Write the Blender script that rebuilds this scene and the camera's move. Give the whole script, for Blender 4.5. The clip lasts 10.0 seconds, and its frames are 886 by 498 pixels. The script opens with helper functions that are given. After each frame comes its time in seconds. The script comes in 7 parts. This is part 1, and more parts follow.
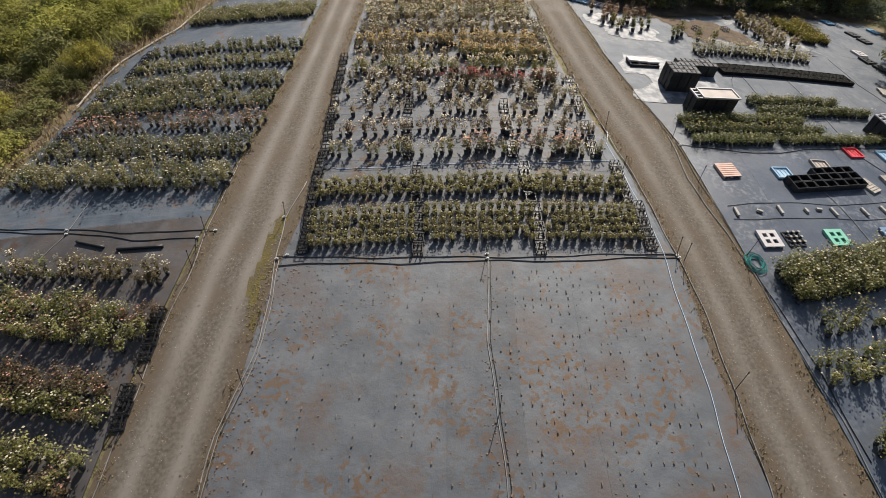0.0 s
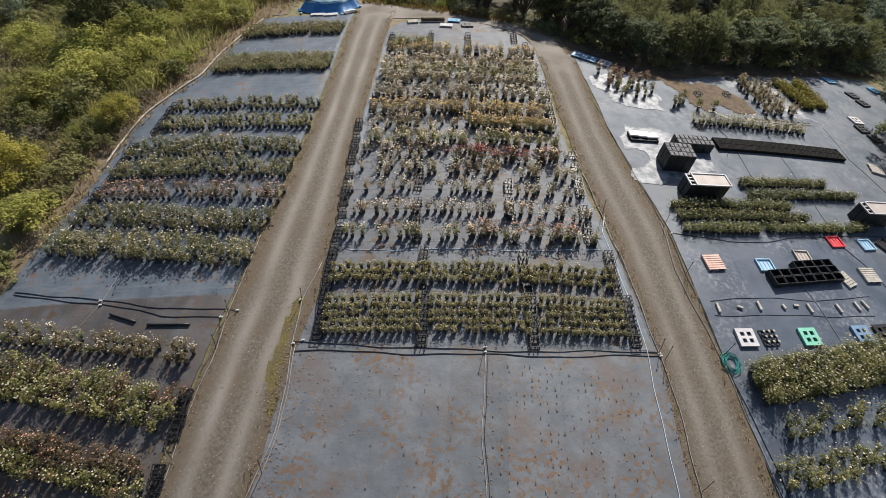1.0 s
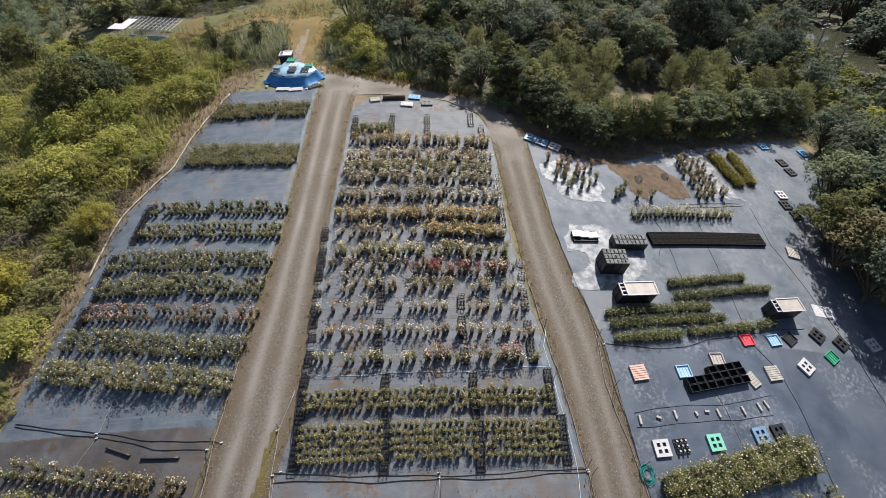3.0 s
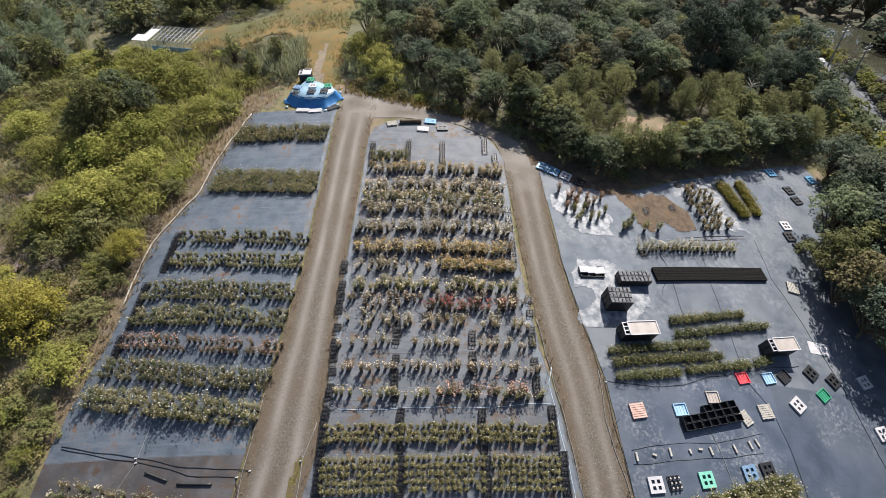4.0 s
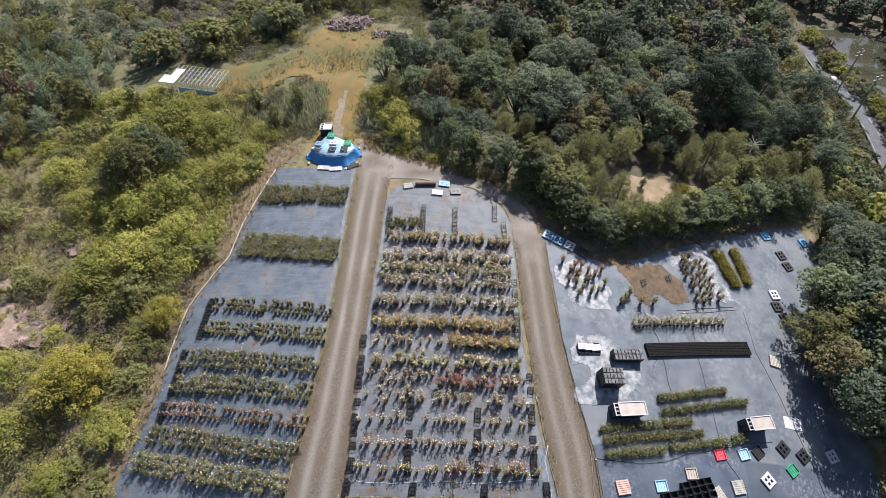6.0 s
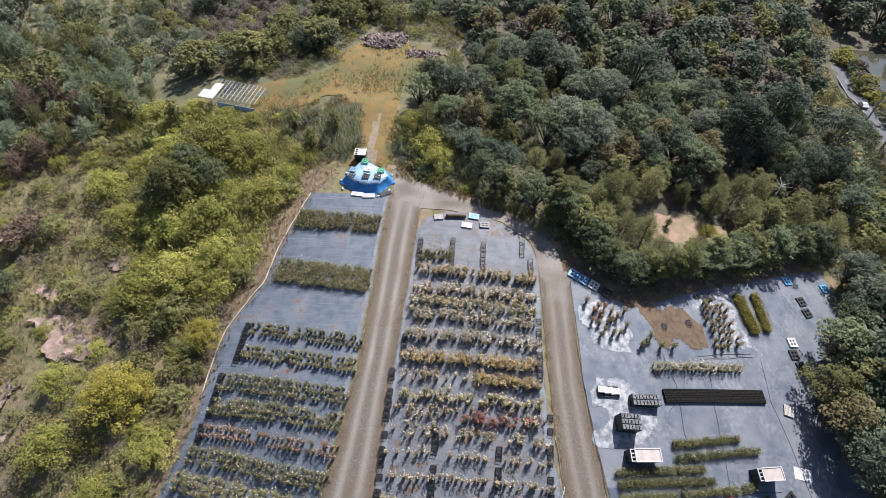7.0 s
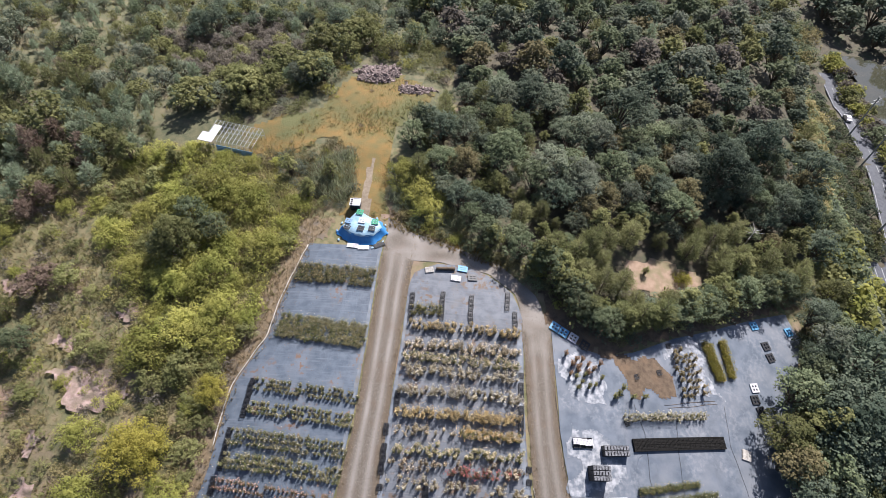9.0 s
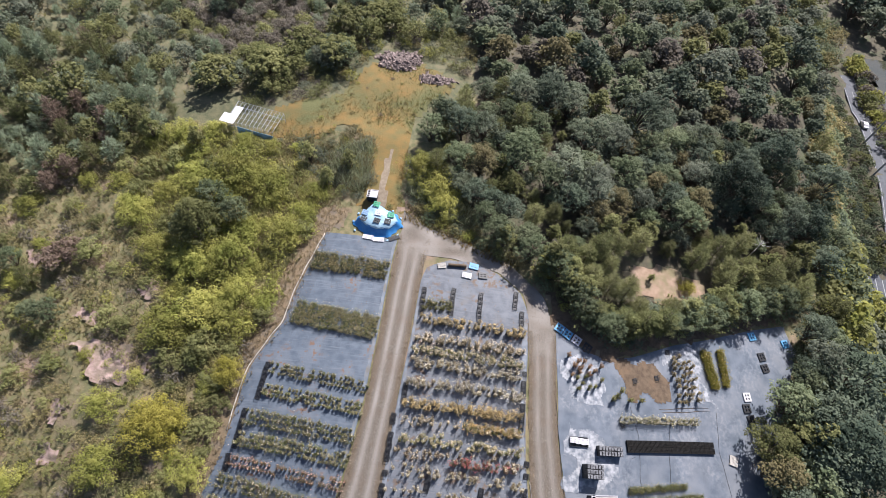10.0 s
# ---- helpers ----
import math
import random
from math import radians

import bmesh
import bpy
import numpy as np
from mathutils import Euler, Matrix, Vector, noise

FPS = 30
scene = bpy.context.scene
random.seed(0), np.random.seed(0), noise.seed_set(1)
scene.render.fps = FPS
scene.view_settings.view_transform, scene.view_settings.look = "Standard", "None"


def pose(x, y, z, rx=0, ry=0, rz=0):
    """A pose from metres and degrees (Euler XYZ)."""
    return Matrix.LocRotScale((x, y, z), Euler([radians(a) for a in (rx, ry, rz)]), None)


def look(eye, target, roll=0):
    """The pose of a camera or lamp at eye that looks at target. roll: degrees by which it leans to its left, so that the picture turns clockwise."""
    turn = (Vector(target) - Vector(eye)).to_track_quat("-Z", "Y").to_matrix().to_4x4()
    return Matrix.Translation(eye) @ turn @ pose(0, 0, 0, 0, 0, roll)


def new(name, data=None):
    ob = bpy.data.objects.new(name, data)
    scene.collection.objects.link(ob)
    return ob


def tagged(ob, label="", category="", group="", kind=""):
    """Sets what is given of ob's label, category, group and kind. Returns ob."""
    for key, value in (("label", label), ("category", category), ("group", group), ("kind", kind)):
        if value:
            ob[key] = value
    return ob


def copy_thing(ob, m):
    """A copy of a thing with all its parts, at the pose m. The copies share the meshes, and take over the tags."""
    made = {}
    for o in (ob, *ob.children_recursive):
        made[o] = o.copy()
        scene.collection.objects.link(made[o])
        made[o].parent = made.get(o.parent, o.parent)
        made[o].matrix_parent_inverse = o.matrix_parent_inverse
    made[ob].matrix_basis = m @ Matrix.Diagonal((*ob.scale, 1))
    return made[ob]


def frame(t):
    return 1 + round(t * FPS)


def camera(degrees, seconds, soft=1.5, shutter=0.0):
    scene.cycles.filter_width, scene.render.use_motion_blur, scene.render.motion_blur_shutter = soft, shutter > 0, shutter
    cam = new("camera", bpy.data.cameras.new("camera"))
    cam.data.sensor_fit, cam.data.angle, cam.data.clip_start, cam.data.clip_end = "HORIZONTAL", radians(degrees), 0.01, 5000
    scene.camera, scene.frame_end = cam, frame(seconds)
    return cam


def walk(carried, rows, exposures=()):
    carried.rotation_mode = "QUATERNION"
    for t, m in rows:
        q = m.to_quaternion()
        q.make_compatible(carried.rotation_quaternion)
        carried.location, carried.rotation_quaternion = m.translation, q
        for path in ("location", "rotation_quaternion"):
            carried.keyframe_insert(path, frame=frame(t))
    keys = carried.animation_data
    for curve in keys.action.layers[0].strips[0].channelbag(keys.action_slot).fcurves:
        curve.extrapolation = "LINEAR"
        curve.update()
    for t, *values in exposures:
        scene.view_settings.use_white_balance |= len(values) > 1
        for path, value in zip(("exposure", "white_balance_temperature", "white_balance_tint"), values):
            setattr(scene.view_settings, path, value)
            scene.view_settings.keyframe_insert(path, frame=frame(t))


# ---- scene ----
# ---- camera and its path: a drone that climbs backwards over a plant nursery ----
cam = camera(78.0, 10.0, soft=0.7)
PATH = [
    (0.0, -0.694, -3.540, 7.701, 0.226, -33.580, -2.125),
    (0.5, -0.747, -2.892, 10.251, 0.886, -33.835, -0.760),
    (1.0, -0.653, -2.523, 12.458, 0.684, -35.579, -0.080),
    (1.5, -0.119, -1.894, 14.544, -0.947, -36.657, 0.035),
    (2.0, 0.149, -1.319, 16.687, -1.533, -37.288, 0.322),
    (2.5, 0.268, -0.816, 18.620, -1.717, -38.877, -0.310),
    (2.7, 0.389, -0.488, 19.563, -2.127, -38.889, -0.187),
    (3.8, 0.409, 0.857, 24.150, -1.855, -41.697, 2.313),
    (4.0, 0.080, 1.172, 24.993, -1.206, -42.062, 1.014),
    (4.5, 0.191, 2.036, 27.142, -1.547, -42.859, 0.615),
    (5.0, 0.474, 2.966, 29.334, -2.194, -43.436, 0.456),
    (5.5, 0.043, 3.604, 31.119, -1.388, -45.139, 1.515),
    (5.7, -0.102, 3.977, 31.957, -1.003, -45.492, 1.469),
    (6.8, -2.021, 6.168, 36.084, 0.974, -47.574, 4.087),
    (7.0, -2.222, 6.628, 36.943, 1.104, -47.787, 3.791),
    (7.5, -2.761, 7.630, 38.818, 1.490, -48.036, 3.235),
    (8.0, -2.198, 8.467, 40.675, 0.175, -49.866, 6.469),
    (8.5, -1.459, 9.564, 42.720, -1.024, -51.205, 6.563),
    (9.0, -2.491, 11.035, 44.812, -0.225, -51.693, 4.995),
    (9.5, -2.755, 11.955, 46.442, -0.654, -53.034, 6.720),
    (10.0, -3.846, 12.374, 47.579, -0.455, -55.106, 8.531),
]
walk(cam, [(t, pose(x, y, z, 90 + pitch, 0, yaw) @ pose(0, 0, 0, 0, 0, roll)) for t, x, y, z, yaw, pitch, roll in PATH],
     exposures=[(0.0, 0.43, 6750, 12), (0.6, 0.5, 6630, 12), (1.2, 0.58, 6350, 11), (2.5, 0.67, 6260, 12), (4.0, 0.8, 6240, 13), (5.0, 0.89, 6240, 14), (7.0, 0.98, 5980, 17), (10.0, 1.08, 5980, 18)])

# ---- daylight ----
SUN_AZ, SUN_EL = 24.0, 50.0     # degrees from +y towards +x, and above the horizon
world = bpy.data.worlds.new("world")
scene.world = world
world.use_nodes = True
wn, wl = world.node_tree.nodes, world.node_tree.links
sky = wn.new("ShaderNodeTexSky")
sky.sky_type, sky.sun_disc = "NISHITA", False
sky.sun_elevation, sky.sun_rotation = radians(SUN_EL), radians(SUN_AZ)
sky.dust_density, sky.ozone_density = 1.5, 1.0
wl.new(sky.outputs[0], wn["Background"].inputs[0])
wn["Background"].inputs[1].default_value = 0.062
sun = new("sun", bpy.data.lights.new("sun", "SUN"))
sun.data.energy, sun.data.angle, sun.data.color = 5.0, radians(0.6), (1.0, 0.95, 0.86)
ce, se = math.cos(radians(SUN_EL)), math.sin(radians(SUN_EL))
sun.matrix_world = look((80 * ce * math.sin(radians(SUN_AZ)), 80 * ce * math.cos(radians(SUN_AZ)), 80 * se), (0, 0, 0))

# ---- the lie of the land: near-flat ground domed to fit the camera's view ----
RISE = [1.3663, 4.842, -3.3304, 2.065, -1.0765, -0.2485, -1.2616, 0.2093, 0.124, -0.3404, 0.4442, -4.6631, 1.3876, 0.818, -0.1113, 0.2625, 0.1954, -0.2328, 0.8155, -0.5514, -0.1691]
ORDER = [(i, j) for i in range(6) for j in range(6 - i)]


def ground(x, y):
    u = min(max(x, -57.4), 61.5) / 32.8
    v = (min(max(y, -4.1), 102.5) - 36.9) / 36.9
    e = min(max((x - 35.26 - 0.1 * y) / 13.12, 0.0), 1.0)     # the side falls away to the river on the east
    return sum(c * u ** i * v ** j for c, (i, j) in zip(RISE, ORDER)) - 9.02 * e * e * (3 - 2 * e)


def slope(x, y):
    return Vector((ground(x - .5, y) - ground(x + .5, y), ground(x, y - .5) - ground(x, y + .5), 1)).normalized()


def on_ground(x, y, turn=0.0, lift=0.0):
    """A pose on the ground at (x, y), square to it, turned by degrees."""
    q = Vector((0, 0, 1)).rotation_difference(slope(x, y))
    return Matrix.Translation((x, y, ground(x, y) + lift)) @ q.to_matrix().to_4x4() @ pose(0, 0, 0, 0, 0, turn)


def upright(x, y, turn=0.0, size=1.0, lift=0.0):
    return Matrix.Translation((x, y, ground(x, y) + lift)) @ pose(0, 0, 0, 0, 0, turn) @ Matrix.Scale(size, 4)


# ---- materials ----
def material(name, colours, rough=0.8, scale=4.0, bump=0.0, bump_scale=40.0, metal=0.0, spread=(0.35, 0.65), detail=6.0,
             per_object=0.0, per_island=0.0, second=None, second_scale=0.3, second_spread=(0.5, 0.7), spec=0.5, through_light=0.0, creases=0.0, streak=None, stain=None, crease_scale=3.2, wear=()):
    m = bpy.data.materials.new(name)
    m.use_nodes = True
    n, l = m.node_tree.nodes, m.node_tree.links
    b = n["Principled BSDF"]
    geo = n.new("ShaderNodeNewGeometry")

    def mask(s, lo, hi, d=detail):
        t = n.new("ShaderNodeTexNoise")
        t.inputs["Scale"].default_value, t.inputs["Detail"].default_value = s, d
        l.new(geo.outputs["Position"], t.inputs["Vector"])
        r = n.new("ShaderNodeMapRange")
        r.inputs[1].default_value, r.inputs[2].default_value = lo, hi
        l.new(t.outputs[0], r.inputs[0])
        return r.outputs[0]

    def mix(f, a, c):
        x = n.new("ShaderNodeMix")
        x.data_type = "RGBA"
        l.new(f, x.inputs[0])
        for s, v in ((6, a), (7, c)):
            if isinstance(v, tuple):
                x.inputs[s].default_value = (*v, 1)
            else:
                l.new(v, x.inputs[s])
        return x.outputs[2]

    col = mix(mask(scale, *spread), colours[0], colours[1])
    if second:
        col = mix(mask(second_scale, *second_spread), col, second)
    if streak:
        mp = n.new("ShaderNodeMapping")
        mp.inputs["Scale"].default_value = (0.35, 5.0, 1.0)
        l.new(geo.outputs["Position"], mp.inputs["Vector"])
        t = n.new("ShaderNodeTexNoise")
        t.inputs["Scale"].default_value, t.inputs["Detail"].default_value = 1.3, 5.0
        l.new(mp.outputs[0], t.inputs["Vector"])
        r = n.new("ShaderNodeMapRange")
        r.inputs[1].default_value, r.inputs[2].default_value = 0.52, 0.72
        l.new(t.outputs[0], r.inputs[0])
        col = mix(r.outputs[0], col, streak)
    for word, colour in wear:
        at = n.new("ShaderNodeAttribute")
        at.attribute_name = word
        f = n.new("ShaderNodeMath")
        f.operation, f.use_clamp = "MULTIPLY", True
        l.new(at.outputs["Fac"], f.inputs[0])
        l.new(mask(7.0, 0.15, 0.45), f.inputs[1])
        col = mix(f.outputs[0], col, colour)
    if stain:
        colour, fine, lo, hi, coarse, clo, chi = stain
        both = n.new("ShaderNodeMath")
        both.operation = "MULTIPLY"
        l.new(mask(fine, lo, hi, 9.0), both.inputs[0])
        l.new(mask(coarse, clo, chi, 2.0), both.inputs[1])
        col = mix(both.outputs[0], col, colour)
    for amount, socket in ((per_object, "obj"), (per_island, "isl")):
        if amount:
            src = n.new("ShaderNodeObjectInfo").outputs["Random"] if socket == "obj" else geo.outputs["Random Per Island"]
            r = n.new("ShaderNodeMapRange")
            r.inputs[3].default_value, r.inputs[4].default_value = 1 - amount, 1 + amount
            l.new(src, r.inputs[0])
            h = n.new("ShaderNodeHueSaturation")
            l.new(r.outputs[0], h.inputs["Value"])
            l.new(col, h.inputs["Color"])
            col = h.outputs[0]
    l.new(col, b.inputs["Base Color"])
    b.inputs["Roughness"].default_value, b.inputs["Metallic"].default_value = rough, metal
    b.inputs["Specular IOR Level"].default_value = spec
    if bump:
        t = n.new("ShaderNodeTexNoise")
        t.inputs["Scale"].default_value, t.inputs["Detail"].default_value = bump_scale, 4
        l.new(geo.outputs["Position"], t.inputs["Vector"])
        k = n.new("ShaderNodeBump")
        k.inputs["Strength"].default_value, k.inputs["Distance"].default_value = bump, 0.05
        l.new(t.outputs[0], k.inputs["Height"])
        if creases:
            w = n.new("ShaderNodeTexNoise")
            w.inputs["Scale"].default_value, w.inputs["Detail"].default_value, w.inputs["Roughness"].default_value = crease_scale, 7, 0.65
            l.new(geo.outputs["Position"], w.inputs["Vector"])
            k2 = n.new("ShaderNodeBump")
            k2.inputs["Strength"].default_value, k2.inputs["Distance"].default_value = creases, 0.12
            l.new(w.outputs[0], k2.inputs["Height"])
            l.new(k2.outputs[0], k.inputs["Normal"])
        l.new(k.outputs[0], b.inputs["Normal"])
    if through_light:
        tr = n.new("ShaderNodeBsdfTranslucent")
        l.new(col, tr.inputs[0])
        ms = n.new("ShaderNodeMixShader")
        ms.inputs[0].default_value = through_light
        l.new(b.outputs[0], ms.inputs[1])
        l.new(tr.outputs[0], ms.inputs[2])
        l.new(ms.outputs[0], n["Material Output"].inputs[0])
    return m


def leafy(name, a, c, amount=0.35, rough=0.55, trans=0.4, scale=1.2, per_object=0.18, spec=0.35):
    return material(name, (a, c), rough, scale, per_island=amount, per_object=per_object, spec=spec, through_light=trans)


def crown_leaf(name, a, c, amount=0.4):
    return leafy(name, a, c, amount * 0.2, 0.78, 0.42, 0.32, 0.3, 0.15)


M_SCRUB = material("dry_scrub_ground", ((0.1, 0.098, 0.042), (0.175, 0.145, 0.072)), 0.95, 1.6, 0.9, 9.0, second=(0.225, 0.158, 0.112), second_scale=0.3, second_spread=(0.55, 0.68), detail=9.0, spread=(0.38, 0.62))
M_MEADOW = material("meadow_grass", ((0.175, 0.108, 0.03), (0.118, 0.096, 0.031)), 0.95, 0.9, 1.0, 8.0, second=(0.096, 0.096, 0.034), second_scale=0.2, second_spread=(0.5, 0.62), detail=9.0)
M_HILL = material("hill_undergrowth", ((0.07, 0.076, 0.036), (0.118, 0.108, 0.055)), 0.95, 1.6, 1.0, 7.0, second=(0.15, 0.125, 0.07), second_scale=0.35, second_spread=(0.52, 0.68), detail=9.0)
M_FLOOR = material("leaf_litter_floor", ((0.05, 0.045, 0.028), (0.085, 0.07, 0.042)), 0.95, 1.4, 0.8, 9.0, second=(0.06, 0.07, 0.03), second_scale=0.5)
M_GRAVEL = material("gravel", ((0.084, 0.07, 0.052), (0.146, 0.123, 0.097)), 0.95, 9.0, 0.3, 95.0, second=(0.112, 0.084, 0.06), second_scale=0.7, second_spread=(0.48, 0.7),
                    wear=(("rut", (0.232, 0.208, 0.18)), ("edge", (0.108, 0.082, 0.055))))
M_VERGE = material("dry_verge", ((0.18, 0.13, 0.075), (0.125, 0.095, 0.055)), 0.95, 3.0, 0.9, 14.0, second=(0.135, 0.11, 0.082), second_scale=1.1)
M_MAT = material("woven_ground_cover", ((0.088, 0.096, 0.108), (0.132, 0.14, 0.153)), 0.6, 1.4, 0.15, 60.0, per_object=0.12, second=(0.14, 0.132, 0.124), second_scale=0.5, second_spread=(0.57, 0.78), spec=0.19, creases=0.16, crease_scale=6.0, streak=(0.132, 0.14, 0.149), stain=((0.12, 0.085, 0.06), 2.4, 0.5, 0.6, 0.4, 0.5, 0.62))
M_DUSTY = material("dusty_ground_cover", ((0.098, 0.108, 0.12), (0.142, 0.152, 0.164)), 0.64, 1.1, 0.15, 60.0, per_object=0.1, second=(0.118, 0.102, 0.097), second_scale=0.45, second_spread=(0.5, 0.66), spec=0.35, creases=0.18, stain=((0.135, 0.09, 0.06), 4.5, 0.5, 0.57, 0.6, 0.45, 0.6))
M_MUDDY = material("muddy_ground_cover", ((0.054, 0.05, 0.049), (0.085, 0.079, 0.078)), 0.55, 1.2, 0.15, 60.0, per_object=0.15, second=(0.095, 0.1, 0.11), second_scale=0.35, second_spread=(0.54, 0.66), spec=0.4, creases=0.16, crease_scale=6.0, stain=((0.075, 0.052, 0.036), 2.0, 0.48, 0.6, 0.4, 0.45, 0.6))
# the pale stain stands for sky reflections, put into the mat's colour
M_MATR = material("shiny_ground_cover", ((0.05, 0.064, 0.086), (0.078, 0.094, 0.122)), 0.36, 0.8, 0.12, 60.0, per_object=0.14, second=(0.105, 0.118, 0.138), second_scale=0.22, second_spread=(0.46, 0.7), spec=0.5, creases=0.14, crease_scale=3.0, stain=((0.19, 0.2, 0.215), 5.0, 0.48, 0.66, 0.28, 0.5, 0.64))
# paler than the lower yard: silt, with sun glare put into the colour
M_MATU = material("silt_glare_ground_cover", ((0.082, 0.098, 0.118), (0.122, 0.138, 0.16)), 0.62, 0.9, 0.15, 60.0, per_object=0.06, second=(0.16, 0.168, 0.18), second_scale=0.35, second_spread=(0.46, 0.72), spec=0.2, creases=0.12, crease_scale=4.0, stain=((0.22, 0.226, 0.236), 3.0, 0.44, 0.8, 0.3, 0.46, 0.64))
M_MATL = material("bluish_ground_cover", ((0.068, 0.085, 0.106), (0.1, 0.119, 0.142)), 0.5, 1.4, 0.15, 60.0, per_object=0.1, second=(0.13, 0.142, 0.158), second_scale=0.4, second_spread=(0.5, 0.75), spec=0.3, creases=0.2, crease_scale=5.0, streak=(0.12, 0.136, 0.156), stain=((0.14, 0.088, 0.06), 2.4, 0.54, 0.62, 0.4, 0.54, 0.64))
M_POT = material("black_plastic", ((0.012, 0.012, 0.013), (0.025, 0.025, 0.026)), 0.45, 8.0)
M_ROSE = leafy("rose_leaf", (0.175, 0.172, 0.056), (0.275, 0.25, 0.098), trans=0.6)
M_ROSE2 = leafy("dull_leaf", (0.215, 0.172, 0.088), (0.34, 0.275, 0.148), trans=0.6)
M_YOUNG = leafy("young_leaf", (0.225, 0.205, 0.078), (0.34, 0.3, 0.135), trans=0.6)
M_BRONZE = leafy("bronze_rose_leaf", (0.125, 0.1, 0.048), (0.21, 0.168, 0.078), trans=0.5)
M_BUSH = leafy("bushy_rose_leaf", (0.15, 0.155, 0.05), (0.265, 0.25, 0.09), trans=0.5)
M_ROSER = leafy("bronze_leaf", (0.14, 0.095, 0.055), (0.21, 0.165, 0.085), trans=0.6)
M_HEDGE = leafy("hedge_rose_leaf", (0.115, 0.128, 0.045), (0.205, 0.205, 0.082), trans=0.5)
M_WEST = leafy("grey_rose_leaf", (0.18, 0.168, 0.075), (0.29, 0.258, 0.128), trans=0.55)
M_FL_W = material("white_petal", ((0.66, 0.6, 0.45), (0.78, 0.73, 0.62)), 0.6, 9.0, per_island=0.15, through_light=0.5)
M_FL_C = material("cream_petal", ((0.72, 0.6, 0.42), (0.82, 0.73, 0.58)), 0.6, 9.0, per_island=0.15, through_light=0.5)
M_FL_Y = material("yellow_petal", ((0.7, 0.5, 0.2), (0.8, 0.69, 0.42)), 0.6, 9.0, per_island=0.15, through_light=0.5)
M_FL_O = material("orange_petal", ((0.66, 0.4, 0.15), (0.76, 0.58, 0.3)), 0.6, 9.0, per_island=0.15, through_light=0.5)
M_FL_R = material("red_petal", ((0.42, 0.09, 0.1), (0.58, 0.24, 0.22)), 0.6, 9.0, per_island=0.15, through_light=0.5)
M_FL_P = material("salmon_petal", ((0.68, 0.36, 0.27), (0.76, 0.58, 0.46)), 0.6, 9.0, per_island=0.15, through_light=0.5)
M_BARK = material("bark", ((0.06, 0.045, 0.03), (0.13, 0.1, 0.07)), 0.95, 6.0, 0.6, 20.0)
# woodland greens lean blue-grey: distance haze put into the leaf colours
LEAF = {
    "lush": crown_leaf("lush_leaf", (0.087, 0.093, 0.035), (0.147, 0.146, 0.056)),
    # darkest tone: the oak grove's shade is put into the leaf colour
    "deep": crown_leaf("shaded_evergreen_leaf", (0.037, 0.052, 0.034), (0.073, 0.095, 0.065)),
    "pine": crown_leaf("pine_needle", (0.143, 0.154, 0.062), (0.220, 0.218, 0.094)),
    "haze": crown_leaf("hazed_pine_needle", (0.210, 0.260, 0.156), (0.310, 0.358, 0.230)),
    "bronze": crown_leaf("bronze_leaf_crown", (0.131, 0.115, 0.055), (0.209, 0.178, 0.088)),
    "sage": crown_leaf("sage_leaf", (0.114, 0.136, 0.083), (0.183, 0.201, 0.134)),
    "dark": crown_leaf("dark_oak_leaf", (0.072, 0.094, 0.060), (0.136, 0.161, 0.108)),
    "mid": crown_leaf("green_leaf", (0.101, 0.126, 0.065), (0.173, 0.195, 0.106)),
    "olive": crown_leaf("olive_leaf", (0.143, 0.151, 0.056), (0.230, 0.226, 0.090)),
    "yellow": crown_leaf("yellow_green_leaf", (0.198, 0.182, 0.032), (0.276, 0.239, 0.054), 0.3),
    "bright": crown_leaf("bright_leaf", (0.209, 0.223, 0.052), (0.332, 0.314, 0.085)),
    "grey": crown_leaf("grey_green_leaf", (0.126, 0.143, 0.098), (0.193, 0.207, 0.147)),
    "brown": crown_leaf("rusty_leaf", (0.142, 0.110, 0.050), (0.190, 0.150, 0.075)),
    "dry": crown_leaf("dry_twig", (0.131, 0.112, 0.088), (0.175, 0.153, 0.121)),
    "russet": crown_leaf("dead_leaf", (0.198, 0.142, 0.105), (0.261, 0.194, 0.147)),
    "straw": crown_leaf("straw_scrub", (0.199, 0.176, 0.071), (0.269, 0.225, 0.104)),
}


# ---- small builders ----
def mesh_of(name, verts, faces, mats=(), index=None, smooth=False):
    me = bpy.data.meshes.new(name)
    me.from_pydata([tuple(v) for v in verts], [], [tuple(f) for f in faces])
    for m in mats:
        me.materials.append(m)
    if index is not None:
        me.polygons.foreach_set("material_index", np.asarray(index, dtype=np.int32))
    if smooth:
        me.polygons.foreach_set("use_smooth", np.ones(len(me.polygons), dtype=bool))
    me.update()
    return me


def empty(name, m=None):
    ob = new(name)
    ob.empty_display_size = 0.2
    if m is not None:
        ob.matrix_world = m
    return ob


def child(name, me, parent, label="", m=None):
    ob = new(name, me)
    ob.parent = parent
    if m is not None:
        ob.matrix_basis = m
    if label:
        tagged(ob, label)
    return ob


def part(name, bm, mat, parent, label=""):
    me = bpy.data.meshes.new(name)
    bm.to_mesh(me)
    bm.free()
    me.materials.append(mat)
    return child(name, me, parent, label)


def box(bm, x0, y0, z0, x1, y1, z1, m=None):
    vs = [bm.verts.new(Vector(p) if m is None else m @ Vector(p)) for p in
          ((x0, y0, z0), (x1, y0, z0), (x1, y1, z0), (x0, y1, z0), (x0, y0, z1), (x1, y0, z1), (x1, y1, z1), (x0, y1, z1))]
    for f in ((3, 2, 1, 0), (4, 5, 6, 7), (0, 1, 5, 4), (1, 2, 6, 5), (2, 3, 7, 6), (3, 0, 4, 7)):
        bm.faces.new([vs[i] for i in f])


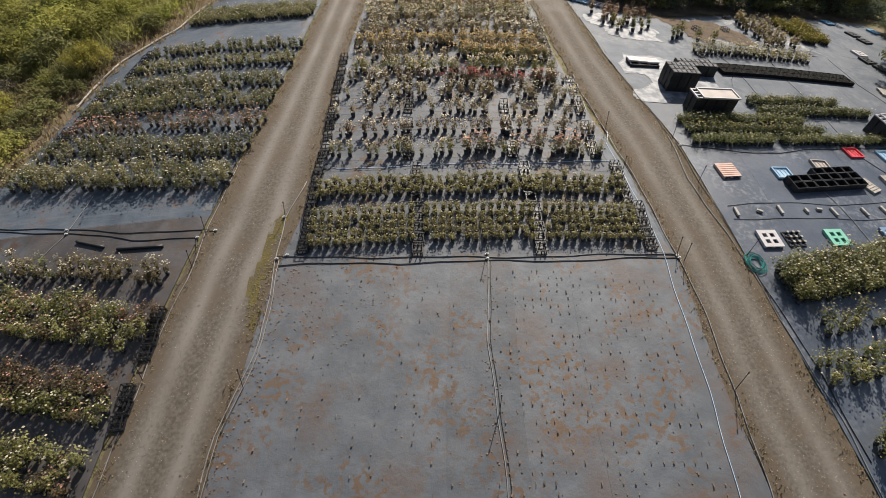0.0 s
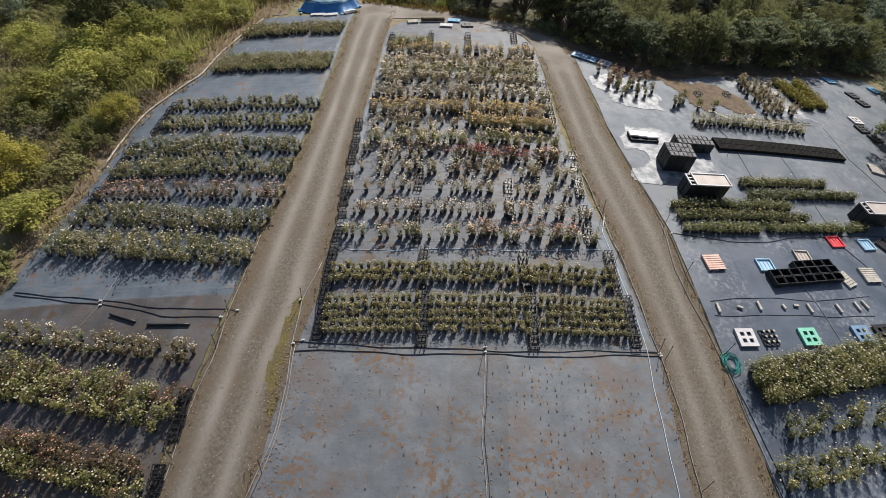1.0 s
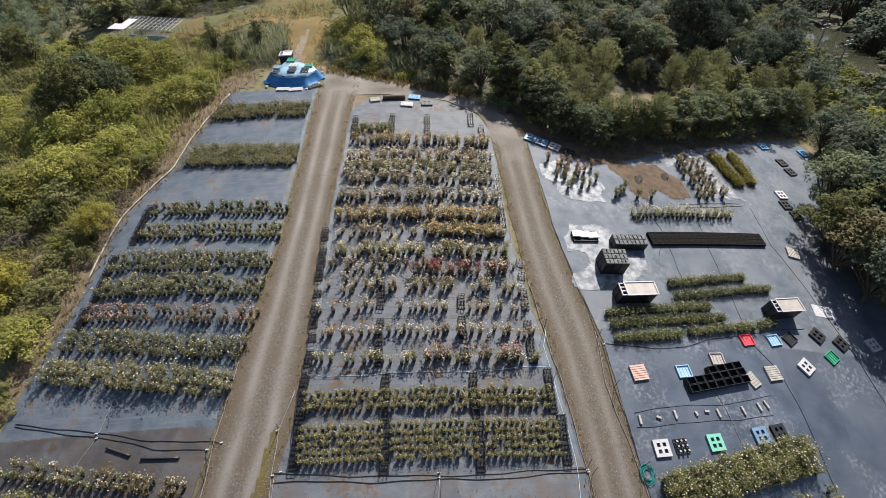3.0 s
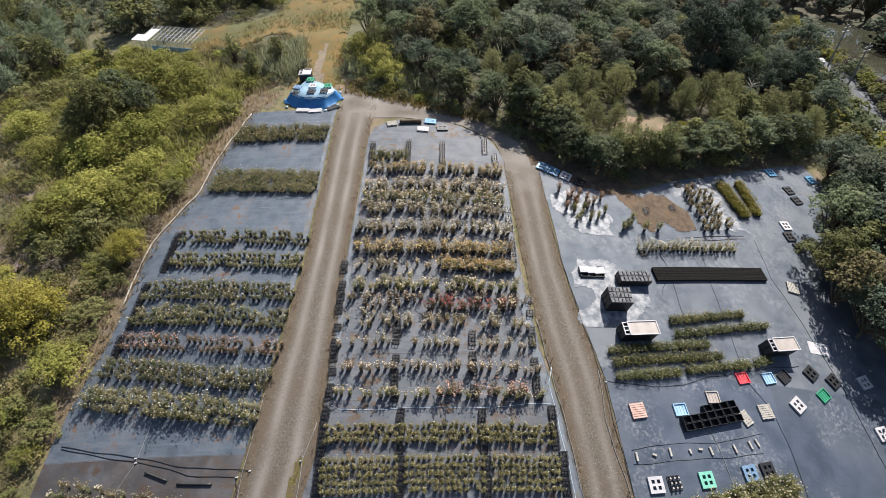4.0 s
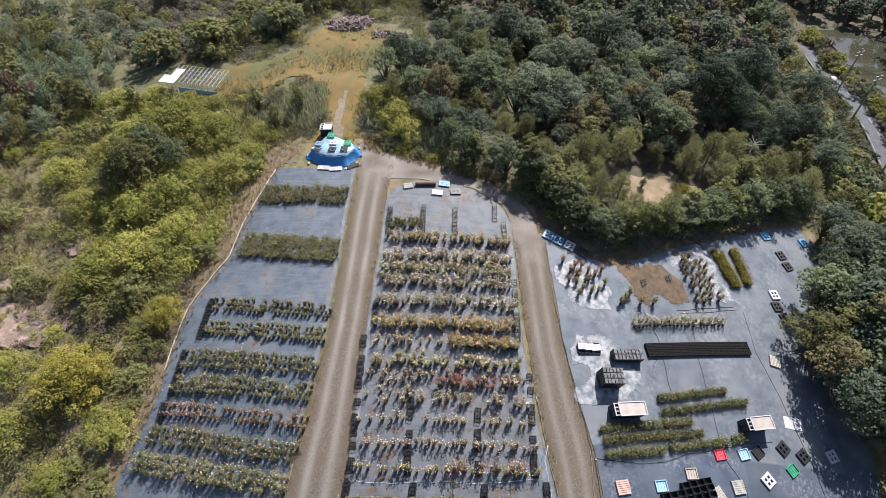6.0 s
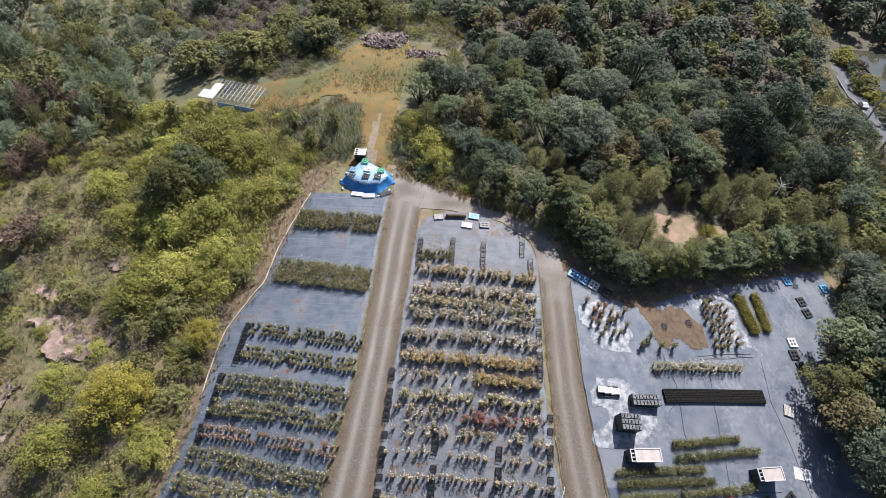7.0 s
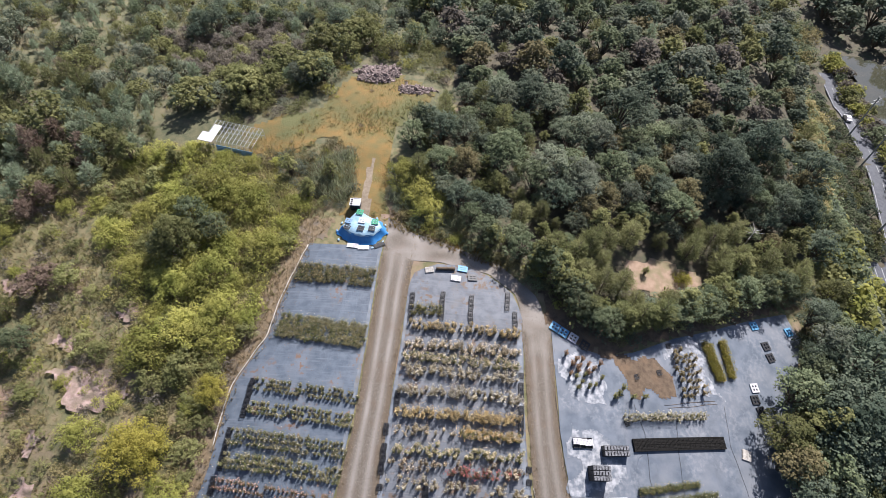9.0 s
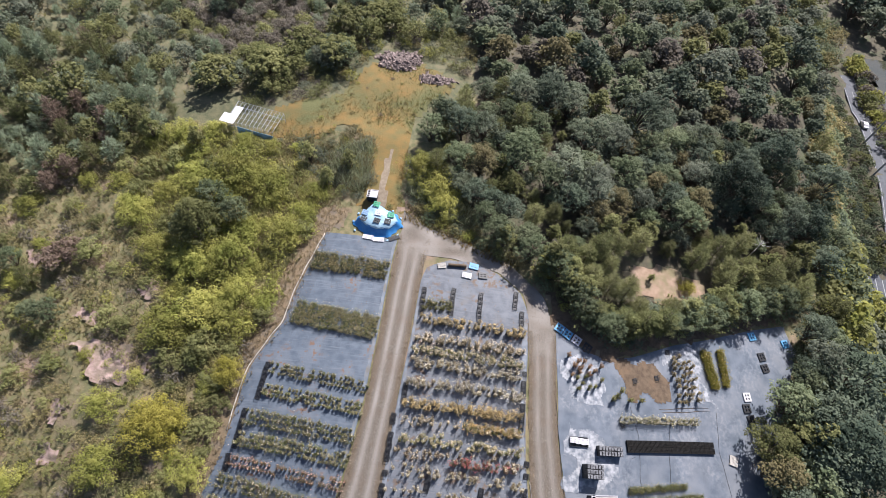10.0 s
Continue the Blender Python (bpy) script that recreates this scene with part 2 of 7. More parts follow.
def along(line, n):
    """n + 1 points at even steps of y along a polyline of (x, y), eased."""
    p = np.array(line, float)
    d = np.r_[0, np.cumsum(np.linalg.norm(np.diff(p, axis=0), axis=1))]
    s = np.linspace(0, d[-1], n + 1)
    return np.c_[np.interp(s, d, p[:, 0]), np.interp(s, d, p[:, 1])]


def x_at(line, y):
    p = sorted((b, a) for a, b in line)
    return float(np.interp(y, [q[0] for q in p], [q[1] for q in p]))


def sheet(name, left, right, n, across, lift, thick=0.03, mat=None, ragged=0.0, seed=0):
    """A thin sheet that lies on the ground between two edge lines that run the same way."""
    rnd = np.random.RandomState(seed)
    a, b = along(left, n), along(right, n)
    verts, faces = [], []
    for i in range(n + 1):
        ra, rb = rnd.uniform(-ragged, ragged, 2)
        for j in range(across + 1):
            k = j / across
            p = a[i] * (1 - k) + b[i] * k
            x = p[0] + (ra if j == 0 else rb if j == across else 0)
            verts.append((x, p[1], ground(x, p[1]) + lift))
    top = len(verts)
    verts += [(x, y, z - thick) for x, y, z in verts]
    w = across + 1
    for i in range(n):
        for j in range(across):
            q = (i * w + j, i * w + j + 1, (i + 1) * w + j + 1, (i + 1) * w + j)
            faces.append(q)
    rim = [j for j in range(w)] + [i * w + across for i in range(1, n + 1)] + [n * w + j for j in range(across - 1, -1, -1)] + [i * w for i in range(n - 1, 0, -1)]
    for p, q in zip(rim, rim[1:] + rim[:1]):
        faces.append((p, p + top, q + top, q))
    me = mesh_of(name, verts, faces, [mat] if mat else (), smooth=False)
    bm = bmesh.new()
    bm.from_mesh(me)
    bmesh.ops.recalc_face_normals(bm, faces=bm.faces[:])
    if sum(f.normal.z for f in bm.faces) < 0:
        bmesh.ops.reverse_faces(bm, faces=bm.faces[:])
    bm.to_mesh(me)
    bm.free()
    return me
def bands(left, right, y0, y1, k0=0.0, k1=1.0, step=1.0):
    """Two edge lines between y0 and y1, at fractions k0 and k1 of the way from left to right."""
    ys = np.linspace(y0, y1, max(2, int((y1 - y0) / step) + 1))
    xs = [(x_at(left, y), x_at(right, y)) for y in ys]
    return ([(a + (b - a) * k0, y) for (a, b), y in zip(xs, ys)], [(a + (b - a) * k1, y) for (a, b), y in zip(xs, ys)])


def inside(poly, x, y):
    hit, n = False, len(poly)
    for i in range(n):
        (x0, y0), (x1, y1) = poly[i], poly[i - 1]
        if (y0 > y) != (y1 > y) and x < (x1 - x0) * (y - y0) / (y1 - y0) + x0:
            hit = not hit
    return hit


def scatter(poly, gap, seed, tries=6000, avoid=()):
    rnd = random.Random(seed)
    xs, ys = [p[0] for p in poly], [p[1] for p in poly]
    cells, out = {}, []
    for _ in range(tries):
        x, y = rnd.uniform(min(xs), max(xs)), rnd.uniform(min(ys), max(ys))
        if not inside(poly, x, y) or any(inside(q, x, y) for q in avoid):
            continue
        c = (int(x // gap), int(y // gap))
        if any((x - a) ** 2 + (y - b) ** 2 < gap * gap for i in (-1, 0, 1) for j in (-1, 0, 1) for a, b in cells.get((c[0] + i, c[1] + j), ())):
            continue
        cells.setdefault(c, []).append((x, y))
        out.append((x, y))
    return out


def fast_mesh(name, verts, quads, mats, index):
    me = bpy.data.meshes.new(name)
    nv, nq = len(verts), len(quads)
    me.vertices.add(nv)
    me.vertices.foreach_set("co", np.asarray(verts, np.float32).ravel())
    me.loops.add(nq * 4)
    me.loops.foreach_set("vertex_index", np.asarray(quads, np.int32).ravel())
    me.polygons.add(nq)
    me.polygons.foreach_set("loop_start", np.arange(nq, dtype=np.int32) * 4)
    for m in mats:
        me.materials.append(m)
    me.polygons.foreach_set("material_index", np.asarray(index, np.int32))
    me.update(calc_edges=True)
    me.validate()
    return me


# ---- plan: edge lines of mats and tracks ----
MID_L = [(-8.2, 2.46), (-7.962, 5.937), (-7.413, 9.184), (-6.888, 13.038), (-6.232, 15.58), (-6.019, 18.04), (-5.896, 23.206), (-5.715, 28.618), (-5.437, 34.44), (-5.281, 40.59)]
MID_R = [(8.938, 2.46), (8.61, 5.74), (8.159, 8.692), (8.077, 13.612), (7.298, 18.368), (6.601, 21.484), (6.019, 25.42), (5.699, 29.848), (5.617, 35.26), (5.535, 37.72)]
LROAD_L = [(-11.726, 2.46), (-11.316, 6.15), (-10.578, 11.152), (-9.84, 15.58), (-9.348, 19.68), (-8.913, 22.632), (-8.364, 28.29), (-8.2, 35.26), (-8.134, 43.05), (-7.79, 46.74)]
LROAD_R = [(-8.2, 2.46), (-7.995, 5.904), (-7.462, 9.184), (-6.929, 13.038), (-6.314, 15.58), (-6.109, 19.352), (-5.986, 25.42), (-5.699, 32.554), (-5.494, 38.868), (-5.33, 42.312), (-5.084, 46.74)]
RROAD_L = [(9.102, 2.46), (8.774, 5.74), (8.241, 9.02), (8.159, 11.562), (7.995, 14.76), (7.339, 19.68), (6.724, 22.96), (6.15, 28.864), (5.822, 35.506), (5.658, 37.72)]
RROAD_R = [(11.89, 2.46), (11.726, 5.822), (11.152, 9.43), (10.578, 15.334), (10.168, 20.09), (9.348, 23.944), (8.692, 27.552), (8.364, 33.128), (8.118, 37.72)]
LMAT_L = [(-22.14, 2.46), (-21.73, 11.48), (-21.189, 16.728), (-20.697, 19.352), (-19.844, 22.96), (-19.483, 29.93), (-17.384, 34.522), (-17.187, 36.9), (-15.58, 44.28)]
RMAT_R = [(30.34, 2.46), (31.57, 18.04), (32.39, 22.14), (31.16, 26.24), (31.16, 29.766), (33.21, 36.9)]

SAND = [(15.252, 45.264), (16.728, 42.968), (19.352, 42.476), (23.452, 43.624), (24.764, 45.592), (22.14, 46.904), (19.844, 46.904), (17.22, 46.412)]
WOOD = [(-6.15, 50.43), (-2.46, 47.56), (4.1, 45.1), (7.79, 42.64), (10.66, 40.18), (13.12, 38.212), (16.4, 38.212), (21.32, 40.672), (29.52, 43.952), (35.26, 46.412), (38.54, 48.38), (40.59, 52.48), (42.23, 61.5), (37.72, 65.6), (16.4, 65.6), (-3.28, 65.6), (-5.74, 59.04)]
WOOD_E = [(39.36, 46.74), (38.54, 39.36), (36.08, 34.44), (34.44, 29.52), (34.44, 25.42), (34.44, 21.32), (35.26, 16.4), (36.08, 9.84), (55.35, 9.266), (43.46, 45.1)]
FAR_E = [(-3.28, 66.42), (16.4, 66.42), (37.72, 66.42), (43.05, 63.14), (45.1, 72.16), (47.56, 82.82), (55.76, 101.68), (68.06, 123), (73.8, 145.96), (32.8, 114.8), (-16.4, 96.76), (-2.46, 77.9)]
BANK_E = [(85.69, 98.072), (93.726, 120.294), (80.606, 126.362), (78.556, 138.498), (91.758, 163.672), (122.016, 148.584), (111.93, 67.814), (93.726, 67.814)]
FAR_W = [(-73.8, 45.92), (-52.48, 50.84), (-42.64, 57.4), (-36.08, 63.14), (-25.42, 64.78), (-18.86, 68.06), (-15.99, 74.62), (-3.28, 77.9), (-16.4, 97.58), (-73.8, 91.84)]
SLOPE = [(-63.96, 6.56), (-22.878, 6.56), (-21.894, 16.4), (-20.746, 27.88), (-19.352, 33.62), (-19.188, 41), (-17.63, 47.56), (-13.53, 50.43), (-12.71, 55.76), (-22.96, 54.94), (-34.44, 57.4), (-45.92, 54.12), (-52.48, 47.56), (-65.6, 45.1)]
THICKET = [(-39.852, 55.76), (-29.438, 56.006), (-22.632, 53.956), (-17.466, 49.938), (-16.892, 44.28), (-18.532, 41.82), (-19.188, 36.572), (-20.664, 31.16), (-21.648, 27.142), (-23.78, 28.946), (-26.24, 30.832), (-29.684, 32.472), (-30.668, 36.9), (-33.62, 41), (-36.572, 45.1)]
HEATH = [(-42.722, 76.834), (-31.324, 84.788), (-20.5, 76.506), (-26.732, 69.208), (-38.212, 70.274)]

MEADOW = [(-26.5, 59.4), (-23.0, 61.6), (-18.4, 63.4), (-16.6, 67.0), (-15.6, 69.6), (-12.5, 71.4), (-8.0, 69.8), (-4.6, 67.6), (-6.8, 65.0), (-8.9, 62.0), (-9.2, 57.4), (-9.02, 50.84), (-8.364, 47.724), (-13.12, 47.97), (-12.464, 54.12), (-13.6, 57.2), (-16.6, 58.6), (-20.0, 56.6), (-24.2, 55.8)]

# ---- the ground: one sheet to the horizon ----
def rough_land(x, y):
    """How far a place lies outside the levelled nursery, 0 to 1."""
    if not (-13.94 < y < 47.56):
        return 1.0
    out = max(x_at(LMAT_L, y) - 0.6 - x, x - (x_at(RMAT_R, y) + 0.6), 0)
    return min(out / 2.0, 1.0)


gx = np.r_[np.array([-1500, -900, -500, -300, -200, -140, -110, -95]), np.arange(-84, 100, 1.25), np.array([105, 120, 150, 220, 320, 500, 900, 1500])]
gy = np.r_[np.array([-1500, -800, -400, -200, -100, -60, -35, -20, -10]), np.arange(-5, 150, 1.25), np.array([160, 190, 240, 320, 500, 900, 1500])]
gv = []
for yy in gy:
    for xx in gx:
        k = rough_land(xx, yy)
        gv.append((xx, yy, ground(xx, yy) - 0.02 + (k * 0.5 * noise.noise(Vector((xx * 0.22, yy * 0.22, 0))) if k else 0)))
nx = len(gx)
gf = [(j * nx + i, j * nx + i + 1, (j + 1) * nx + i + 1, (j + 1) * nx + i) for j in range(len(gy) - 1) for i in range(nx - 1)]
wooded = []
for f in gf:
    xx, yy = gv[f[0]][0] + 0.6, gv[f[0]][1] + 0.6
    wooded.append(2 if inside(MEADOW, xx, yy) else 3 if inside(FAR_W, xx, yy) or (yy > 57.4 and xx < -3.3) else 1 if any(inside(p, xx, yy) for p in (WOOD, WOOD_E, FAR_E, BANK_E)) or xx > 39.36 or (yy > 75.44 and xx > -12) else 0)
tagged(new("ground", mesh_of("ground", gv, gf, [M_SCRUB, M_FLOOR, M_MEADOW, M_HILL], wooded, smooth=True)), "dry grassy scrubland ground with bare earth patches", "ground", kind="structure")


def cover(name, left, right, spans, lanes, mat, label, first=None):
    """Ground cover fabric laid in lanes: each strip a part that overlaps its neighbour a little."""
    base = tagged(empty(name), label, "ground cover", kind="structure")
    for span, (y0, y1) in enumerate(spans):
        for i in range(lanes):
            a, b = bands(left, right, y0, y1, i / lanes, (i + 1) / lanes + (0.006 if i < lanes - 1 else 0))
            child("fabric_strip", sheet("fabric_strip", a, b, max(4, int((y1 - y0) / 1.0)), 3, 0.03 + 0.005 * (i % 2), 0.03, mat if span or not first else first[i % len(first)], 0.02, i), base)
    return base


gc_mid = cover("ground_cover_middle", MID_L, MID_R, [(-13.12, 13.366), (13.325, 37.72)], 7, M_MAT, "grey woven weed mat under the middle bed", [M_DUSTY])
child("fabric_strip", sheet("fabric_strip", [(-5.371, 37.679), (-5.281, 40.508), (-4.838, 41.82), (-2.788, 42.804)], [(0, 37.679), (0, 38.95), (0, 40.836), (-0.328, 42.968)], 8, 4, 0.031, 0.03, M_MAT), gc_mid)
child("fabric_strip", sheet("fabric_strip", [(-0.082, 37.679), (-0.082, 38.95), (-0.082, 40.836), (-0.369, 42.968)], [(5.576, 37.679), (5.33, 38.868), (4.51, 40.59), (2.132, 42.148)], 8, 4, 0.036, 0.03, M_MAT), gc_mid)
LMAT_R = [(x - 0.28, y) for x, y in LROAD_L]
gc_left = cover("ground_cover_left", LMAT_L, LMAT_R, [(-13.12, 15.744), (15.703, 33.62), (33.538, 44.28)], 6, M_MATL, "blue-grey woven weed mat under the outer bed", [M_MUDDY])
RMAT_L = [(x + 0.2, y) for x, y in RROAD_R]
gc_right = cover("ground_cover_right", RMAT_L, RMAT_R, [(-13.12, 20.95), (20.91, 34.03)], 8, M_MATU, "shiny black weed mat of the storage yard", [M_MATR])
child("fabric_strip", sheet("fabric_strip", [(8.446, 33.989), (10.66, 33.989), (13.12, 33.989), (16.4, 33.989), (20.5, 33.989), (25.42, 33.989), (32.472, 33.989)],
      [(8.282, 37.228), (9.84, 36.572), (11.644, 35.834), (13.366, 35.506), (16.236, 36.326), (20.582, 38.458), (24.518, 39.934), (30.094, 42.312), (36.9, 44.772)], 30, 5, 0.037, 0.03, M_MATU), gc_right)


# sheen along the mat edges, put into the colour of added strips
M_PALE = material("mat_edge_sheen", ((0.11, 0.126, 0.143), (0.16, 0.177, 0.197)), 0.75, 1.6, 0.2, 40.0, second=(0.13, 0.12, 0.105), second_scale=0.9, second_spread=(0.5, 0.68), creases=0.25)
for base, L, R, k0, k1, y0, y1 in ((gc_mid, MID_L, MID_R, 0.95, 0.992, 13.6, 37.5), (gc_mid, MID_L, MID_R, 0.006, 0.03, 18.0, 37.5), (gc_left, LMAT_L, LMAT_R, 0.965, 0.995, 16.0, 44.0)):
    child("fabric_rim", sheet("fabric_rim", *bands(L, R, y0, y1, k0, k1), int(y1 - y0) * 2, 2, 0.041, 0.006, M_PALE, 0.06, 9), base, "added pale strip for the sheen of the mat's edge")


def track(name, left, right, y0, y1, label, ruts=(0.3, 0.7), seed=3, worn=1.0):
    """A gravel track; wheel wear and grown-over edges are kept with its points."""
    across = 30
    a, b = bands(left, right, y0, y1, -0.05, 1.05)
    me = sheet(name, a, b, int((y1 - y0) / 0.45), across, 0.018, 0.03, M_GRAVEL, 0.06, seed)
    rut, edge = me.attributes.new("rut", "FLOAT", "POINT"), me.attributes.new("edge", "FLOAT", "POINT")
    rv, ev = [], []
    for v in me.vertices:
        x, y = v.co.x, v.co.y
        xa, xb = x_at(left, y), x_at(right, y)
        k = (x - xa) / (xb - xa) + 0.02 * noise.noise(Vector((y * 0.25, seed, 0)))
        rv.append(worn * max(math.exp(-((k - r) / 0.085) ** 2) for r in ruts) * (0.75 + 0.5 * noise.noise(Vector((y * 0.4, k * 3, seed)))))
        d = min(k, 1 - k) + 0.05 * noise.noise(Vector((x * 1.3, y * 0.8, seed)))
        ev.append(min(max((0.17 - d) / 0.1, 0), 1))
        f = min(max((y1 - y) / 5.0, 0), 1)     # the wear spreads out where the tracks meet
        rv[-1] = rv[-1] * f + (1 - f) * (0.55 + 0.8 * noise.noise(Vector((x * 0.5, y * 0.9, 4))))
        ev[-1] *= f
    rut.data.foreach_set("value", rv)
    edge.data.foreach_set("value", ev)
    return tagged(new(name, me), label, "track", kind="structure")


track("track_west", LROAD_L, LROAD_R, -13.12, 45.92, "pale gravel farm track with two wheel ruts")
track("track_east", RROAD_L, RROAD_R, -13.12, 37.72, "brown gravel farm track with dry verges", worn=0.6)
turning = sheet("track_north", [(-7.872, 44.28), (-5.248, 42.968), (-2.46, 43.05), (2.214, 42.312), (4.756, 40.59), (5.658, 37.72)],
       [(-8.2, 47.97), (-5.74, 46.248), (-2.214, 45.264), (3.526, 43.296), (6.888, 40.672), (8.118, 37.72)], 40, 12, 0.020, 0.03, M_GRAVEL, 0.1)
worn = turning.attributes.new("rut", "FLOAT", "POINT")
worn.data.foreach_set("value", [0.55 + 0.8 * noise.noise(Vector((v.co.x * 0.5, v.co.y * 0.9, 4))) for v in turning.vertices])
tagged(new("track_north", turning), "gravel turning area that joins the two tracks", "track", kind="structure")

# ---- potted plants ----
def pot_arrays(r=0.11, h=0.2, n=6):
    a = np.linspace(0, 2 * np.pi, n, endpoint=False)
    lo = np.c_[np.cos(a) * r * 0.78, np.sin(a) * r * 0.78, 0 * a]
    hi = np.c_[np.cos(a) * r, np.sin(a) * r, 0 * a + h]
    so = np.c_[np.cos(a) * r * 0.9, np.sin(a) * r * 0.9, 0 * a + h - 0.02]
    v = np.vstack([lo, hi, so])
    q = [(i, (i + 1) % n, n + (i + 1) % n, n + i) for i in range(n)] + [(n + i, n + (i + 1) % n, 2 * n + (i + 1) % n, 2 * n + i) for i in range(n)]
    q += [(2 * n, 2 * n + 1, 2 * n + 2, 2 * n + 3), (2 * n, 2 * n + 3, 2 * n + 4, 2 * n + 5)]
    return v, np.array(q)


def leaf_quads(rnd, centres, size, out, flat=0.85, long=1.6, loose=0.55):
    """Leaf blades as small folded quads round the given centres; out: the outward directions."""
    n = len(centres)
    nrm = out + rnd.normal(0, loose, (n, 3))
    nrm[:, 2] = nrm[:, 2] + flat
    nrm /= np.linalg.norm(nrm, axis=1)[:, None] + 1e-9
    t = np.cross(nrm, rnd.normal(0, 1, (n, 3)))
    t /= np.linalg.norm(t, axis=1)[:, None] + 1e-9
    b = np.cross(nrm, t)
    s = size * rnd.uniform(0.6, 1.35, n)[:, None]
    v = np.stack([centres - t * s * long / 2, centres - b * s / 2 + nrm * s * 0.12, centres + t * s * long / 2, centres + b * s / 2 + nrm * s * 0.12], 1)
    return v.reshape(-1, 3), np.arange(n * 4).reshape(n, 4)


def plant_arrays(seed, height=0.62, width=0.34, leaves=60, flowers=7, leaf=0.075, bloom=0.05, pot=True):
    """A bushy potted rose: pot, upright stems, leaves and blooms, as arrays. Indices: 0 pot, 1 leaf, 2 bloom."""
    rnd = np.random.RandomState(seed)
    V, Q, I, k = [], [], [], 0

    def add(v, q, i):
        nonlocal k
        V.append(v), Q.append(q + k), I.append(np.full(len(q), i))
        k += len(v)
    base = 0.16 if pot else 0.02
    if pot:
        add(*pot_arrays(), 0)
    n = 6
    tip = np.c_[rnd.normal(0, width * 0.42, (n, 2)), rnd.uniform(0.65, 1.05, n) * height + base]
    root = np.c_[rnd.normal(0, 0.03, (n, 2)), np.full(n, base)]
    for a, b in zip(root, tip):
        w = np.array([0.008, 0.004, 0])
        add(np.array([a - w, a + w, b + w * 0.5, b - w * 0.5]), np.array([[0, 1, 2, 3]]), 1)
    which = rnd.randint(0, n, leaves)
    f = rnd.uniform(0.22, 1.0, leaves)[:, None]
    c = root[which] * (1 - f) + tip[which] * f + rnd.normal(0, width * 0.24, (leaves, 3)) * np.array([1, 1, 0.7])
    out = c - np.array([0, 0, base + height * 0.4])
    out /= np.linalg.norm(out, axis=1)[:, None] + 1e-9
    v, q = leaf_quads(rnd, c, leaf, out)
    add(v, q, 1)
    if flowers:
        c = tip[rnd.randint(0, n, flowers)] + rnd.normal(0, width * 0.3, (flowers, 3)) * np.array([1, 1, 0.35]) + np.array([0, 0, 0.03])
        for p in c:
            s = bloom * rnd.uniform(0.6, 1.25)
            x, y, z = np.eye(3) * s
            o = np.array([p + x, p + y, p - x, p - y, p + z * 0.8, p - z * 0.5])
            add(o, np.array([[0, 1, 2, 3], [0, 4, 2, 5], [1, 4, 3, 5]]), 2)
    return np.vstack(V), np.vstack(Q), np.concatenate(I)


KINDS = {
    "green": [plant_arrays(100 + i, 0.31, 0.25, 66, 3, 0.056, 0.03) for i in range(4)],
    "rose": [plant_arrays(200 + i, 0.6, 0.3, 54, 14, 0.068, 0.038) for i in range(4)],
    "plain": [plant_arrays(800 + i, 0.56, 0.34, 112, 4, 0.052, 0.038) for i in range(4)],
    "tall": [plant_arrays(300 + i, 0.85, 0.4, 84, 8) for i in range(4)],
    "full": [plant_arrays(400 + i, 0.66, 0.4, 150, 5, 0.054, 0.042) for i in range(4)],
    "low": [plant_arrays(500 + i, 0.36, 0.36, 64, 2, 0.06, 0.03) for i in range(3)],
    "showy": [plant_arrays(700 + i, 0.6, 0.36, 50, 19, 0.068, 0.045) for i in range(4)],
    "bare": [plant_arrays(600 + i, 0.55, 0.26, 38, 11, 0.06, 0.04) for i in range(3)],
}


def plant_row(name, label, ends, lines, gap, depth, kinds, leaf_mat, bloom_mat, seed, keep=1.0, size=1.0, jitter=0.04, other=None):
    """One row of potted plants, some lines deep, standing on the fabric between two end points."""
    rnd, sort = np.random.RandomState(seed), np.random.RandomState(seed + 500)
    (x0, y0), (x1, y1) = ends
    length = math.hypot(x1 - x0, y1 - y0)
    n = max(2, int(length / gap))
    dx, dy = (x1 - x0) / length, (y1 - y0) / length
    V, Q, I, k = [], [], [], 0
    spots = []
    for j in range(lines):
        for i in range(n):
            if rnd.rand() > keep:
                continue
            s = (i + 0.5 + (0.25 if j % 2 else 0)) * gap + rnd.normal(0, jitter)
            d = (j + 0.5) * depth / lines + rnd.normal(0, jitter)
            spots.append((x0 + dx * s - dy * d, y0 + dy * s + dx * d))
    for x, y in spots:
        v, q, i = KINDS[kinds[rnd.randint(len(kinds))]][rnd.randint(3)]
        a, s = rnd.uniform(0, 6.28), size * rnd.uniform(0.8, 1.18)
        R = np.array([[math.cos(a), -math.sin(a), 0], [math.sin(a), math.cos(a), 0], [0, 0, 1]]) * s
        V.append(v @ R.T + np.array([x, y, ground(x, y) + 0.036]))
        # some plants are of another sort, with their own leaf and bloom
        Q.append(q + k), I.append(np.where(i > 0, i + 2, i) if other and sort.rand() < 0.3 else i)
        k += len(v)
    me = fast_mesh(name, np.vstack(V), np.vstack(Q), [M_POT, leaf_mat, bloom_mat] + list(other or ()), np.concatenate(I))
    return tagged(new(name, me), label, "potted plants", kind="stuff")


# ---- rows of the middle bed ----
FRONT = "dense row of potted young roses in black trays"
def deep_row(ends, back, lines, gap, kinds, leaf_mat, bloom_mat, seed, label, **kw):
    return plant_row("potted_plant_row", label, ends, lines, gap, back, kinds, leaf_mat, bloom_mat, seed, **kw)


deep_row(((-5.904, 15.99), (7.011, 16.195)), 1.107, 3, 0.31, ["green"], M_YOUNG, M_FL_W, 2, FRONT, size=0.95)


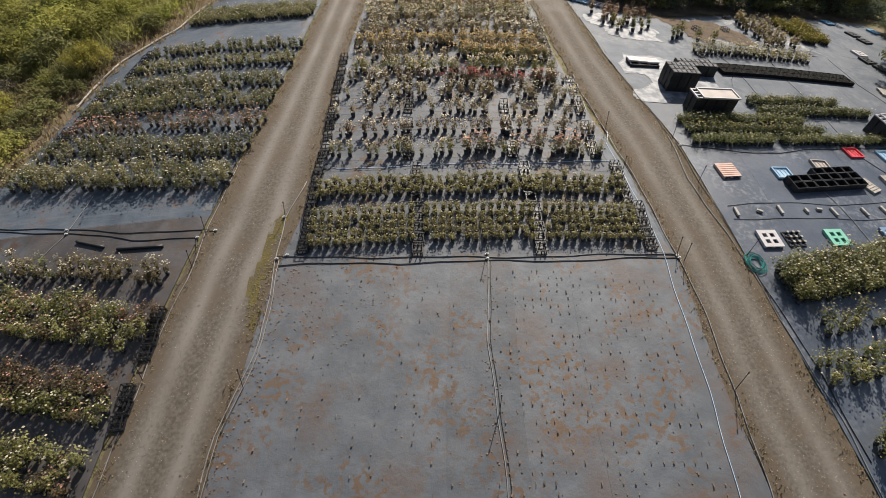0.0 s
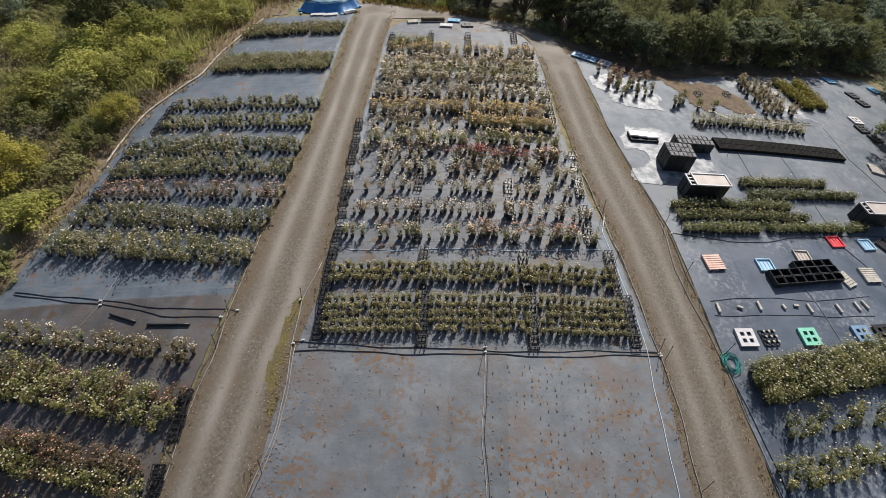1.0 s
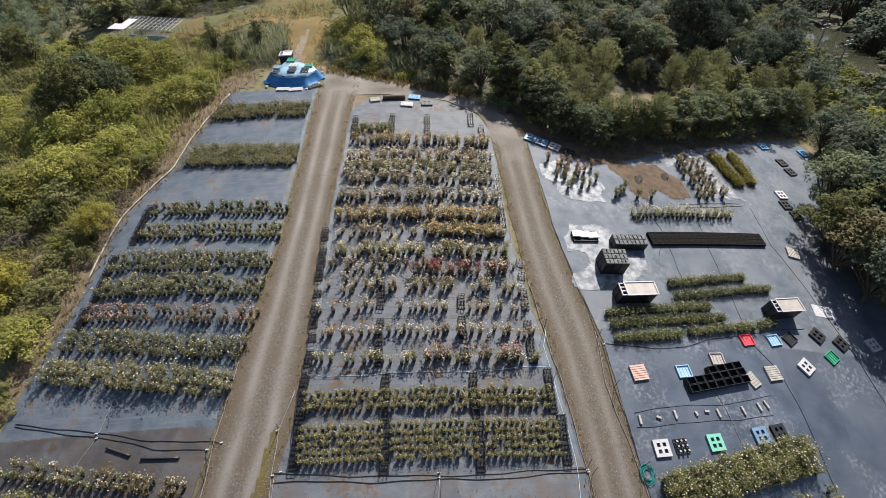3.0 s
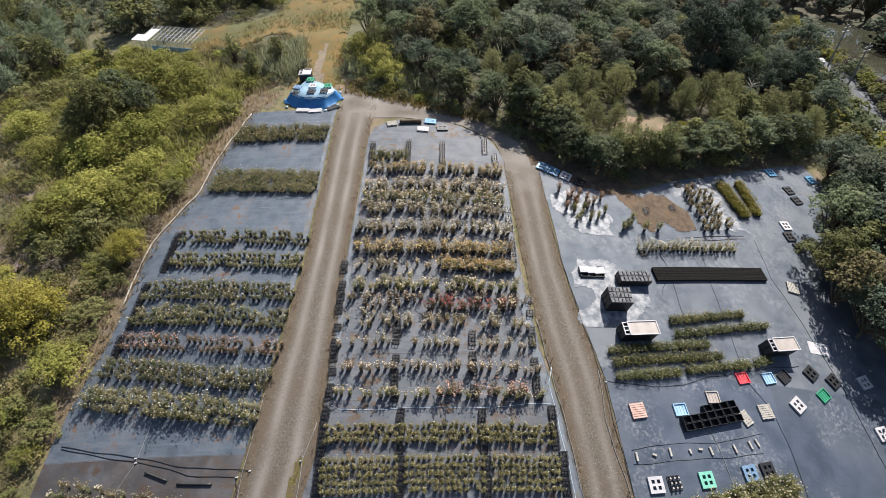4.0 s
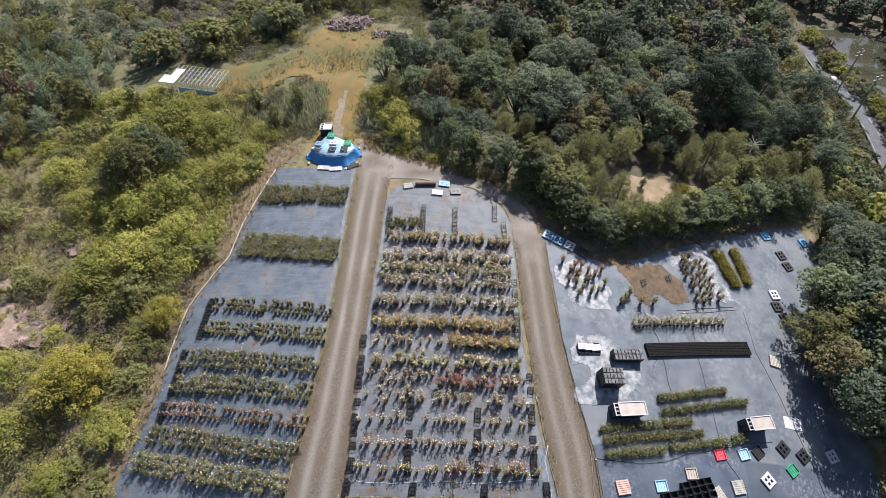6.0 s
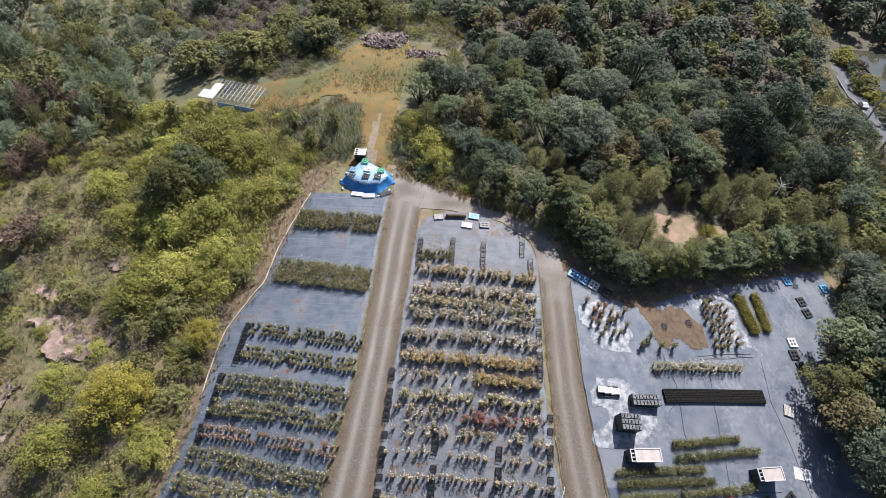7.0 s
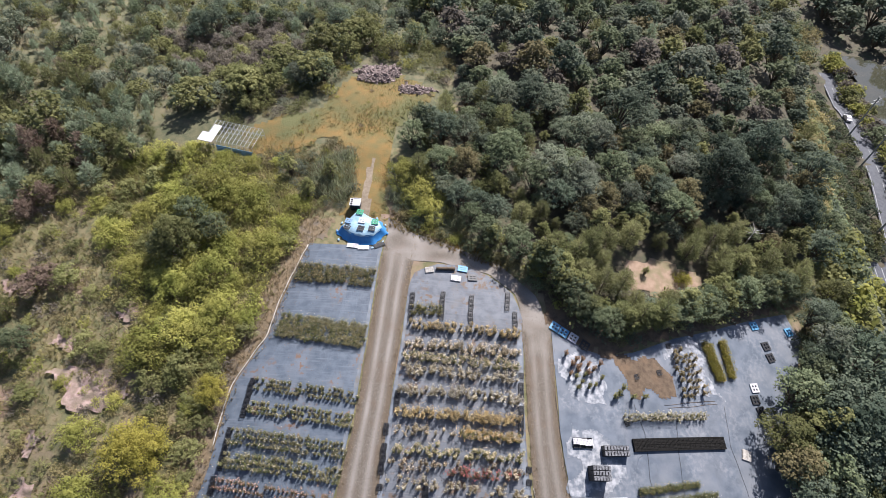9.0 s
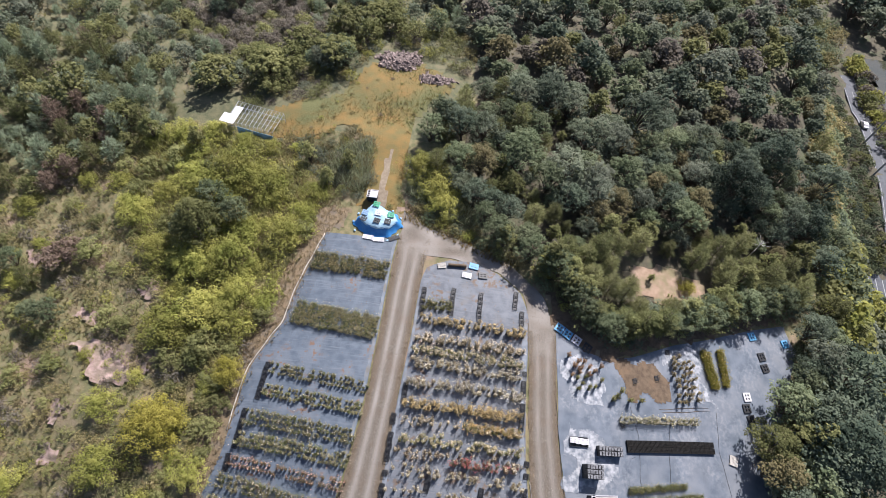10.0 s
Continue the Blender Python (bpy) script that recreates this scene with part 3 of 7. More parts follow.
def potted_rose(v, q, i, label):
    """One young rose in its pot, as a thing with pot, foliage and blossom."""
    ob = tagged(empty("potted_rose"), label, "potted plant", group="front block of roses")
    for k, (nm, mat) in enumerate((("pot", M_POT), ("foliage", M_YOUNG), ("blossom", M_FL_W))):
        pick = q[i == k]
        used, back = np.unique(pick, return_inverse=True)
        child(nm, fast_mesh(nm, v[used], back.reshape(-1, 4), [mat], np.zeros(len(pick))), ob)
    return ob


PROTO_ROSE = [potted_rose(*KINDS["green"][i], "young rose with small pale blooms in a black pot") for i in range(4)]
rf = random.Random(8)
first = set()
for j in range(5):
    for i in range(43):
        if i in (0, 14, 29, 42) or rf.random() < 0.03:
            continue
        x = (-7.55 + 16.4 * (i + 0.5) / 43) * 0.82 + rf.gauss(0, 0.025)
        y = (16.75 + 0.45 * j + 0.01 * i) * 0.82 + rf.gauss(0, 0.025)
        k = rf.randrange(4)
        m = upright(x, y, rf.uniform(0, 360), 0.96, 0.036)
        if k in first:
            copy_thing(PROTO_ROSE[k], m)
        else:
            first.add(k)
            PROTO_ROSE[k].matrix_basis = m
BEDS = [  # base line y at both ends, colour of bloom, kind, share that stands
    (22.5, "cream", ["bare", "rose"], 0.62, M_FL_C, M_ROSE, 1),
    (24.4, "cream", ["bare", "rose"], 0.85, M_FL_C, M_ROSER, 1),
    (26.2, "white", ["bare", "rose"], 0.6, M_FL_W, M_ROSE2, 1),
    (27.7, "white", ["rose", "bare"], 0.5, M_FL_W, M_ROSE2, 2),
    (29.4, "pale", ["rose", "bare"], 0.55, M_FL_C, M_ROSER, 2),
    (30.8, "cream", ["rose"], 0.75, M_FL_C, M_ROSE, 2),
    (32.6, "cream", ["rose", "bare"], 0.55, M_FL_C, M_ROSE2, 2),
    (34.2, "yellow", ["showy", "rose"], 0.85, M_FL_Y, M_ROSE2, 2),
    (36.5, "white", ["rose", "showy"], 0.8, M_FL_W, M_ROSE2, 2),
    (38.6, "white", ["rose", "showy"], 0.8, M_FL_W, M_ROSE2, 2),
    (40.0, "cream", ["rose", "showy"], 0.8, M_FL_C, M_ROSE, 2),
    (41.5, "cream", ["rose", "showy"], 0.85, M_FL_C, M_ROSE2, 2),
    (43.6, "cream", ["rose"], 0.85, M_FL_Y, M_ROSE2, 2),
]
for i, (y, word, kinds, keep, bloom, leafm, lines) in enumerate(BEDS):
    yy = y * 0.82
    xl, xr = x_at(MID_L, yy) + 0.5, x_at(MID_R, yy) - 0.3
    deep_row(((xl, yy), (xr, yy + 0.082)), 0.738 if lines > 1 else 0.328, lines, 0.3, kinds, leafm, bloom, 20 + i, "row of potted roses with %s blooms on grey mat" % word, keep=keep, jitter=0.09)
deep_row(((0.41, 18.655), (5.74, 18.819)), 0.328, 1, 0.3, ["showy"], M_ROSER, M_FL_P, 63, "row of potted roses with salmon blooms", keep=0.6)
deep_row(((-0.82, 28.29), (5.33, 28.454)), 0.574, 2, 0.32, ["showy"], M_ROSE2, M_FL_Y, 64, "row of potted roses with orange-yellow blooms", keep=0.5)
deep_row(((0.246, 26.814), (5.412, 26.896)), 0.738, 2, 0.32, ["showy", "rose"], M_ROSE, M_FL_O, 61, "row of potted roses with orange blooms", keep=0.8)
deep_row(((-0.492, 23.862), (5.412, 23.944)), 0.656, 2, 0.34, ["rose", "showy"], M_ROSER, M_FL_R, 62, "row of potted roses with dark red blooms", keep=0.5)
deep_row(((-4.756, 37.228), (-1.968, 37.31)), 0.984, 3, 0.3, ["low"], M_ROSE, M_FL_Y, 60, "short block of yellow-leaved seedlings in pots", keep=0.7)

# ---- rows of the outer bed beyond the west track ----
WEST = [  # front left, front right, depth, lines, spacing, kind, leaf, bloom, label
    ((-19.8, 48.8), (-10.4, 48.3), 2.4, 6, 0.26, ["low"], M_WEST, M_FL_Y, "block of low potted shrubs with olive leaves"),
    ((-20.5, 41.9), (-10.4, 41.0), 2.8, 7, 0.26, ["low"], M_WEST, M_FL_W, "block of low potted shrubs with olive leaves"),
    ((-21.6, 36.0), (-10.3, 35.0), 1.4, 3, 0.33, ["green"], M_WEST, M_FL_W, "row of potted roses with grey-green leaves"),
    ((-21.7, 33.6), (-10.4, 32.7), 1.5, 3, 0.33, ["green"], M_WEST, M_FL_W, "row of potted roses with grey-green leaves"),
    ((-22.8, 30.6), (-10.6, 29.7), 1.8, 3, 0.33, ["green", "plain"], M_WEST, M_FL_W, "row of potted roses with cream blooms"),
    ((-23.0, 28.5), (-10.6, 27.5), 1.6, 3, 0.33, ["green", "plain"], M_WEST, M_FL_W, "row of potted roses with cream blooms"),
    ((-23.2, 26.5), (-10.9, 25.3), 1.3, 2, 0.36, ["plain", "bare"], M_ROSER, M_FL_P, "thin row of potted roses with reddish leaves"),
    ((-24.0, 24.5), (-11.3, 22.8), 1.5, 3, 0.36, ["plain"], M_WEST, M_FL_W, "full row of potted roses with white blooms"),
    ((-24.6, 22.3), (-11.7, 20.4), 1.7, 3, 0.34, ["full", "plain"], M_WEST, M_FL_W, "full row of potted roses with many white blooms"),
    ((-24.5, 16.9), (-13.0, 15.0), 1.1, 2, 0.4, ["plain", "plain", "rose"], M_BRONZE, M_FL_W, "thin row of potted roses with bronze leaves"),
    ((-24.0, 14.2), (-13.5, 12.0), 2.0, 4, 0.36, ["full", "plain"], M_BUSH, M_FL_W, "deep row of bushy potted roses with white blooms"),
    ((-24.0, 12.3), (-13.8, 10.2), 0.85, 2, 0.36, ["plain"], M_ROSER, M_FL_P, "row of potted roses with dark reddish leaves"),
    ((-24.0, 11.4), (-13.9, 9.3), 0.85, 2, 0.36, ["plain", "full"], M_BUSH, M_FL_W, "row of bushy potted roses with yellow-green leaves"),
    ((-24.0, 9.0), (-14.3, 7.0), 1.4, 3, 0.36, ["full", "plain"], M_BUSH, M_FL_W, "deep row of bushy potted roses"),
]
OTHER = {"bushy_rose_leaf": (M_ROSER, M_FL_P), "grey_rose_leaf": (M_HEDGE, M_FL_C), "bronze_rose_leaf": (M_HEDGE, M_FL_W)}
for i, (a, b, d, lines, gap, kinds, leafm, bloom, label) in enumerate(WEST):
    deep_row(((a[0] * 0.82, a[1] * 0.82), (b[0] * 0.82, b[1] * 0.82)), d * 0.82, lines, gap, kinds, leafm, bloom, 80 + i, label, keep=0.88, other=OTHER.get(leafm.name))

# ---- trees and shrubs ----
def tree_arrays(seed, height=7.0, spread=3.0, lobes=8, leaves=1500, leaf=0.3, low=0.25, flat=0.75, droop=0.6, lobe=(0.32, 0.52)):
    """Trunk with limbs, and a crown of leafy clumps. Returns trunk and crown arrays."""
    rnd = np.random.RandomState(seed)
    V, Q, k = [], [], 0

    def limb(a, b, r0, r1, n=5):
        nonlocal k
        d = b - a
        d = d / (np.linalg.norm(d) + 1e-9)
        s = np.cross(d, [0.3, 0.9, 0.2])
        s /= np.linalg.norm(s)
        t = np.cross(d, s)
        ang = np.linspace(0, 2 * np.pi, n, endpoint=False)[:, None]
        ring = np.cos(ang) * s + np.sin(ang) * t
        V.append(np.vstack([a + ring * r0, b + ring * r1]))
        Q.append(np.array([(i, (i + 1) % n, n + (i + 1) % n, n + i) for i in range(n)]) + k)
        k += 2 * n
    base, fork = np.array([0, 0, -0.3]), np.array([rnd.normal(0, 0.15), rnd.normal(0, 0.15), height * low])
    limb(base, fork, height * 0.028, height * 0.02)
    ang = rnd.uniform(0, 6.28) + np.arange(lobes) * 2.4
    rad = spread * np.sqrt((np.arange(lobes) + 0.3) / lobes) * rnd.uniform(0.6, 0.85, lobes)
    hz = height * (low + (1 - low) * (0.82 - droop * (rad / spread) ** 1.3) * rnd.uniform(0.85, 1.08, lobes))
    C = np.c_[np.cos(ang) * rad, np.sin(ang) * rad, hz]
    R = spread * rnd.uniform(*lobe, lobes)
    for c in C:
        limb(fork, c, height * 0.014, height * 0.004, 4)
    # each lobe carries clumps of leaves with gaps between them
    per = 11
    sub = rnd.normal(0, 1, (lobes, per, 3))
    sub[:, :, 2] = np.abs(sub[:, :, 2]) * 0.95 - 0.3
    sub /= np.linalg.norm(sub, axis=2)[:, :, None]
    hub = C[:, None] + sub * (R * 0.8)[:, None, None] * rnd.uniform(0.75, 1.15, (lobes, per, 1)) * np.array([1, 1, flat])
    size = R[:, None] * rnd.uniform(0.26, 0.46, (lobes, per))
    w = (size ** 2).ravel()
    pick = rnd.choice(lobes * per, leaves, p=w / w.sum())
    d = rnd.normal(0, 1, (leaves, 3))
    d[:, 2] = d[:, 2] + 0.35
    d /= np.linalg.norm(d, axis=1)[:, None]
    c = hub.reshape(-1, 3)[pick] + d * size.ravel()[pick][:, None] * rnd.uniform(0.55, 1.1, (leaves, 1)) * np.array([1, 1, 0.8])
    c[:, 2] = np.maximum(c[:, 2], 0.05)
    v, q = leaf_quads(rnd, c, leaf, d, 0.9, 1.3, 0.16)
    return (np.vstack(V), np.vstack(Q)), (v, q)


def pine_arrays(seed, height=5.0, spread=1.6, whorls=9, leaves=1500, leaf=0.09, bare=0.12, top=0.25):
    """A young pine: straight trunk, whorls of upswept limbs, and tufts of needles along them."""
    rnd = np.random.RandomState(seed)
    V, Q, k = [], [], 0

    def limb(a, b, r0, r1, n=4):
        nonlocal k
        d = (b - a) / (np.linalg.norm(b - a) + 1e-9)
        s = np.cross(d, [0.31, 0.9, 0.2])
        s /= np.linalg.norm(s)
        t = np.cross(d, s)
        ang = np.linspace(0, 2 * np.pi, n, endpoint=False)[:, None]
        ring = np.cos(ang) * s + np.sin(ang) * t
        V.append(np.vstack([a + ring * r0, b + ring * r1]))
        Q.append(np.array([(i, (i + 1) % n, n + (i + 1) % n, n + i) for i in range(n)]) + k)
        k += 2 * n
    limb(np.array([0, 0, -0.3]), np.array([rnd.normal(0, 0.1), rnd.normal(0, 0.1), height * 0.95]), height * 0.02, height * 0.004)
    A, B = [], []
    for w in range(whorls):
        f = w / (whorls - 1)
        z = height * (bare + (0.93 - bare) * f)
        r = spread * (top + (1 - top) * (1 - f) ** 0.75) * (0.55 + 0.45 * min(1, f * 4))
        for j in range(6):
            a = w * 1.1 + j * 1.047 + rnd.normal(0, 0.25)
            q = r * rnd.uniform(0.6, 1.12)
            A.append((0, 0, z))
            B.append((q * math.cos(a), q * math.sin(a), z + q * rnd.uniform(0.2, 0.6)))
    A, B = np.array(A), np.array(B)
    for a, b in zip(A[::2], B[::2]):
        limb(a, b, height * 0.006, height * 0.002, 3)
    reach = np.linalg.norm(B - A, axis=1)
    pick = rnd.choice(len(A), leaves, p=reach / reach.sum())
    f = np.sqrt(rnd.uniform(0.12, 1.0, leaves))[:, None]
    c = A[pick] * (1 - f) + B[pick] * f + rnd.normal(0, spread * 0.09, (leaves, 3))
    t = c * np.array([1, 1, 0]) * (1.3 / spread) + np.array([0, 0, 0.6]) + rnd.normal(0, 0.4, (leaves, 3))
    t /= np.linalg.norm(t, axis=1)[:, None]
    b = np.cross(t, rnd.normal(0, 0.35, (leaves, 3)) + np.array([0, 0, 1.0]))
    b /= np.linalg.norm(b, axis=1)[:, None]
    s = leaf * rnd.uniform(0.7, 1.4, leaves)[:, None]
    v = np.stack([c - b * s * 0.4, c + b * s * 0.4, c + t * s * 3.2 + b * s * 0.22, c + t * s * 3.2 - b * s * 0.22], 1).reshape(-1, 3)
    return (np.vstack(V), np.vstack(Q)), (v, np.arange(leaves * 4).reshape(leaves, 4))


STOCK = {}


def stock(kind, n, **kw):
    STOCK[kind] = [tree_arrays(hash_of(kind) + i, **kw) for i in range(n)]


def hash_of(word):
    return sum(ord(c) * (i + 7) for i, c in enumerate(word)) % 9973


stock("dark", 3, height=8.5, spread=3.4, lobes=22, leaves=2900, leaf=0.19, low=0.08, lobe=(0.26, 0.44))
stock("mid", 3, height=7.2, spread=2.8, lobes=20, leaves=2400, leaf=0.165, low=0.05, lobe=(0.24, 0.4))
stock("olive", 4, height=7.0, spread=2.0, lobes=24, leaves=2400, leaf=0.16, low=0.02, lobe=(0.2, 0.36), droop=0.75)
stock("grey", 2, height=7.5, spread=3.0, lobes=16, leaves=2500, leaf=0.17, low=0.1)
stock("deep", 3, height=9.0, spread=3.3, lobes=22, leaves=2900, leaf=0.19, low=0.06, lobe=(0.26, 0.42))
stock("bronze", 2, height=7.0, spread=2.7, lobes=20, leaves=2500, leaf=0.155, low=0.05, lobe=(0.24, 0.4))
stock("sage", 2, height=7.0, spread=3.2, lobes=18, leaves=2300, leaf=0.165, low=0.05, lobe=(0.24, 0.4))
stock("brown", 1, height=7.0, spread=2.5, lobes=12, leaves=1900, leaf=0.2, low=0.1)
stock("lush", 3, height=6.2, spread=3.2, lobes=26, leaves=5200, leaf=0.14, low=0.03, droop=0.75, lobe=(0.24, 0.38))
stock("bright", 3, height=2.4, spread=2.3, lobes=15, leaves=3200, leaf=0.105, low=0.03, droop=0.85)
stock("yellow", 2, height=2.8, spread=2.0, lobes=18, leaves=6500, leaf=0.07, low=0.03, droop=0.85)
stock("dry", 2, height=2.0, spread=1.3, lobes=7, leaves=700, leaf=0.12, low=0.06, droop=0.85)
stock("heath", 3, height=1.8, spread=1.5, lobes=8, leaves=1000, leaf=0.12, low=0.04, droop=0.85)
STOCK["pine"] = [pine_arrays(700 + i, 5.4, 1.9, 10, 2700, 0.07) for i in range(4)]
STOCK["fir"] = [pine_arrays(720 + i, 4.4, 1.7, 9, 900, 0.105) for i in range(4)]
STOCK["umbrella"] = [tree_arrays(740 + i, height=3.0, spread=2.6, lobes=15, leaves=1500, leaf=0.2, low=0.1, flat=0.4, droop=0.35, lobe=(0.2, 0.34)) for i in range(2)]
STOCK["far"] = [tree_arrays(900 + i, height=7.5, spread=3.4, lobes=20, leaves=950, leaf=0.4, low=0.04, lobe=(0.24, 0.42)) for i in range(4)]
WORDS = {
    "dark": ("tree", "dark green broadleaf tree with a dense uneven crown", "dark"),
    "mid": ("tree", "green broadleaf tree with a rounded full crown", "mid"),
    "olive": ("tree", "olive-green young tree on the wood's edge", "olive"),
    "grey": ("tree", "grey-green broadleaf tree with a silvery crown", "grey"),
    "deep": ("tree", "dense evergreen tree with shade put into its dark leaves", "deep"),
    "bronze": ("tree", "bronze-green broadleaf tree with a full crown", "bronze"),
    "sage": ("tree", "sage-green broadleaf tree with a broad crown", "sage"),
    "brown": ("tree", "broadleaf tree with rusty brown new leaves", "brown"),
    "bright": ("shrub", "large fresh green shrub on the dry slope", "bright"),
    "yellow": ("shrub", "bushy yellow-green shrub on the dry slope", "yellow"),
    "dry": ("shrub", "dead reddish-brown shrub among dry grass", "russet"),
    "lush": ("tree", "lush green broadleaf tree with branches to the ground", "lush"),
    "pine": ("tree", "young olive-green pine with feathery needles", "pine"),
    "umbrella": ("shrub", "wide yellow-green shrub with layered branches", "olive"),
    "heath": ("shrub", "low olive-green shrub on the dry slope", "olive"),
}
PROTOS = {}


def plant(kind, x, y, size, rnd, wide=1.0):
    """Stands one tree or shrub of a kind on the ground."""
    k = rnd.randrange(len(STOCK[kind]))
    turn = rnd.uniform(0, 360)
    place = Matrix.Translation((x, y, ground(x, y) - 0.05)) @ pose(0, 0, 0, 0, 0, turn)
    if (kind, k) in PROTOS:
        p = PROTOS[kind, k]
        return copy_thing(p, place @ Matrix.Diagonal((size * wide / p.scale[0], size * wide / p.scale[1], size / p.scale[2], 1)))
    name, label, tone = WORDS[kind]
    (tv, tq), (cv, cq) = STOCK[kind][k]
    ob = tagged(empty(name), label, name)
    child("trunk" if name == "tree" else "stem", fast_mesh("trunk", tv, tq, [M_BARK], np.zeros(len(tq))), ob)
    child("crown", fast_mesh("crown", cv, cq, [LEAF[tone]], np.zeros(len(cq))), ob)
    ob.matrix_basis = place @ Matrix.Diagonal((size * wide, size * wide, size, 1))
    PROTOS[kind, k] = ob
    return ob


def grove(name, label, spots, tones, seed, lo, hi):
    """Far woodland, joined: too many crowns to count."""
    rnd = np.random.RandomState(seed)
    V, Q, I, k = [], [], [], 0
    for x, y in spots:
        a, s, tone = rnd.uniform(0, 6.28), rnd.uniform(lo, hi), rnd.randint(len(tones))
        kind = "fir" if tones[tone] in ("pine", "haze", "russet") else "far"
        (tv, tq), (cv, cq) = STOCK[kind][rnd.randint(len(STOCK[kind]))]
        R = np.array([[math.cos(a), -math.sin(a), 0], [math.sin(a), math.cos(a), 0], [0, 0, rnd.uniform(0.75, 1.15)]]) * s
        for v, q, m in ((tv, tq, 0), (cv, cq, 1 + tone)):
            V.append(v @ R.T + np.array([x, y, ground(x, y)]))
            Q.append(q + k), I.append(np.full(len(q), m))
            k += len(v)
    me = fast_mesh(name, np.vstack(V), np.vstack(Q), [M_BARK] + [LEAF[t] for t in tones], np.concatenate(I))
    return tagged(new(name, me), label, "woodland", kind="stuff")


# grove whose shade is painted with the darkest leaf tones
OAKS = [(27.06, 54.94), (27.06, 62.32), (31.16, 65.6), (41, 65.6), (40.18, 55.76), (34.44, 53.3)]
CLEAR = [(13.94, 45.592), (15.088, 42.476), (19.188, 41.492), (24.272, 42.64), (26.076, 45.592), (22.468, 48.38), (16.892, 48.052)]
rt = random.Random(4)
REEDS = [(-8.6, 50.0), (-7.6, 52.4), (-3.4, 52.2), (0.2, 46.6), (-2.6, 47.2), (-6.4, 48.9)]
GLADE = [(30.0, 49.4), (32.2, 49.4), (32.4, 52.2), (30.0, 52.2)]
GREYS = [(8.2, 50.0), (14.8, 50.0), (23.0, 53.0), (27.0, 58.0), (20.5, 63.0), (8.2, 60.0)]
for x, y in scatter(WOOD, 1.78, 5, 20000, [CLEAR, REEDS, GLADE]):
    grim = inside(OAKS, x, y)
    south = 9.02 < x < 27.88 and y < 45.1
    edge = y < 49.2 - 0.25 * x if x < 12.3 else y < 50.02
    if grim:
        plant(rt.choice(["deep", "deep", "deep", "dark", "dark", "mid", "bronze", "sage"]), x, y, rt.choice([0.42, 0.55, 0.7, 0.9]) * rt.uniform(0.9, 1.1), rt, 0.88)
    elif south:
        plant(rt.choice(["pine", "pine", "pine", "pine", "olive"]), x, y, rt.uniform(0.5, 0.75), rt, 1.2)
    elif edge:
        plant(rt.choice(["pine", "pine", "pine", "olive", "olive", "mid"]), x, y, rt.uniform(0.48, 0.8), rt, 1.15)
    elif inside(GREYS, x, y):
        plant(rt.choice(["grey", "grey", "dark", "bronze", "mid", "sage"]), x, y, rt.choice([0.4, 0.5, 0.65, 0.8]) * rt.uniform(0.9, 1.1), rt, 1.15)
    else:
        plant(rt.choice(["dark"] * 2 + ["mid"] * 3 + ["sage", "sage", "bronze", "lush", "pine", "pine", "pine", "olive", "olive"]), x, y, rt.choice([0.32, 0.4, 0.5, 0.62, 0.78]) * rt.uniform(0.88, 1.12), rt, 1.12)
for x, y in scatter(WOOD_E, 3.526, 15, 6000):
    plant(rt.choice(["mid", "dark", "dark", "dark", "olive", "lush", "deep"]), x, y, rt.uniform(0.5, 1.1), rt, 1.1)
for kind, x, y, size in (("grey", 44.2, 47.6, 0.8), ("mid", 41.6, 45.2, 0.7), ("mid", 38.6, 41.6, 0.85), ("olive", 39.6, 37.6, 1.1), ("lush", 36.2, 36.6, 0.85), ("bronze", 35.9, 33.9, 0.85), ("dark", 36.4, 31, 0.7),
                         ("mid", 39.4, 32.6, 1.05), ("dark", 39.6, 28.6, 0.9), ("mid", 42, 25.6, 0.9), ("dark", 41.4, 35, 0.95), ("dark", 43, 20.5, 0.9), ("dark", 42.4, 40.4, 0.9), ("mid", 46.5, 51, 0.7), ("dark", 42.6, 46.2, 0.6), ("mid", 43.6, 44.0, 0.6), ("lush", 40.9, 43.4, 0.6), ("olive", 45.0, 49.6, 0.6), ("dark", 44.4, 52.0, 0.6), ("dark", 47, 45, 1.1), ("deep", 45.6, 36, 0.9)):
    plant(kind, x * 0.82, y * 0.82, size, rt, 1.1)
grove("woodland_east", "dense evergreen woodland on the far slope", scatter(FAR_E, 2.55, 25, 18000), ["grey", "sage", "mid", "haze", "olive", "pine", "dark", "bronze", "sage", "mid", "dark", "dry"], 3, 0.32, 0.85)
grove("woodland_bank", "dark woodland on the far river bank", scatter(BANK_E, 5.8, 26, 5000), ["dark", "sage", "dark", "deep"], 4, 0.9, 1.6)
STOCK["far"] = [tree_arrays(920 + i, height=6.0, spread=3.4, lobes=18, leaves=700, leaf=0.34, low=0.0, droop=0.8) for i in range(4)]
PINES = [(-60, 44), (-66, 62), (-53, 69), (-44, 65.2), (-36.3, 60.1), (-37.8, 56.5), (-41.7, 51.2), (-46.3, 46.8)]
grove("pinewood_west", "open stand of young pines on the western hill", scatter(PINES, 1.75, 21, 6000), ["pine", "haze", "haze", "haze", "olive", "haze", "pine", "haze", "russet"], 22, 0.4, 0.9)
grove("woodland_west", "scrubby woodland on the western hill", scatter(FAR_W, 1.85, 27, 16000, [HEATH, PINES]), ["sage", "haze", "grey", "haze", "sage", "olive", "mid", "pine", "olive", "haze"], 5, 0.25, 0.6)
grove("heath_west", "grey-brown leafless scrub on the hill top", scatter(HEATH, 1.394, 30, 4000), ["dry", "dry", "dry", "sage", "dry", "olive"], 8, 0.22, 0.4)

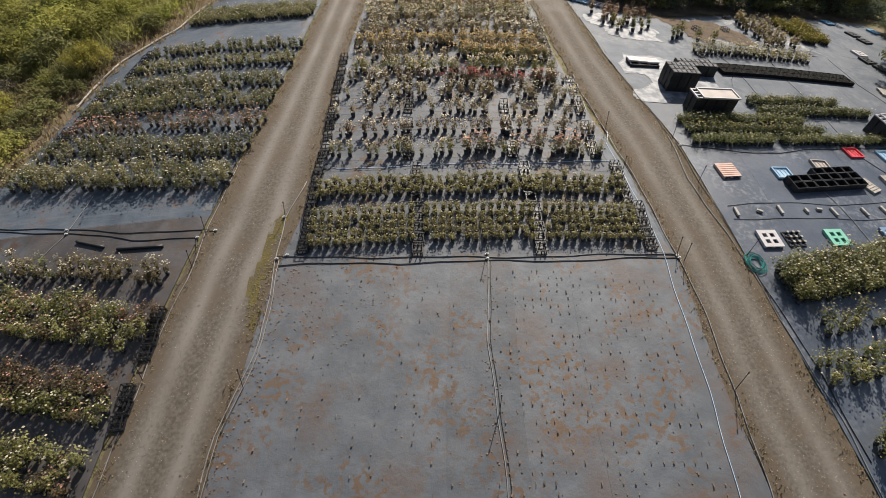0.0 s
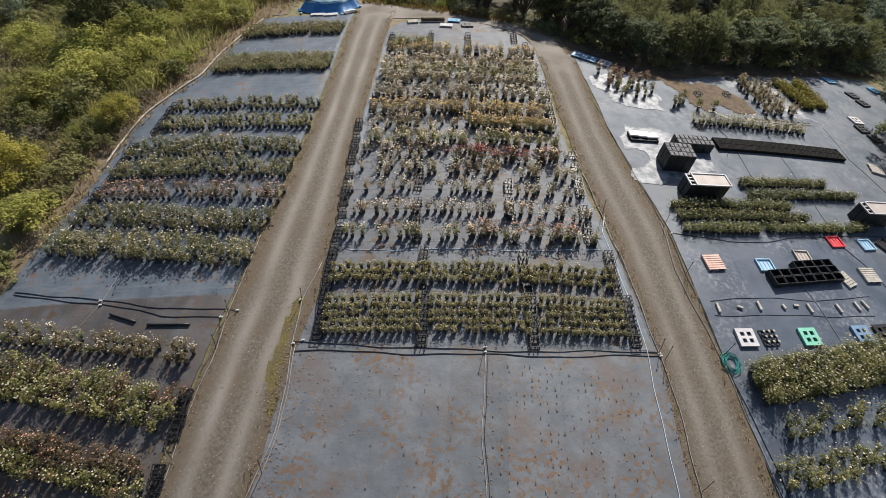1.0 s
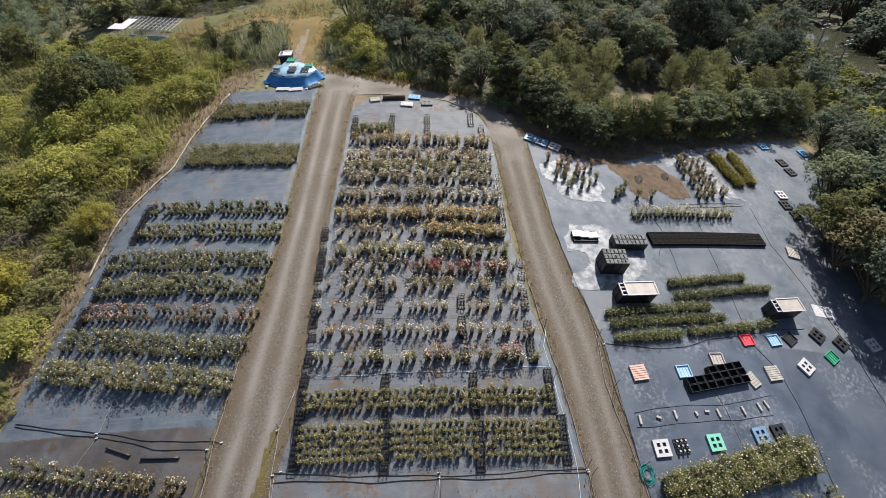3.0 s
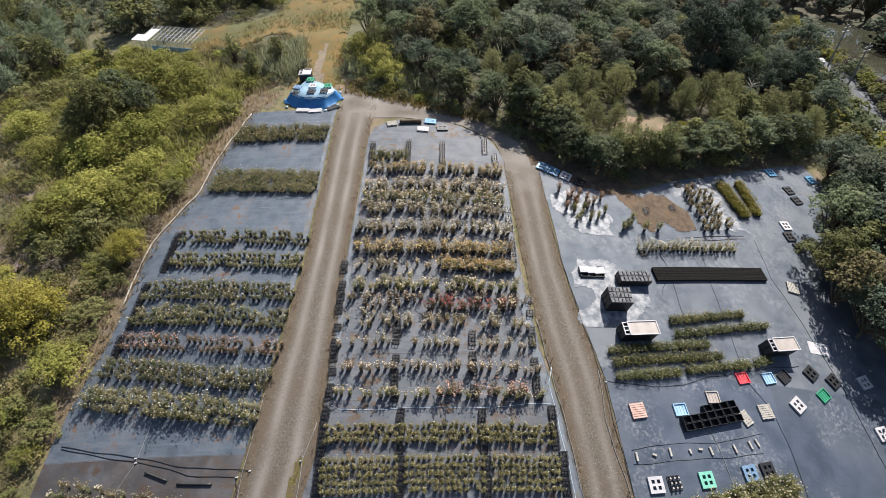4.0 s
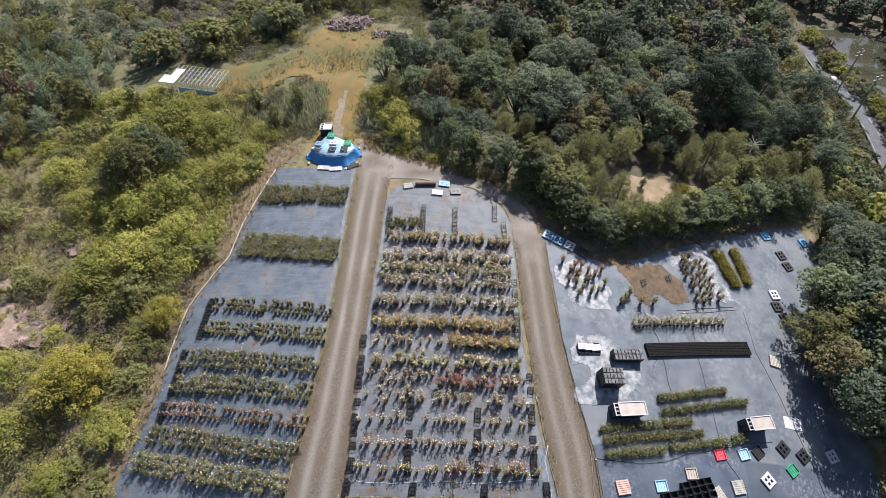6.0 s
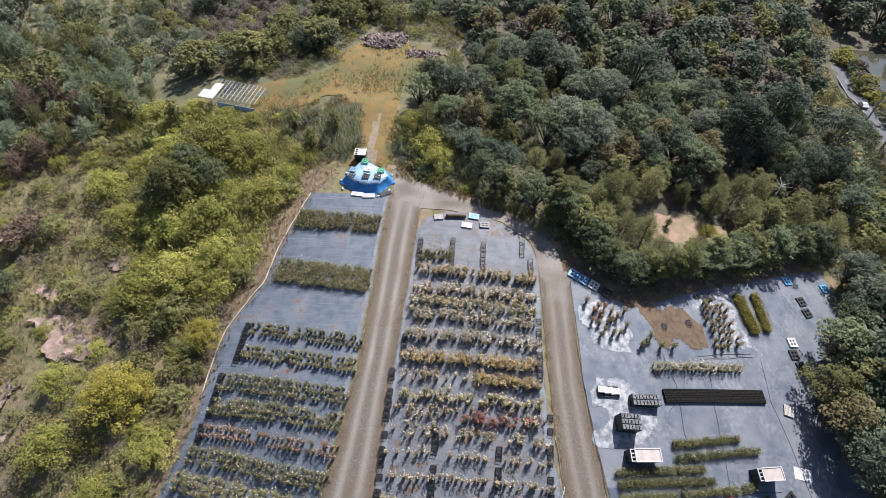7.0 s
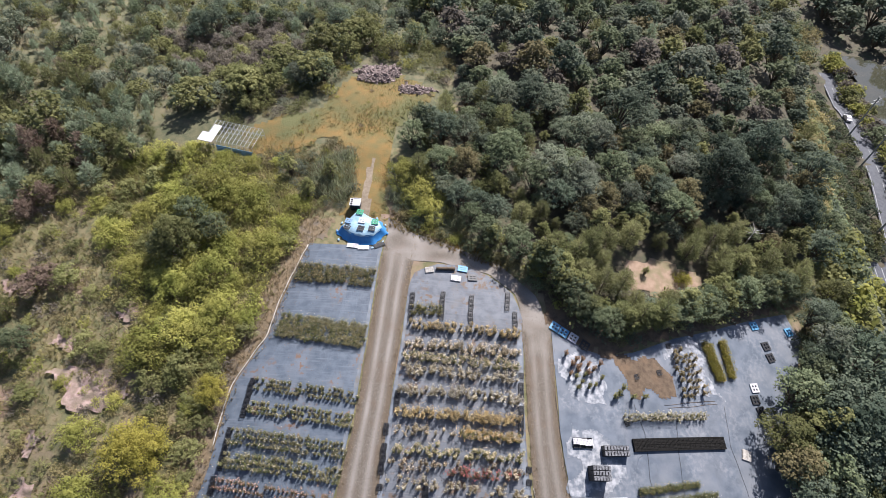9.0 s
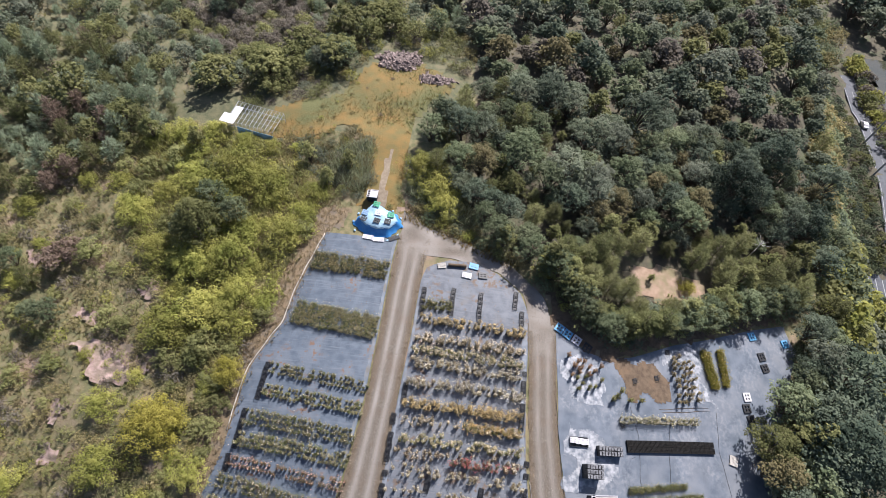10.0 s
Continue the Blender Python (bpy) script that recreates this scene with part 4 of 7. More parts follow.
# shrubs that stand out on the western slope, and by the meadow
for kind, x, y, size in (
        ("yellow", -31.7, 29.4, 1.35), ("yellow", -31.2, 29.9, 0.95), ("bright", -36.2, 25.0, 1.0), ("lush", -34.2, 52.0, 0.95), ("bright", -35.7, 57, 1.5), ("mid", -33.5, 56, 0.72), ("mid", -30.5, 54.5, 0.6),
        ("bright", -24, 52.5, 1.1), ("mid", -36.1, 52.1, 0.6), ("bright", -32.6, 61.4, 1.4), ("bright", -27.4, 59, 1.2), ("bright", -30.6, 42, 1.2), ("heath", -32.8, 36.3, 0.95),
        ("yellow", -25.4, 35.5, 0.8), ("bright", -27, 45, 1.0), ("bright", -29, 49, 1.3), ("bright", -33, 47.5, 1.1), ("heath", -29.3, 38.3, 1.2), ("dry", -50, 47.7, 1.5), ("mid", -48.7, 40, 0.55),
        ("olive", -46.3, 66.6, 0.7), ("heath", -48, 61.2, 1.0), ("heath", -39.6, 78.3, 1.1), ("heath", -32.5, 77.3, 1.2), ("olive", -39.3, 65.3, 0.6), ("dry", -57.6, 59.7, 1.2), ("dry", -51, 47.2, 1.5), ("heath", -42, 40.3, 1.0),
        ("umbrella", -40.8, 78.2, 1.2), ("umbrella", -33.6, 80.6, 1.25), ("umbrella", -30.0, 87.0, 1.1), ("umbrella", -24.3, 93.3, 1.1), ("umbrella", -19.5, 95.0, 1.2), ("umbrella", -24.3, 85.0, 1.15), ("grey", -27.0, 83.4, 0.4), ("heath", -41.5, 63.0, 1.3), ("heath", -36.0, 62.0, 1.2), ("heath", -47.5, 48.5, 1.2), ("mid", -56.0, 46.0, 0.5), ("mid", -51.0, 40.0, 0.42), ("pine", -53.0, 44.0, 0.6), ("olive", -23.6, 64.7, 0.5), ("olive", -18.2, 64, 0.5), ("olive", -20.5, 61.2, 0.45), ("bright", -8.3, 64.5, 1.1),
        ("bright", -6, 62, 1.1), ("bright", -5, 59.5, 0.9), ("mid", -8.2, 70.2, 0.65), ("mid", -7, 73.5, 0.7), ("yellow", 27.4, 54.9, 0.5), ("olive", 22.4, 54.9, 0.22), ("olive", 16, 48.6, 0.42), ("bright", -22.5, 56, 0.7)):
    plant(kind, x * 0.82, y * 0.82, size, rt)
for x, y in scatter([(-40.5, 80.0), (-38.0, 76.5), (-30.0, 80.5), (-22.5, 80.5), (-14.0, 78.5), (-14.0, 83.5), (-24.0, 86.0), (-36.0, 86.0)], 2.6, 83, 900):
    plant(rt.choice(["deep", "dark", "dark", "mid", "pine"]), x, y, rt.uniform(0.3, 0.6), rt, 1.1)
for x, y in scatter(THICKET, 3.0, 17, 3000):
    plant(rt.choice(["bright", "bright", "bright", "heath", "heath"]), x, y, rt.uniform(0.5, 1.0), rt, 1.2)
for x, y in scatter(SLOPE, 3.3, 7, 4000, [THICKET]):
    plant(rt.choice(["heath"] * 5 + ["bright"] * 2), x, y, rt.uniform(0.25, 0.75), rt, 1.2)
STOCK["far"] = [tree_arrays(940 + i, height=1.3, spread=1.5, lobes=8, leaves=260, leaf=0.15, low=0.0, droop=0.9) for i in range(4)]
grove("undergrowth_west", "tangled low scrub over the dry slope", scatter(SLOPE, 1.2, 8, 22000, [THICKET]), ["olive", "straw", "bright", "straw", "dry", "olive", "bronze", "straw", "bright"], 9, 0.22, 0.75)
grove("thicket_west", "dense bright green scrub beside the bed", scatter(THICKET, 1.066, 18, 9000), ["bright", "olive", "straw", "bright", "olive"], 19, 0.35, 0.8)
EDGE_W = [(-25.42, 9.84), (-22.632, 9.84), (-22.058, 16.4), (-21.238, 22.96), (-20.828, 27.06), (-22.55, 27.06), (-24.19, 22.14), (-25.42, 14.76)]
for x, y in scatter(EDGE_W, 1.64, 37, 1500):
    plant(rt.choice(["heath", "heath", "heath", "bright"]), x, y, rt.uniform(0.35, 0.7), rt, 1.15)
STOCK["far"] = [tree_arrays(960 + i, height=3.4, spread=3.0, lobes=14, leaves=420, leaf=0.36, low=0.0, droop=0.8, lobe=(0.26, 0.42)) for i in range(4)]
ROADSIDE = [(41.82, 54.12), (45.674, 57.482), (47.888, 66.338), (61.418, 88.97), (63.632, 99.056), (65.436, 110.208), (49.692, 87.576), (46.33, 75.44), (43.46, 63.96)]
grove("woodland_road", "leafy yellow-green trees beside the road", scatter(ROADSIDE, 1.64, 28, 3000), ["olive", "mid", "mid", "straw"], 6, 0.55, 1.0)
LOT = [(56.908, 57.646), (63.55, 58.958), (63.796, 64.042), (57.154, 62.73)]
FAR_ROAD = [(62.238, 37.556), (69.126, 37.556), (68.88, 55.678), (69.126, 65.764), (70.11, 72.816), (71.75, 82.902), (73.964, 101.106), (75.932, 122.344), (71.504, 122.344), (69.29, 100.122), (67.322, 91.43), (65.846, 80.934), (63.878, 72.078), (62.648, 65.764)]
BRINK = [(42.64, 50.84), (43.46, 63.96), (45.92, 72.16), (48.38, 82.82), (54.12, 96.76), (58.22, 100.04), (58.22, 88.56), (56.58, 78.72), (54.12, 68.88), (50.84, 50.84)]
NEAR_ROAD = [(50.84, 47.56), (54.12, 68.88), (56.58, 78.72), (58.22, 88.56), (58.22, 100.04), (68.88, 111.52), (68.47, 95.12), (66.42, 82.82), (63.632, 70.52), (62.32, 55.76)]
grove("woodland_brink", "leafy young trees on the slope above the road", scatter(BRINK, 2.05, 38, 6000, [LOT, FAR_ROAD]), ["mid", "olive", "dark", "dark", "mid", "sage"], 36, 0.5, 0.95)
grove("scrub_near_road", "low leafy scrub above the road", scatter(NEAR_ROAD, 1.55, 39, 9000, [LOT, FAR_ROAD]), ["mid", "olive", "dark", "mid"], 40, 0.3, 0.55)
grove("roadside_scrub", "leafy scrub and small trees by the lower road", scatter([(41.82, 46), (72.0, 46), (81.59, 71.832), (71.996, 81.918), (63.468, 75.85), (41.82, 54.12)], 1.804, 31, 5000, [LOT, FAR_ROAD, [(52.0, 55.0), (70.0, 55.0), (70.0, 80.0), (58.0, 80.0)]]), ["mid", "olive", "dark", "bright", "grey"], 16, 0.7, 1.3)
SHORE = [(69.536, 67.814), (71.75, 77.9), (72.57, 87.986), (74.538, 99.056), (75.932, 110.208), (76.998, 120.294), (74.948, 118.244), (73.964, 108.158), (72.734, 99.056), (71.34, 90.036), (70.356, 81.918), (68.47, 71.832)]
grove("shore_scrub_east", "leafy trees on the river's far side", scatter([(76.5, 72.0), (78.5, 82.0), (82.0, 90.5), (87.0, 98.0), (92.5, 105.0), (100.0, 98.0), (90.0, 72.0)], 2.2, 79, 3000), ["mid", "sage", "dark", "olive"], 78, 0.7, 1.2)
grove("shore_scrub", "strip of scrub between road and river", scatter(SHORE, 1.312, 29, 4000), ["olive", "mid", "bright", "dry"], 7, 0.5, 0.9)
STOCK["far"] = [tree_arrays(940 + i, height=1.3, spread=1.5, lobes=10, leaves=520, leaf=0.11, low=0.0, droop=0.9) for i in range(4)]
EDGE = [(-6.888, 47.56), (-2.132, 45.592), (3.526, 43.624), (7.052, 41.164), (9.43, 38.868), (10.66, 39.36), (8.61, 42.968), (4.1, 45.428), (-2.46, 48.052), (-6.97, 50.84)]
grove("undergrowth_north", "leafy scrub along the turning area", scatter(EDGE, 1.066, 9, 3000), ["mid", "bright", "olive", "straw"], 10, 0.35, 0.75)
PATH_W, PATH_E = [(-20.09, 56.088), (-13.858, 56.58), (-12.218, 50.84), (-12.628, 48.544), (-15.99, 48.216), (-18.04, 49.692)], [(-8.856, 54.612), (-3.772, 53.054), (0.246, 45.182), (-2.46, 45.592), (-7.544, 48.872)]
grove("scrub_path", "grey-green bushes beside the meadow path", scatter(PATH_W, 1.23, 33, 1500) + scatter(PATH_E, 1.23, 34, 1500), ["grey", "bright", "straw", "sage"], 35, 0.4, 0.75)
grove("undergrowth_corner", "leafy scrub at the mat's far corner", scatter([(35.0, 40.5), (36.6, 44.6), (38.8, 47.0), (41.5, 46.0), (39.0, 40.5)], 1.0, 84, 900), ["olive", "mid", "dark"], 85, 0.5, 1.0)
UNDER = [(10.25, 39.36), (13.12, 37.228), (16.4, 37.392), (21.32, 39.852), (29.52, 43.214), (36.9, 45.592), (37.72, 47.56), (29.52, 45.1), (21.32, 42.23), (13.94, 40.672)]
grove("undergrowth_yard", "leafy scrub along the yard's upper edge", scatter(UNDER, 1.312, 11, 2000), ["olive", "dark", "mid", "dark"], 12, 0.7, 1.3)
for x, y, size in ((14, 47.6, 0.45), (16.6, 46.4, 0.5), (19, 46.8, 0.55), (21.5, 47.8, 0.6), (24, 49, 0.5), (26.6, 50, 0.6), (29.4, 51, 0.62), (32, 52.2, 0.6), (34.5, 53.4, 0.65), (37.5, 54.6, 0.6), (40.5, 56, 0.6), (31, 53.6, 0.6), (11.5, 50.4, 0.55), (9.6, 52.6, 0.65), (8.4, 52.4, 0.5), (10.6, 50.9, 0.55), (12.6, 49.4, 0.6), (13.4, 47.7, 0.5), (6.4, 54.2, 0.6), (3, 55.4, 0.55), (15, 46.8, 0.5)):
    plant(rt.choice(["olive", "olive", "mid"]), x * 0.82, y * 0.82, size, rt, 1.2)
RIM = [(-29.0, 60.4), (-23.0, 62.4), (-18.6, 64.4), (-17.2, 68.0), (-15.6, 73.5), (-11.5, 74.2), (-7.5, 71.5), (-4.0, 69.5), (-2.5, 72.0), (-5.0, 78.5), (-13.0, 79.5), (-20.5, 75.0), (-21.0, 68.0), (-30.0, 64.0)]
grove("scrub_meadow", "low mixed scrub round the meadow", scatter(RIM, 1.0, 71, 4000), ["straw", "olive", "dry", "olive", "bright", "grey"], 72, 0.35, 0.9)
grove("scrub_meadow_south", "low mixed scrub round the meadow", scatter([(-24.5, 55.5), (-20.0, 56.2), (-16.6, 58.2), (-13.4, 56.8), (-12.7, 52.5), (-16.0, 53.0), (-24.0, 53.5)], 1.0, 73, 2000), ["straw", "olive", "grey", "bronze", "sage"], 74, 0.35, 0.8)
grove("meadow_tussocks", "low weedy tussocks on the meadow", scatter(MEADOW, 1.5, 81, 3000, [[(-11.6, 47.0), (-9.8, 47.0), (-10.2, 56.0), (-11.6, 56.0)], [(-27.0, 55.0), (-20.5, 55.0), (-20.5, 62.5), (-27.0, 62.5)]]), ["straw", "bright", "olive", "straw", "dry"], 82, 0.1, 0.3)
BAMBOO = [(60.0, 114.0), (66.0, 114.5), (70.0, 117.0), (74.5, 128.0), (70.0, 140.0), (60.0, 128.0)]
grove("roadside_bamboo", "pale yellow-green leafy trees above the road", scatter([(44.0, 64.0), (49.0, 66.0), (55.5, 84.0), (60.0, 97.0), (65.0, 112.0), (61.0, 114.0), (53.0, 98.0), (47.5, 84.0)], 1.5, 75, 4000) + scatter(BAMBOO, 1.6, 77, 3000), ["straw", "olive", "mid", "olive", "dark", "mid"], 76, 1.3, 2.4)
def snag(x, y, height):
    """A dead bleached tree: bare trunk with a few forked limbs."""
    rnd = random.Random(6)
    ob = tagged(empty("dead_tree"), "bare bleached dead tree among pines", "tree")
    m_wood = material("bleached_wood", ((0.36, 0.33, 0.3), (0.5, 0.47, 0.43)), 0.85, 6.0)

    def spar(name, a, b, r0, r1):
        bm = bmesh.new()
        d = Vector(b) - Vector(a)
        bmesh.ops.create_cone(bm, cap_ends=True, segments=6, radius1=r0, radius2=r1, depth=d.length)
        q = Vector((0, 0, 1)).rotation_difference(d)
        bmesh.ops.transform(bm, matrix=Matrix.Translation((Vector(a) + Vector(b)) / 2) @ q.to_matrix().to_4x4(), verts=bm.verts[:])
        part(name, bm, m_wood, ob)
    spar("trunk", (0, 0, -0.2), (0.1, 0.05, height), 0.09, 0.03)
    for i in range(9):
        a, z = i * 2.4 + rnd.uniform(-.3, .3), height * rnd.uniform(0.5, 0.95)
        n = rnd.uniform(0.5, 1.1)
        spar("limb", (0.08, 0.04, z), (0.08 + n * math.cos(a), 0.04 + n * math.sin(a), z + n * rnd.uniform(0.1, 0.6)), 0.035, 0.012)
    ob.matrix_basis = upright(x, y)


snag(30.9, 51.2, 3.2)
# ---- surfaces that lie on the land ----
def patch(name, poly, mat, lift, label, category, step=0.6, wob=0.5, bumps=0.0, calm=False):
    """A sheet with an uneven rim that follows the ground inside an outline."""
    xs, ys = [p[0] for p in poly], [p[1] for p in poly]
    ids, verts, faces = {}, [], []
    nx_, ny_ = int((max(xs) - min(xs)) / step) + 3, int((max(ys) - min(ys)) / step) + 3

    def vert(i, j):
        if (i, j) not in ids:
            x, y = min(xs) + (i - 1) * step, min(ys) + (j - 1) * step
            x, y = x + noise.noise(Vector((x * 0.9, y * 0.9, 3))) * wob * step * 2, y + noise.noise(Vector((x * 0.9, y * 0.9, 9))) * wob * step * 2
            ids[i, j] = len(verts)
            k = 0.0 if calm else rough_land(x, y)
            verts.append((x, y, ground(x, y) + lift + (k * 0.5 * noise.noise(Vector((x * 0.22, y * 0.22, 0))) if k else 0) + bumps * noise.noise(Vector((x * 1.3, y * 1.3, 5)))))
        return ids[i, j]
    for i in range(nx_):
        for j in range(ny_):
            x, y = min(xs) + (i - 0.5) * step, min(ys) + (j - 0.5) * step
            n = noise.noise(Vector((x * 0.6, y * 0.6, 1)))
            if inside(poly, x + n * wob * 1.5, y + n * wob):
                faces.append((vert(i, j), vert(i + 1, j), vert(i + 1, j + 1), vert(i, j + 1)))
    return tagged(new(name, mesh_of(name, verts, faces, [mat], smooth=True)), label, category, kind="structure")


M_SAND = material("bare_sandy_soil", ((0.21, 0.142, 0.094), (0.28, 0.2, 0.138)), 0.95, 1.5, 0.6, 12.0, second=(0.17, 0.14, 0.075), second_scale=0.7, second_spread=(0.46, 0.62))
M_ROCK = material("pinkish_rock", ((0.22, 0.145, 0.12), (0.33, 0.24, 0.205)), 0.9, 2.2, 1.0, 9.0, second=(0.14, 0.11, 0.075), second_scale=0.9, second_spread=(0.42, 0.6))
M_SOIL = material("brown_soil", ((0.075, 0.05, 0.03), (0.125, 0.088, 0.054)), 0.95, 2.5, 0.9, 16.0, second=(0.145, 0.095, 0.055), second_scale=0.8)
M_ASPHALT = material("asphalt", ((0.055, 0.058, 0.066), (0.078, 0.082, 0.09)), 0.85, 2.0, 0.3, 40.0)
M_WATER = material("river_water", ((0.04, 0.042, 0.028), (0.055, 0.052, 0.034)), 0.05, 0.2, 0.02, 1.5)
M_PAINT = material("white_road_paint", ((0.22, 0.22, 0.22), (0.32, 0.32, 0.31)), 0.8, 6.0)
M_WHITE = material("white_plastic", ((0.44, 0.42, 0.42), (0.54, 0.52, 0.52)), 0.5, 3.0)
M_CREAM = material("cream_board", ((0.34, 0.295, 0.26), (0.42, 0.37, 0.33)), 0.6, 2.0)
M_PINK = material("faded_pink_plastic", ((0.5, 0.31, 0.24), (0.58, 0.4, 0.33)), 0.6, 2.5)
M_BLUE = material("pale_blue_plastic", ((0.25, 0.41, 0.54), (0.34, 0.5, 0.62)), 0.5, 2.5)
M_SKY = material("bright_blue_plastic", ((0.06, 0.21, 0.36), (0.09, 0.27, 0.43)), 0.5, 2.5)
M_STEELB = material("dull_blue_plastic", ((0.13, 0.22, 0.34), (0.18, 0.28, 0.4)), 0.5, 2.5)
M_GREEN = material("mint_green_plastic", ((0.15, 0.45, 0.32), (0.22, 0.52, 0.4)), 0.5, 2.5)
M_GREEND = material("green_plastic", ((0.025, 0.22, 0.11), (0.04, 0.28, 0.15)), 0.5, 2.5)
M_RED = material("red_plastic", ((0.68, 0.05, 0.07), (0.75, 0.1, 0.11)), 0.45, 2.5)
# sun glint on the upturned crates, put into a pale blotched colour
M_GLINT = material("glint_crate_plastic", ((0.06, 0.06, 0.063), (0.2, 0.2, 0.205)), 0.75, 6.0, spec=0.2)
M_CRATE = material("black_crate_plastic", ((0.011, 0.011, 0.012), (0.022, 0.022, 0.023)), 0.5, 5.0)
M_GREYW = material("weathered_wood", ((0.33, 0.3, 0.26), (0.46, 0.43, 0.38)), 0.85, 5.0, 0.3, 30.0)
M_TARP = material("blue_tarpaulin", ((0.02, 0.13, 0.33), (0.04, 0.19, 0.42)), 0.45, 1.2, 0.6, 3.5)
M_FILM = material("pale_plastic_film", ((0.2, 0.32, 0.4), (0.3, 0.42, 0.49)), 0.35, 1.3, 0.5, 4.0)
M_HOSE = material("black_hose", ((0.016, 0.016, 0.016), (0.03, 0.03, 0.03)), 0.55, 4.0)
M_PIPE = material("grey_pvc_pipe", ((0.2, 0.2, 0.19), (0.32, 0.31, 0.3)), 0.5, 3.0)
M_HOSEB = material("pale_blue_hose", ((0.42, 0.55, 0.68), (0.55, 0.66, 0.76)), 0.5, 3.0)
M_TEAL = material("teal_hose", ((0.02, 0.2, 0.18), (0.04, 0.28, 0.25)), 0.5, 3.0)
M_STEEL = material("galvanised_steel", ((0.2, 0.22, 0.24), (0.3, 0.32, 0.34)), 0.5, 4.0, metal=0.2)
M_LITTER = material("fallen_leaf", ((0.095, 0.065, 0.04), (0.165, 0.108, 0.064)), 0.9, 3.0, per_island=0.5)
M_PEBBLE = material("pale_pebble", ((0.24, 0.2, 0.155), (0.36, 0.31, 0.25)), 0.9, 5.0, per_island=0.35)
M_GRASS = leafy("dry_grass_blade", (0.19, 0.188, 0.072), (0.28, 0.25, 0.105), 0.4, trans=0.55)
M_STRAW = material("straw", ((0.22, 0.165, 0.09), (0.31, 0.245, 0.145)), 0.9, 3.0, per_island=0.3, through_light=0.55)

patch("meadow", MEADOW, M_MEADOW, 0.05, "golden dry meadow with mown grass", "meadow")
patch("path_north", [(-11.2, 47.56), (-10.1, 47.56), (-10.5, 52.0), (-10.75, 55.6), (-11.2, 55.6), (-11.25, 52.0)], material("pale_path_soil", ((0.16, 0.125, 0.085), (0.23, 0.185, 0.13)), 0.95, 3.0, 0.8, 20.0), 0.09, "narrow stony path through the meadow", "path", 0.35, 0.25)
patch("sand_clearing", SAND, M_SAND, 0.06, "bare sandy clearing at the wood's edge", "clearing", 0.5)
patch("soil_patch", [(12.628, 35.752), (15.088, 35.916), (19.024, 36.244), (20.008, 34.112), (19.844, 32.8), (18.204, 32.144), (16.4, 33.128), (14.596, 34.604)], M_SOIL, 0.06, "strip of bare brown soil on the mat", "soil", 0.18, 1.0)
patch("bank_north", [(8.2, 37.392), (9.84, 36.818), (11.644, 35.998), (13.366, 35.752), (16.236, 36.654), (20.582, 38.786), (24.518, 40.18), (30.094, 42.64), (36.08, 44.936), (36.08, 46.74), (29.52, 45.1), (21.32, 42.148), (15.252, 39.688), (10.25, 42.312), (7.216, 41)], M_SOIL, 0.05, "shady bank of bare soil under the trees", "soil", 0.5)
# whitish silt, with the mat's sun glare put into the same colour
M_SILT_GLARE = material("silt_and_glare", ((0.12, 0.134, 0.152), (0.34, 0.342, 0.346)), 0.55, 2.2, 0.25, 40.0, spread=(0.4, 0.68), detail=9.0, spec=0.35)
for poly in ([(10.2, 24.0), (11.0, 23.6), (13.6, 24.6), (14.4, 26.2), (12.6, 28.6), (10.0, 29.2), (9.4, 27.0)], [(9.6, 31.2), (12.4, 30.6), (13.2, 33.6), (10.2, 35.4), (9.0, 34.6)], [(19.6, 36.8), (21.6, 36.0), (21.6, 33.6), (24.6, 33.2), (24.0, 36.0), (22.6, 38.6), (20.6, 38.0)]):
    patch("silt_patch", poly, M_SILT_GLARE, 0.05, "whitish silt and painted sun glare on the weed mat", "silt", 0.16, 1.2)
ROCKS = [
    [(-36.9, 30.75), (-33.62, 28.044), (-31.488, 27.06), (-28.864, 28.372), (-30.34, 30.34), (-33.62, 31.488)],
    [(-38.13, 33.456), (-35.916, 32.308), (-35.096, 33.62), (-37.31, 34.44)],
    [(-40.59, 51.332), (-37.884, 48.872), (-37.31, 50.348), (-39.196, 51.988)],
    [(-36.9, 25.42), (-35.26, 23.452), (-34.768, 25.092)],
    [(-36.572, 21.812), (-34.604, 20.172), (-34.112, 21.812)],
    [(-32.8, 36.408), (-30.34, 35.096), (-29.848, 36.736), (-31.652, 37.228)],
    [(-46.74, 39.688), (-43.952, 37.884), (-43.788, 39.524)],
]
for poly in ROCKS:
    patch("rock_shelf", poly, M_ROCK, 0.2, "pale pinkish rock outcrop in dry scrub", "rock", 0.3, 0.6, 0.26)
VERGE_W = [(-21.074, 16.4), (-20.254, 19.68), (-19.434, 24.6), (-19.024, 30.012), (-16.974, 34.604), (-16.728, 36.9), (-15.088, 44.28), (-13.12, 48.38), (-16.81, 47.56), (-19.024, 38.54), (-20.664, 32.8), (-21.32, 27.88), (-22.468, 19.68)]
patch("verge_west", VERGE_W, M_VERGE, 0.012, "strip of dry orange-brown grass beside the mat", "verge", 0.4, 0.5)

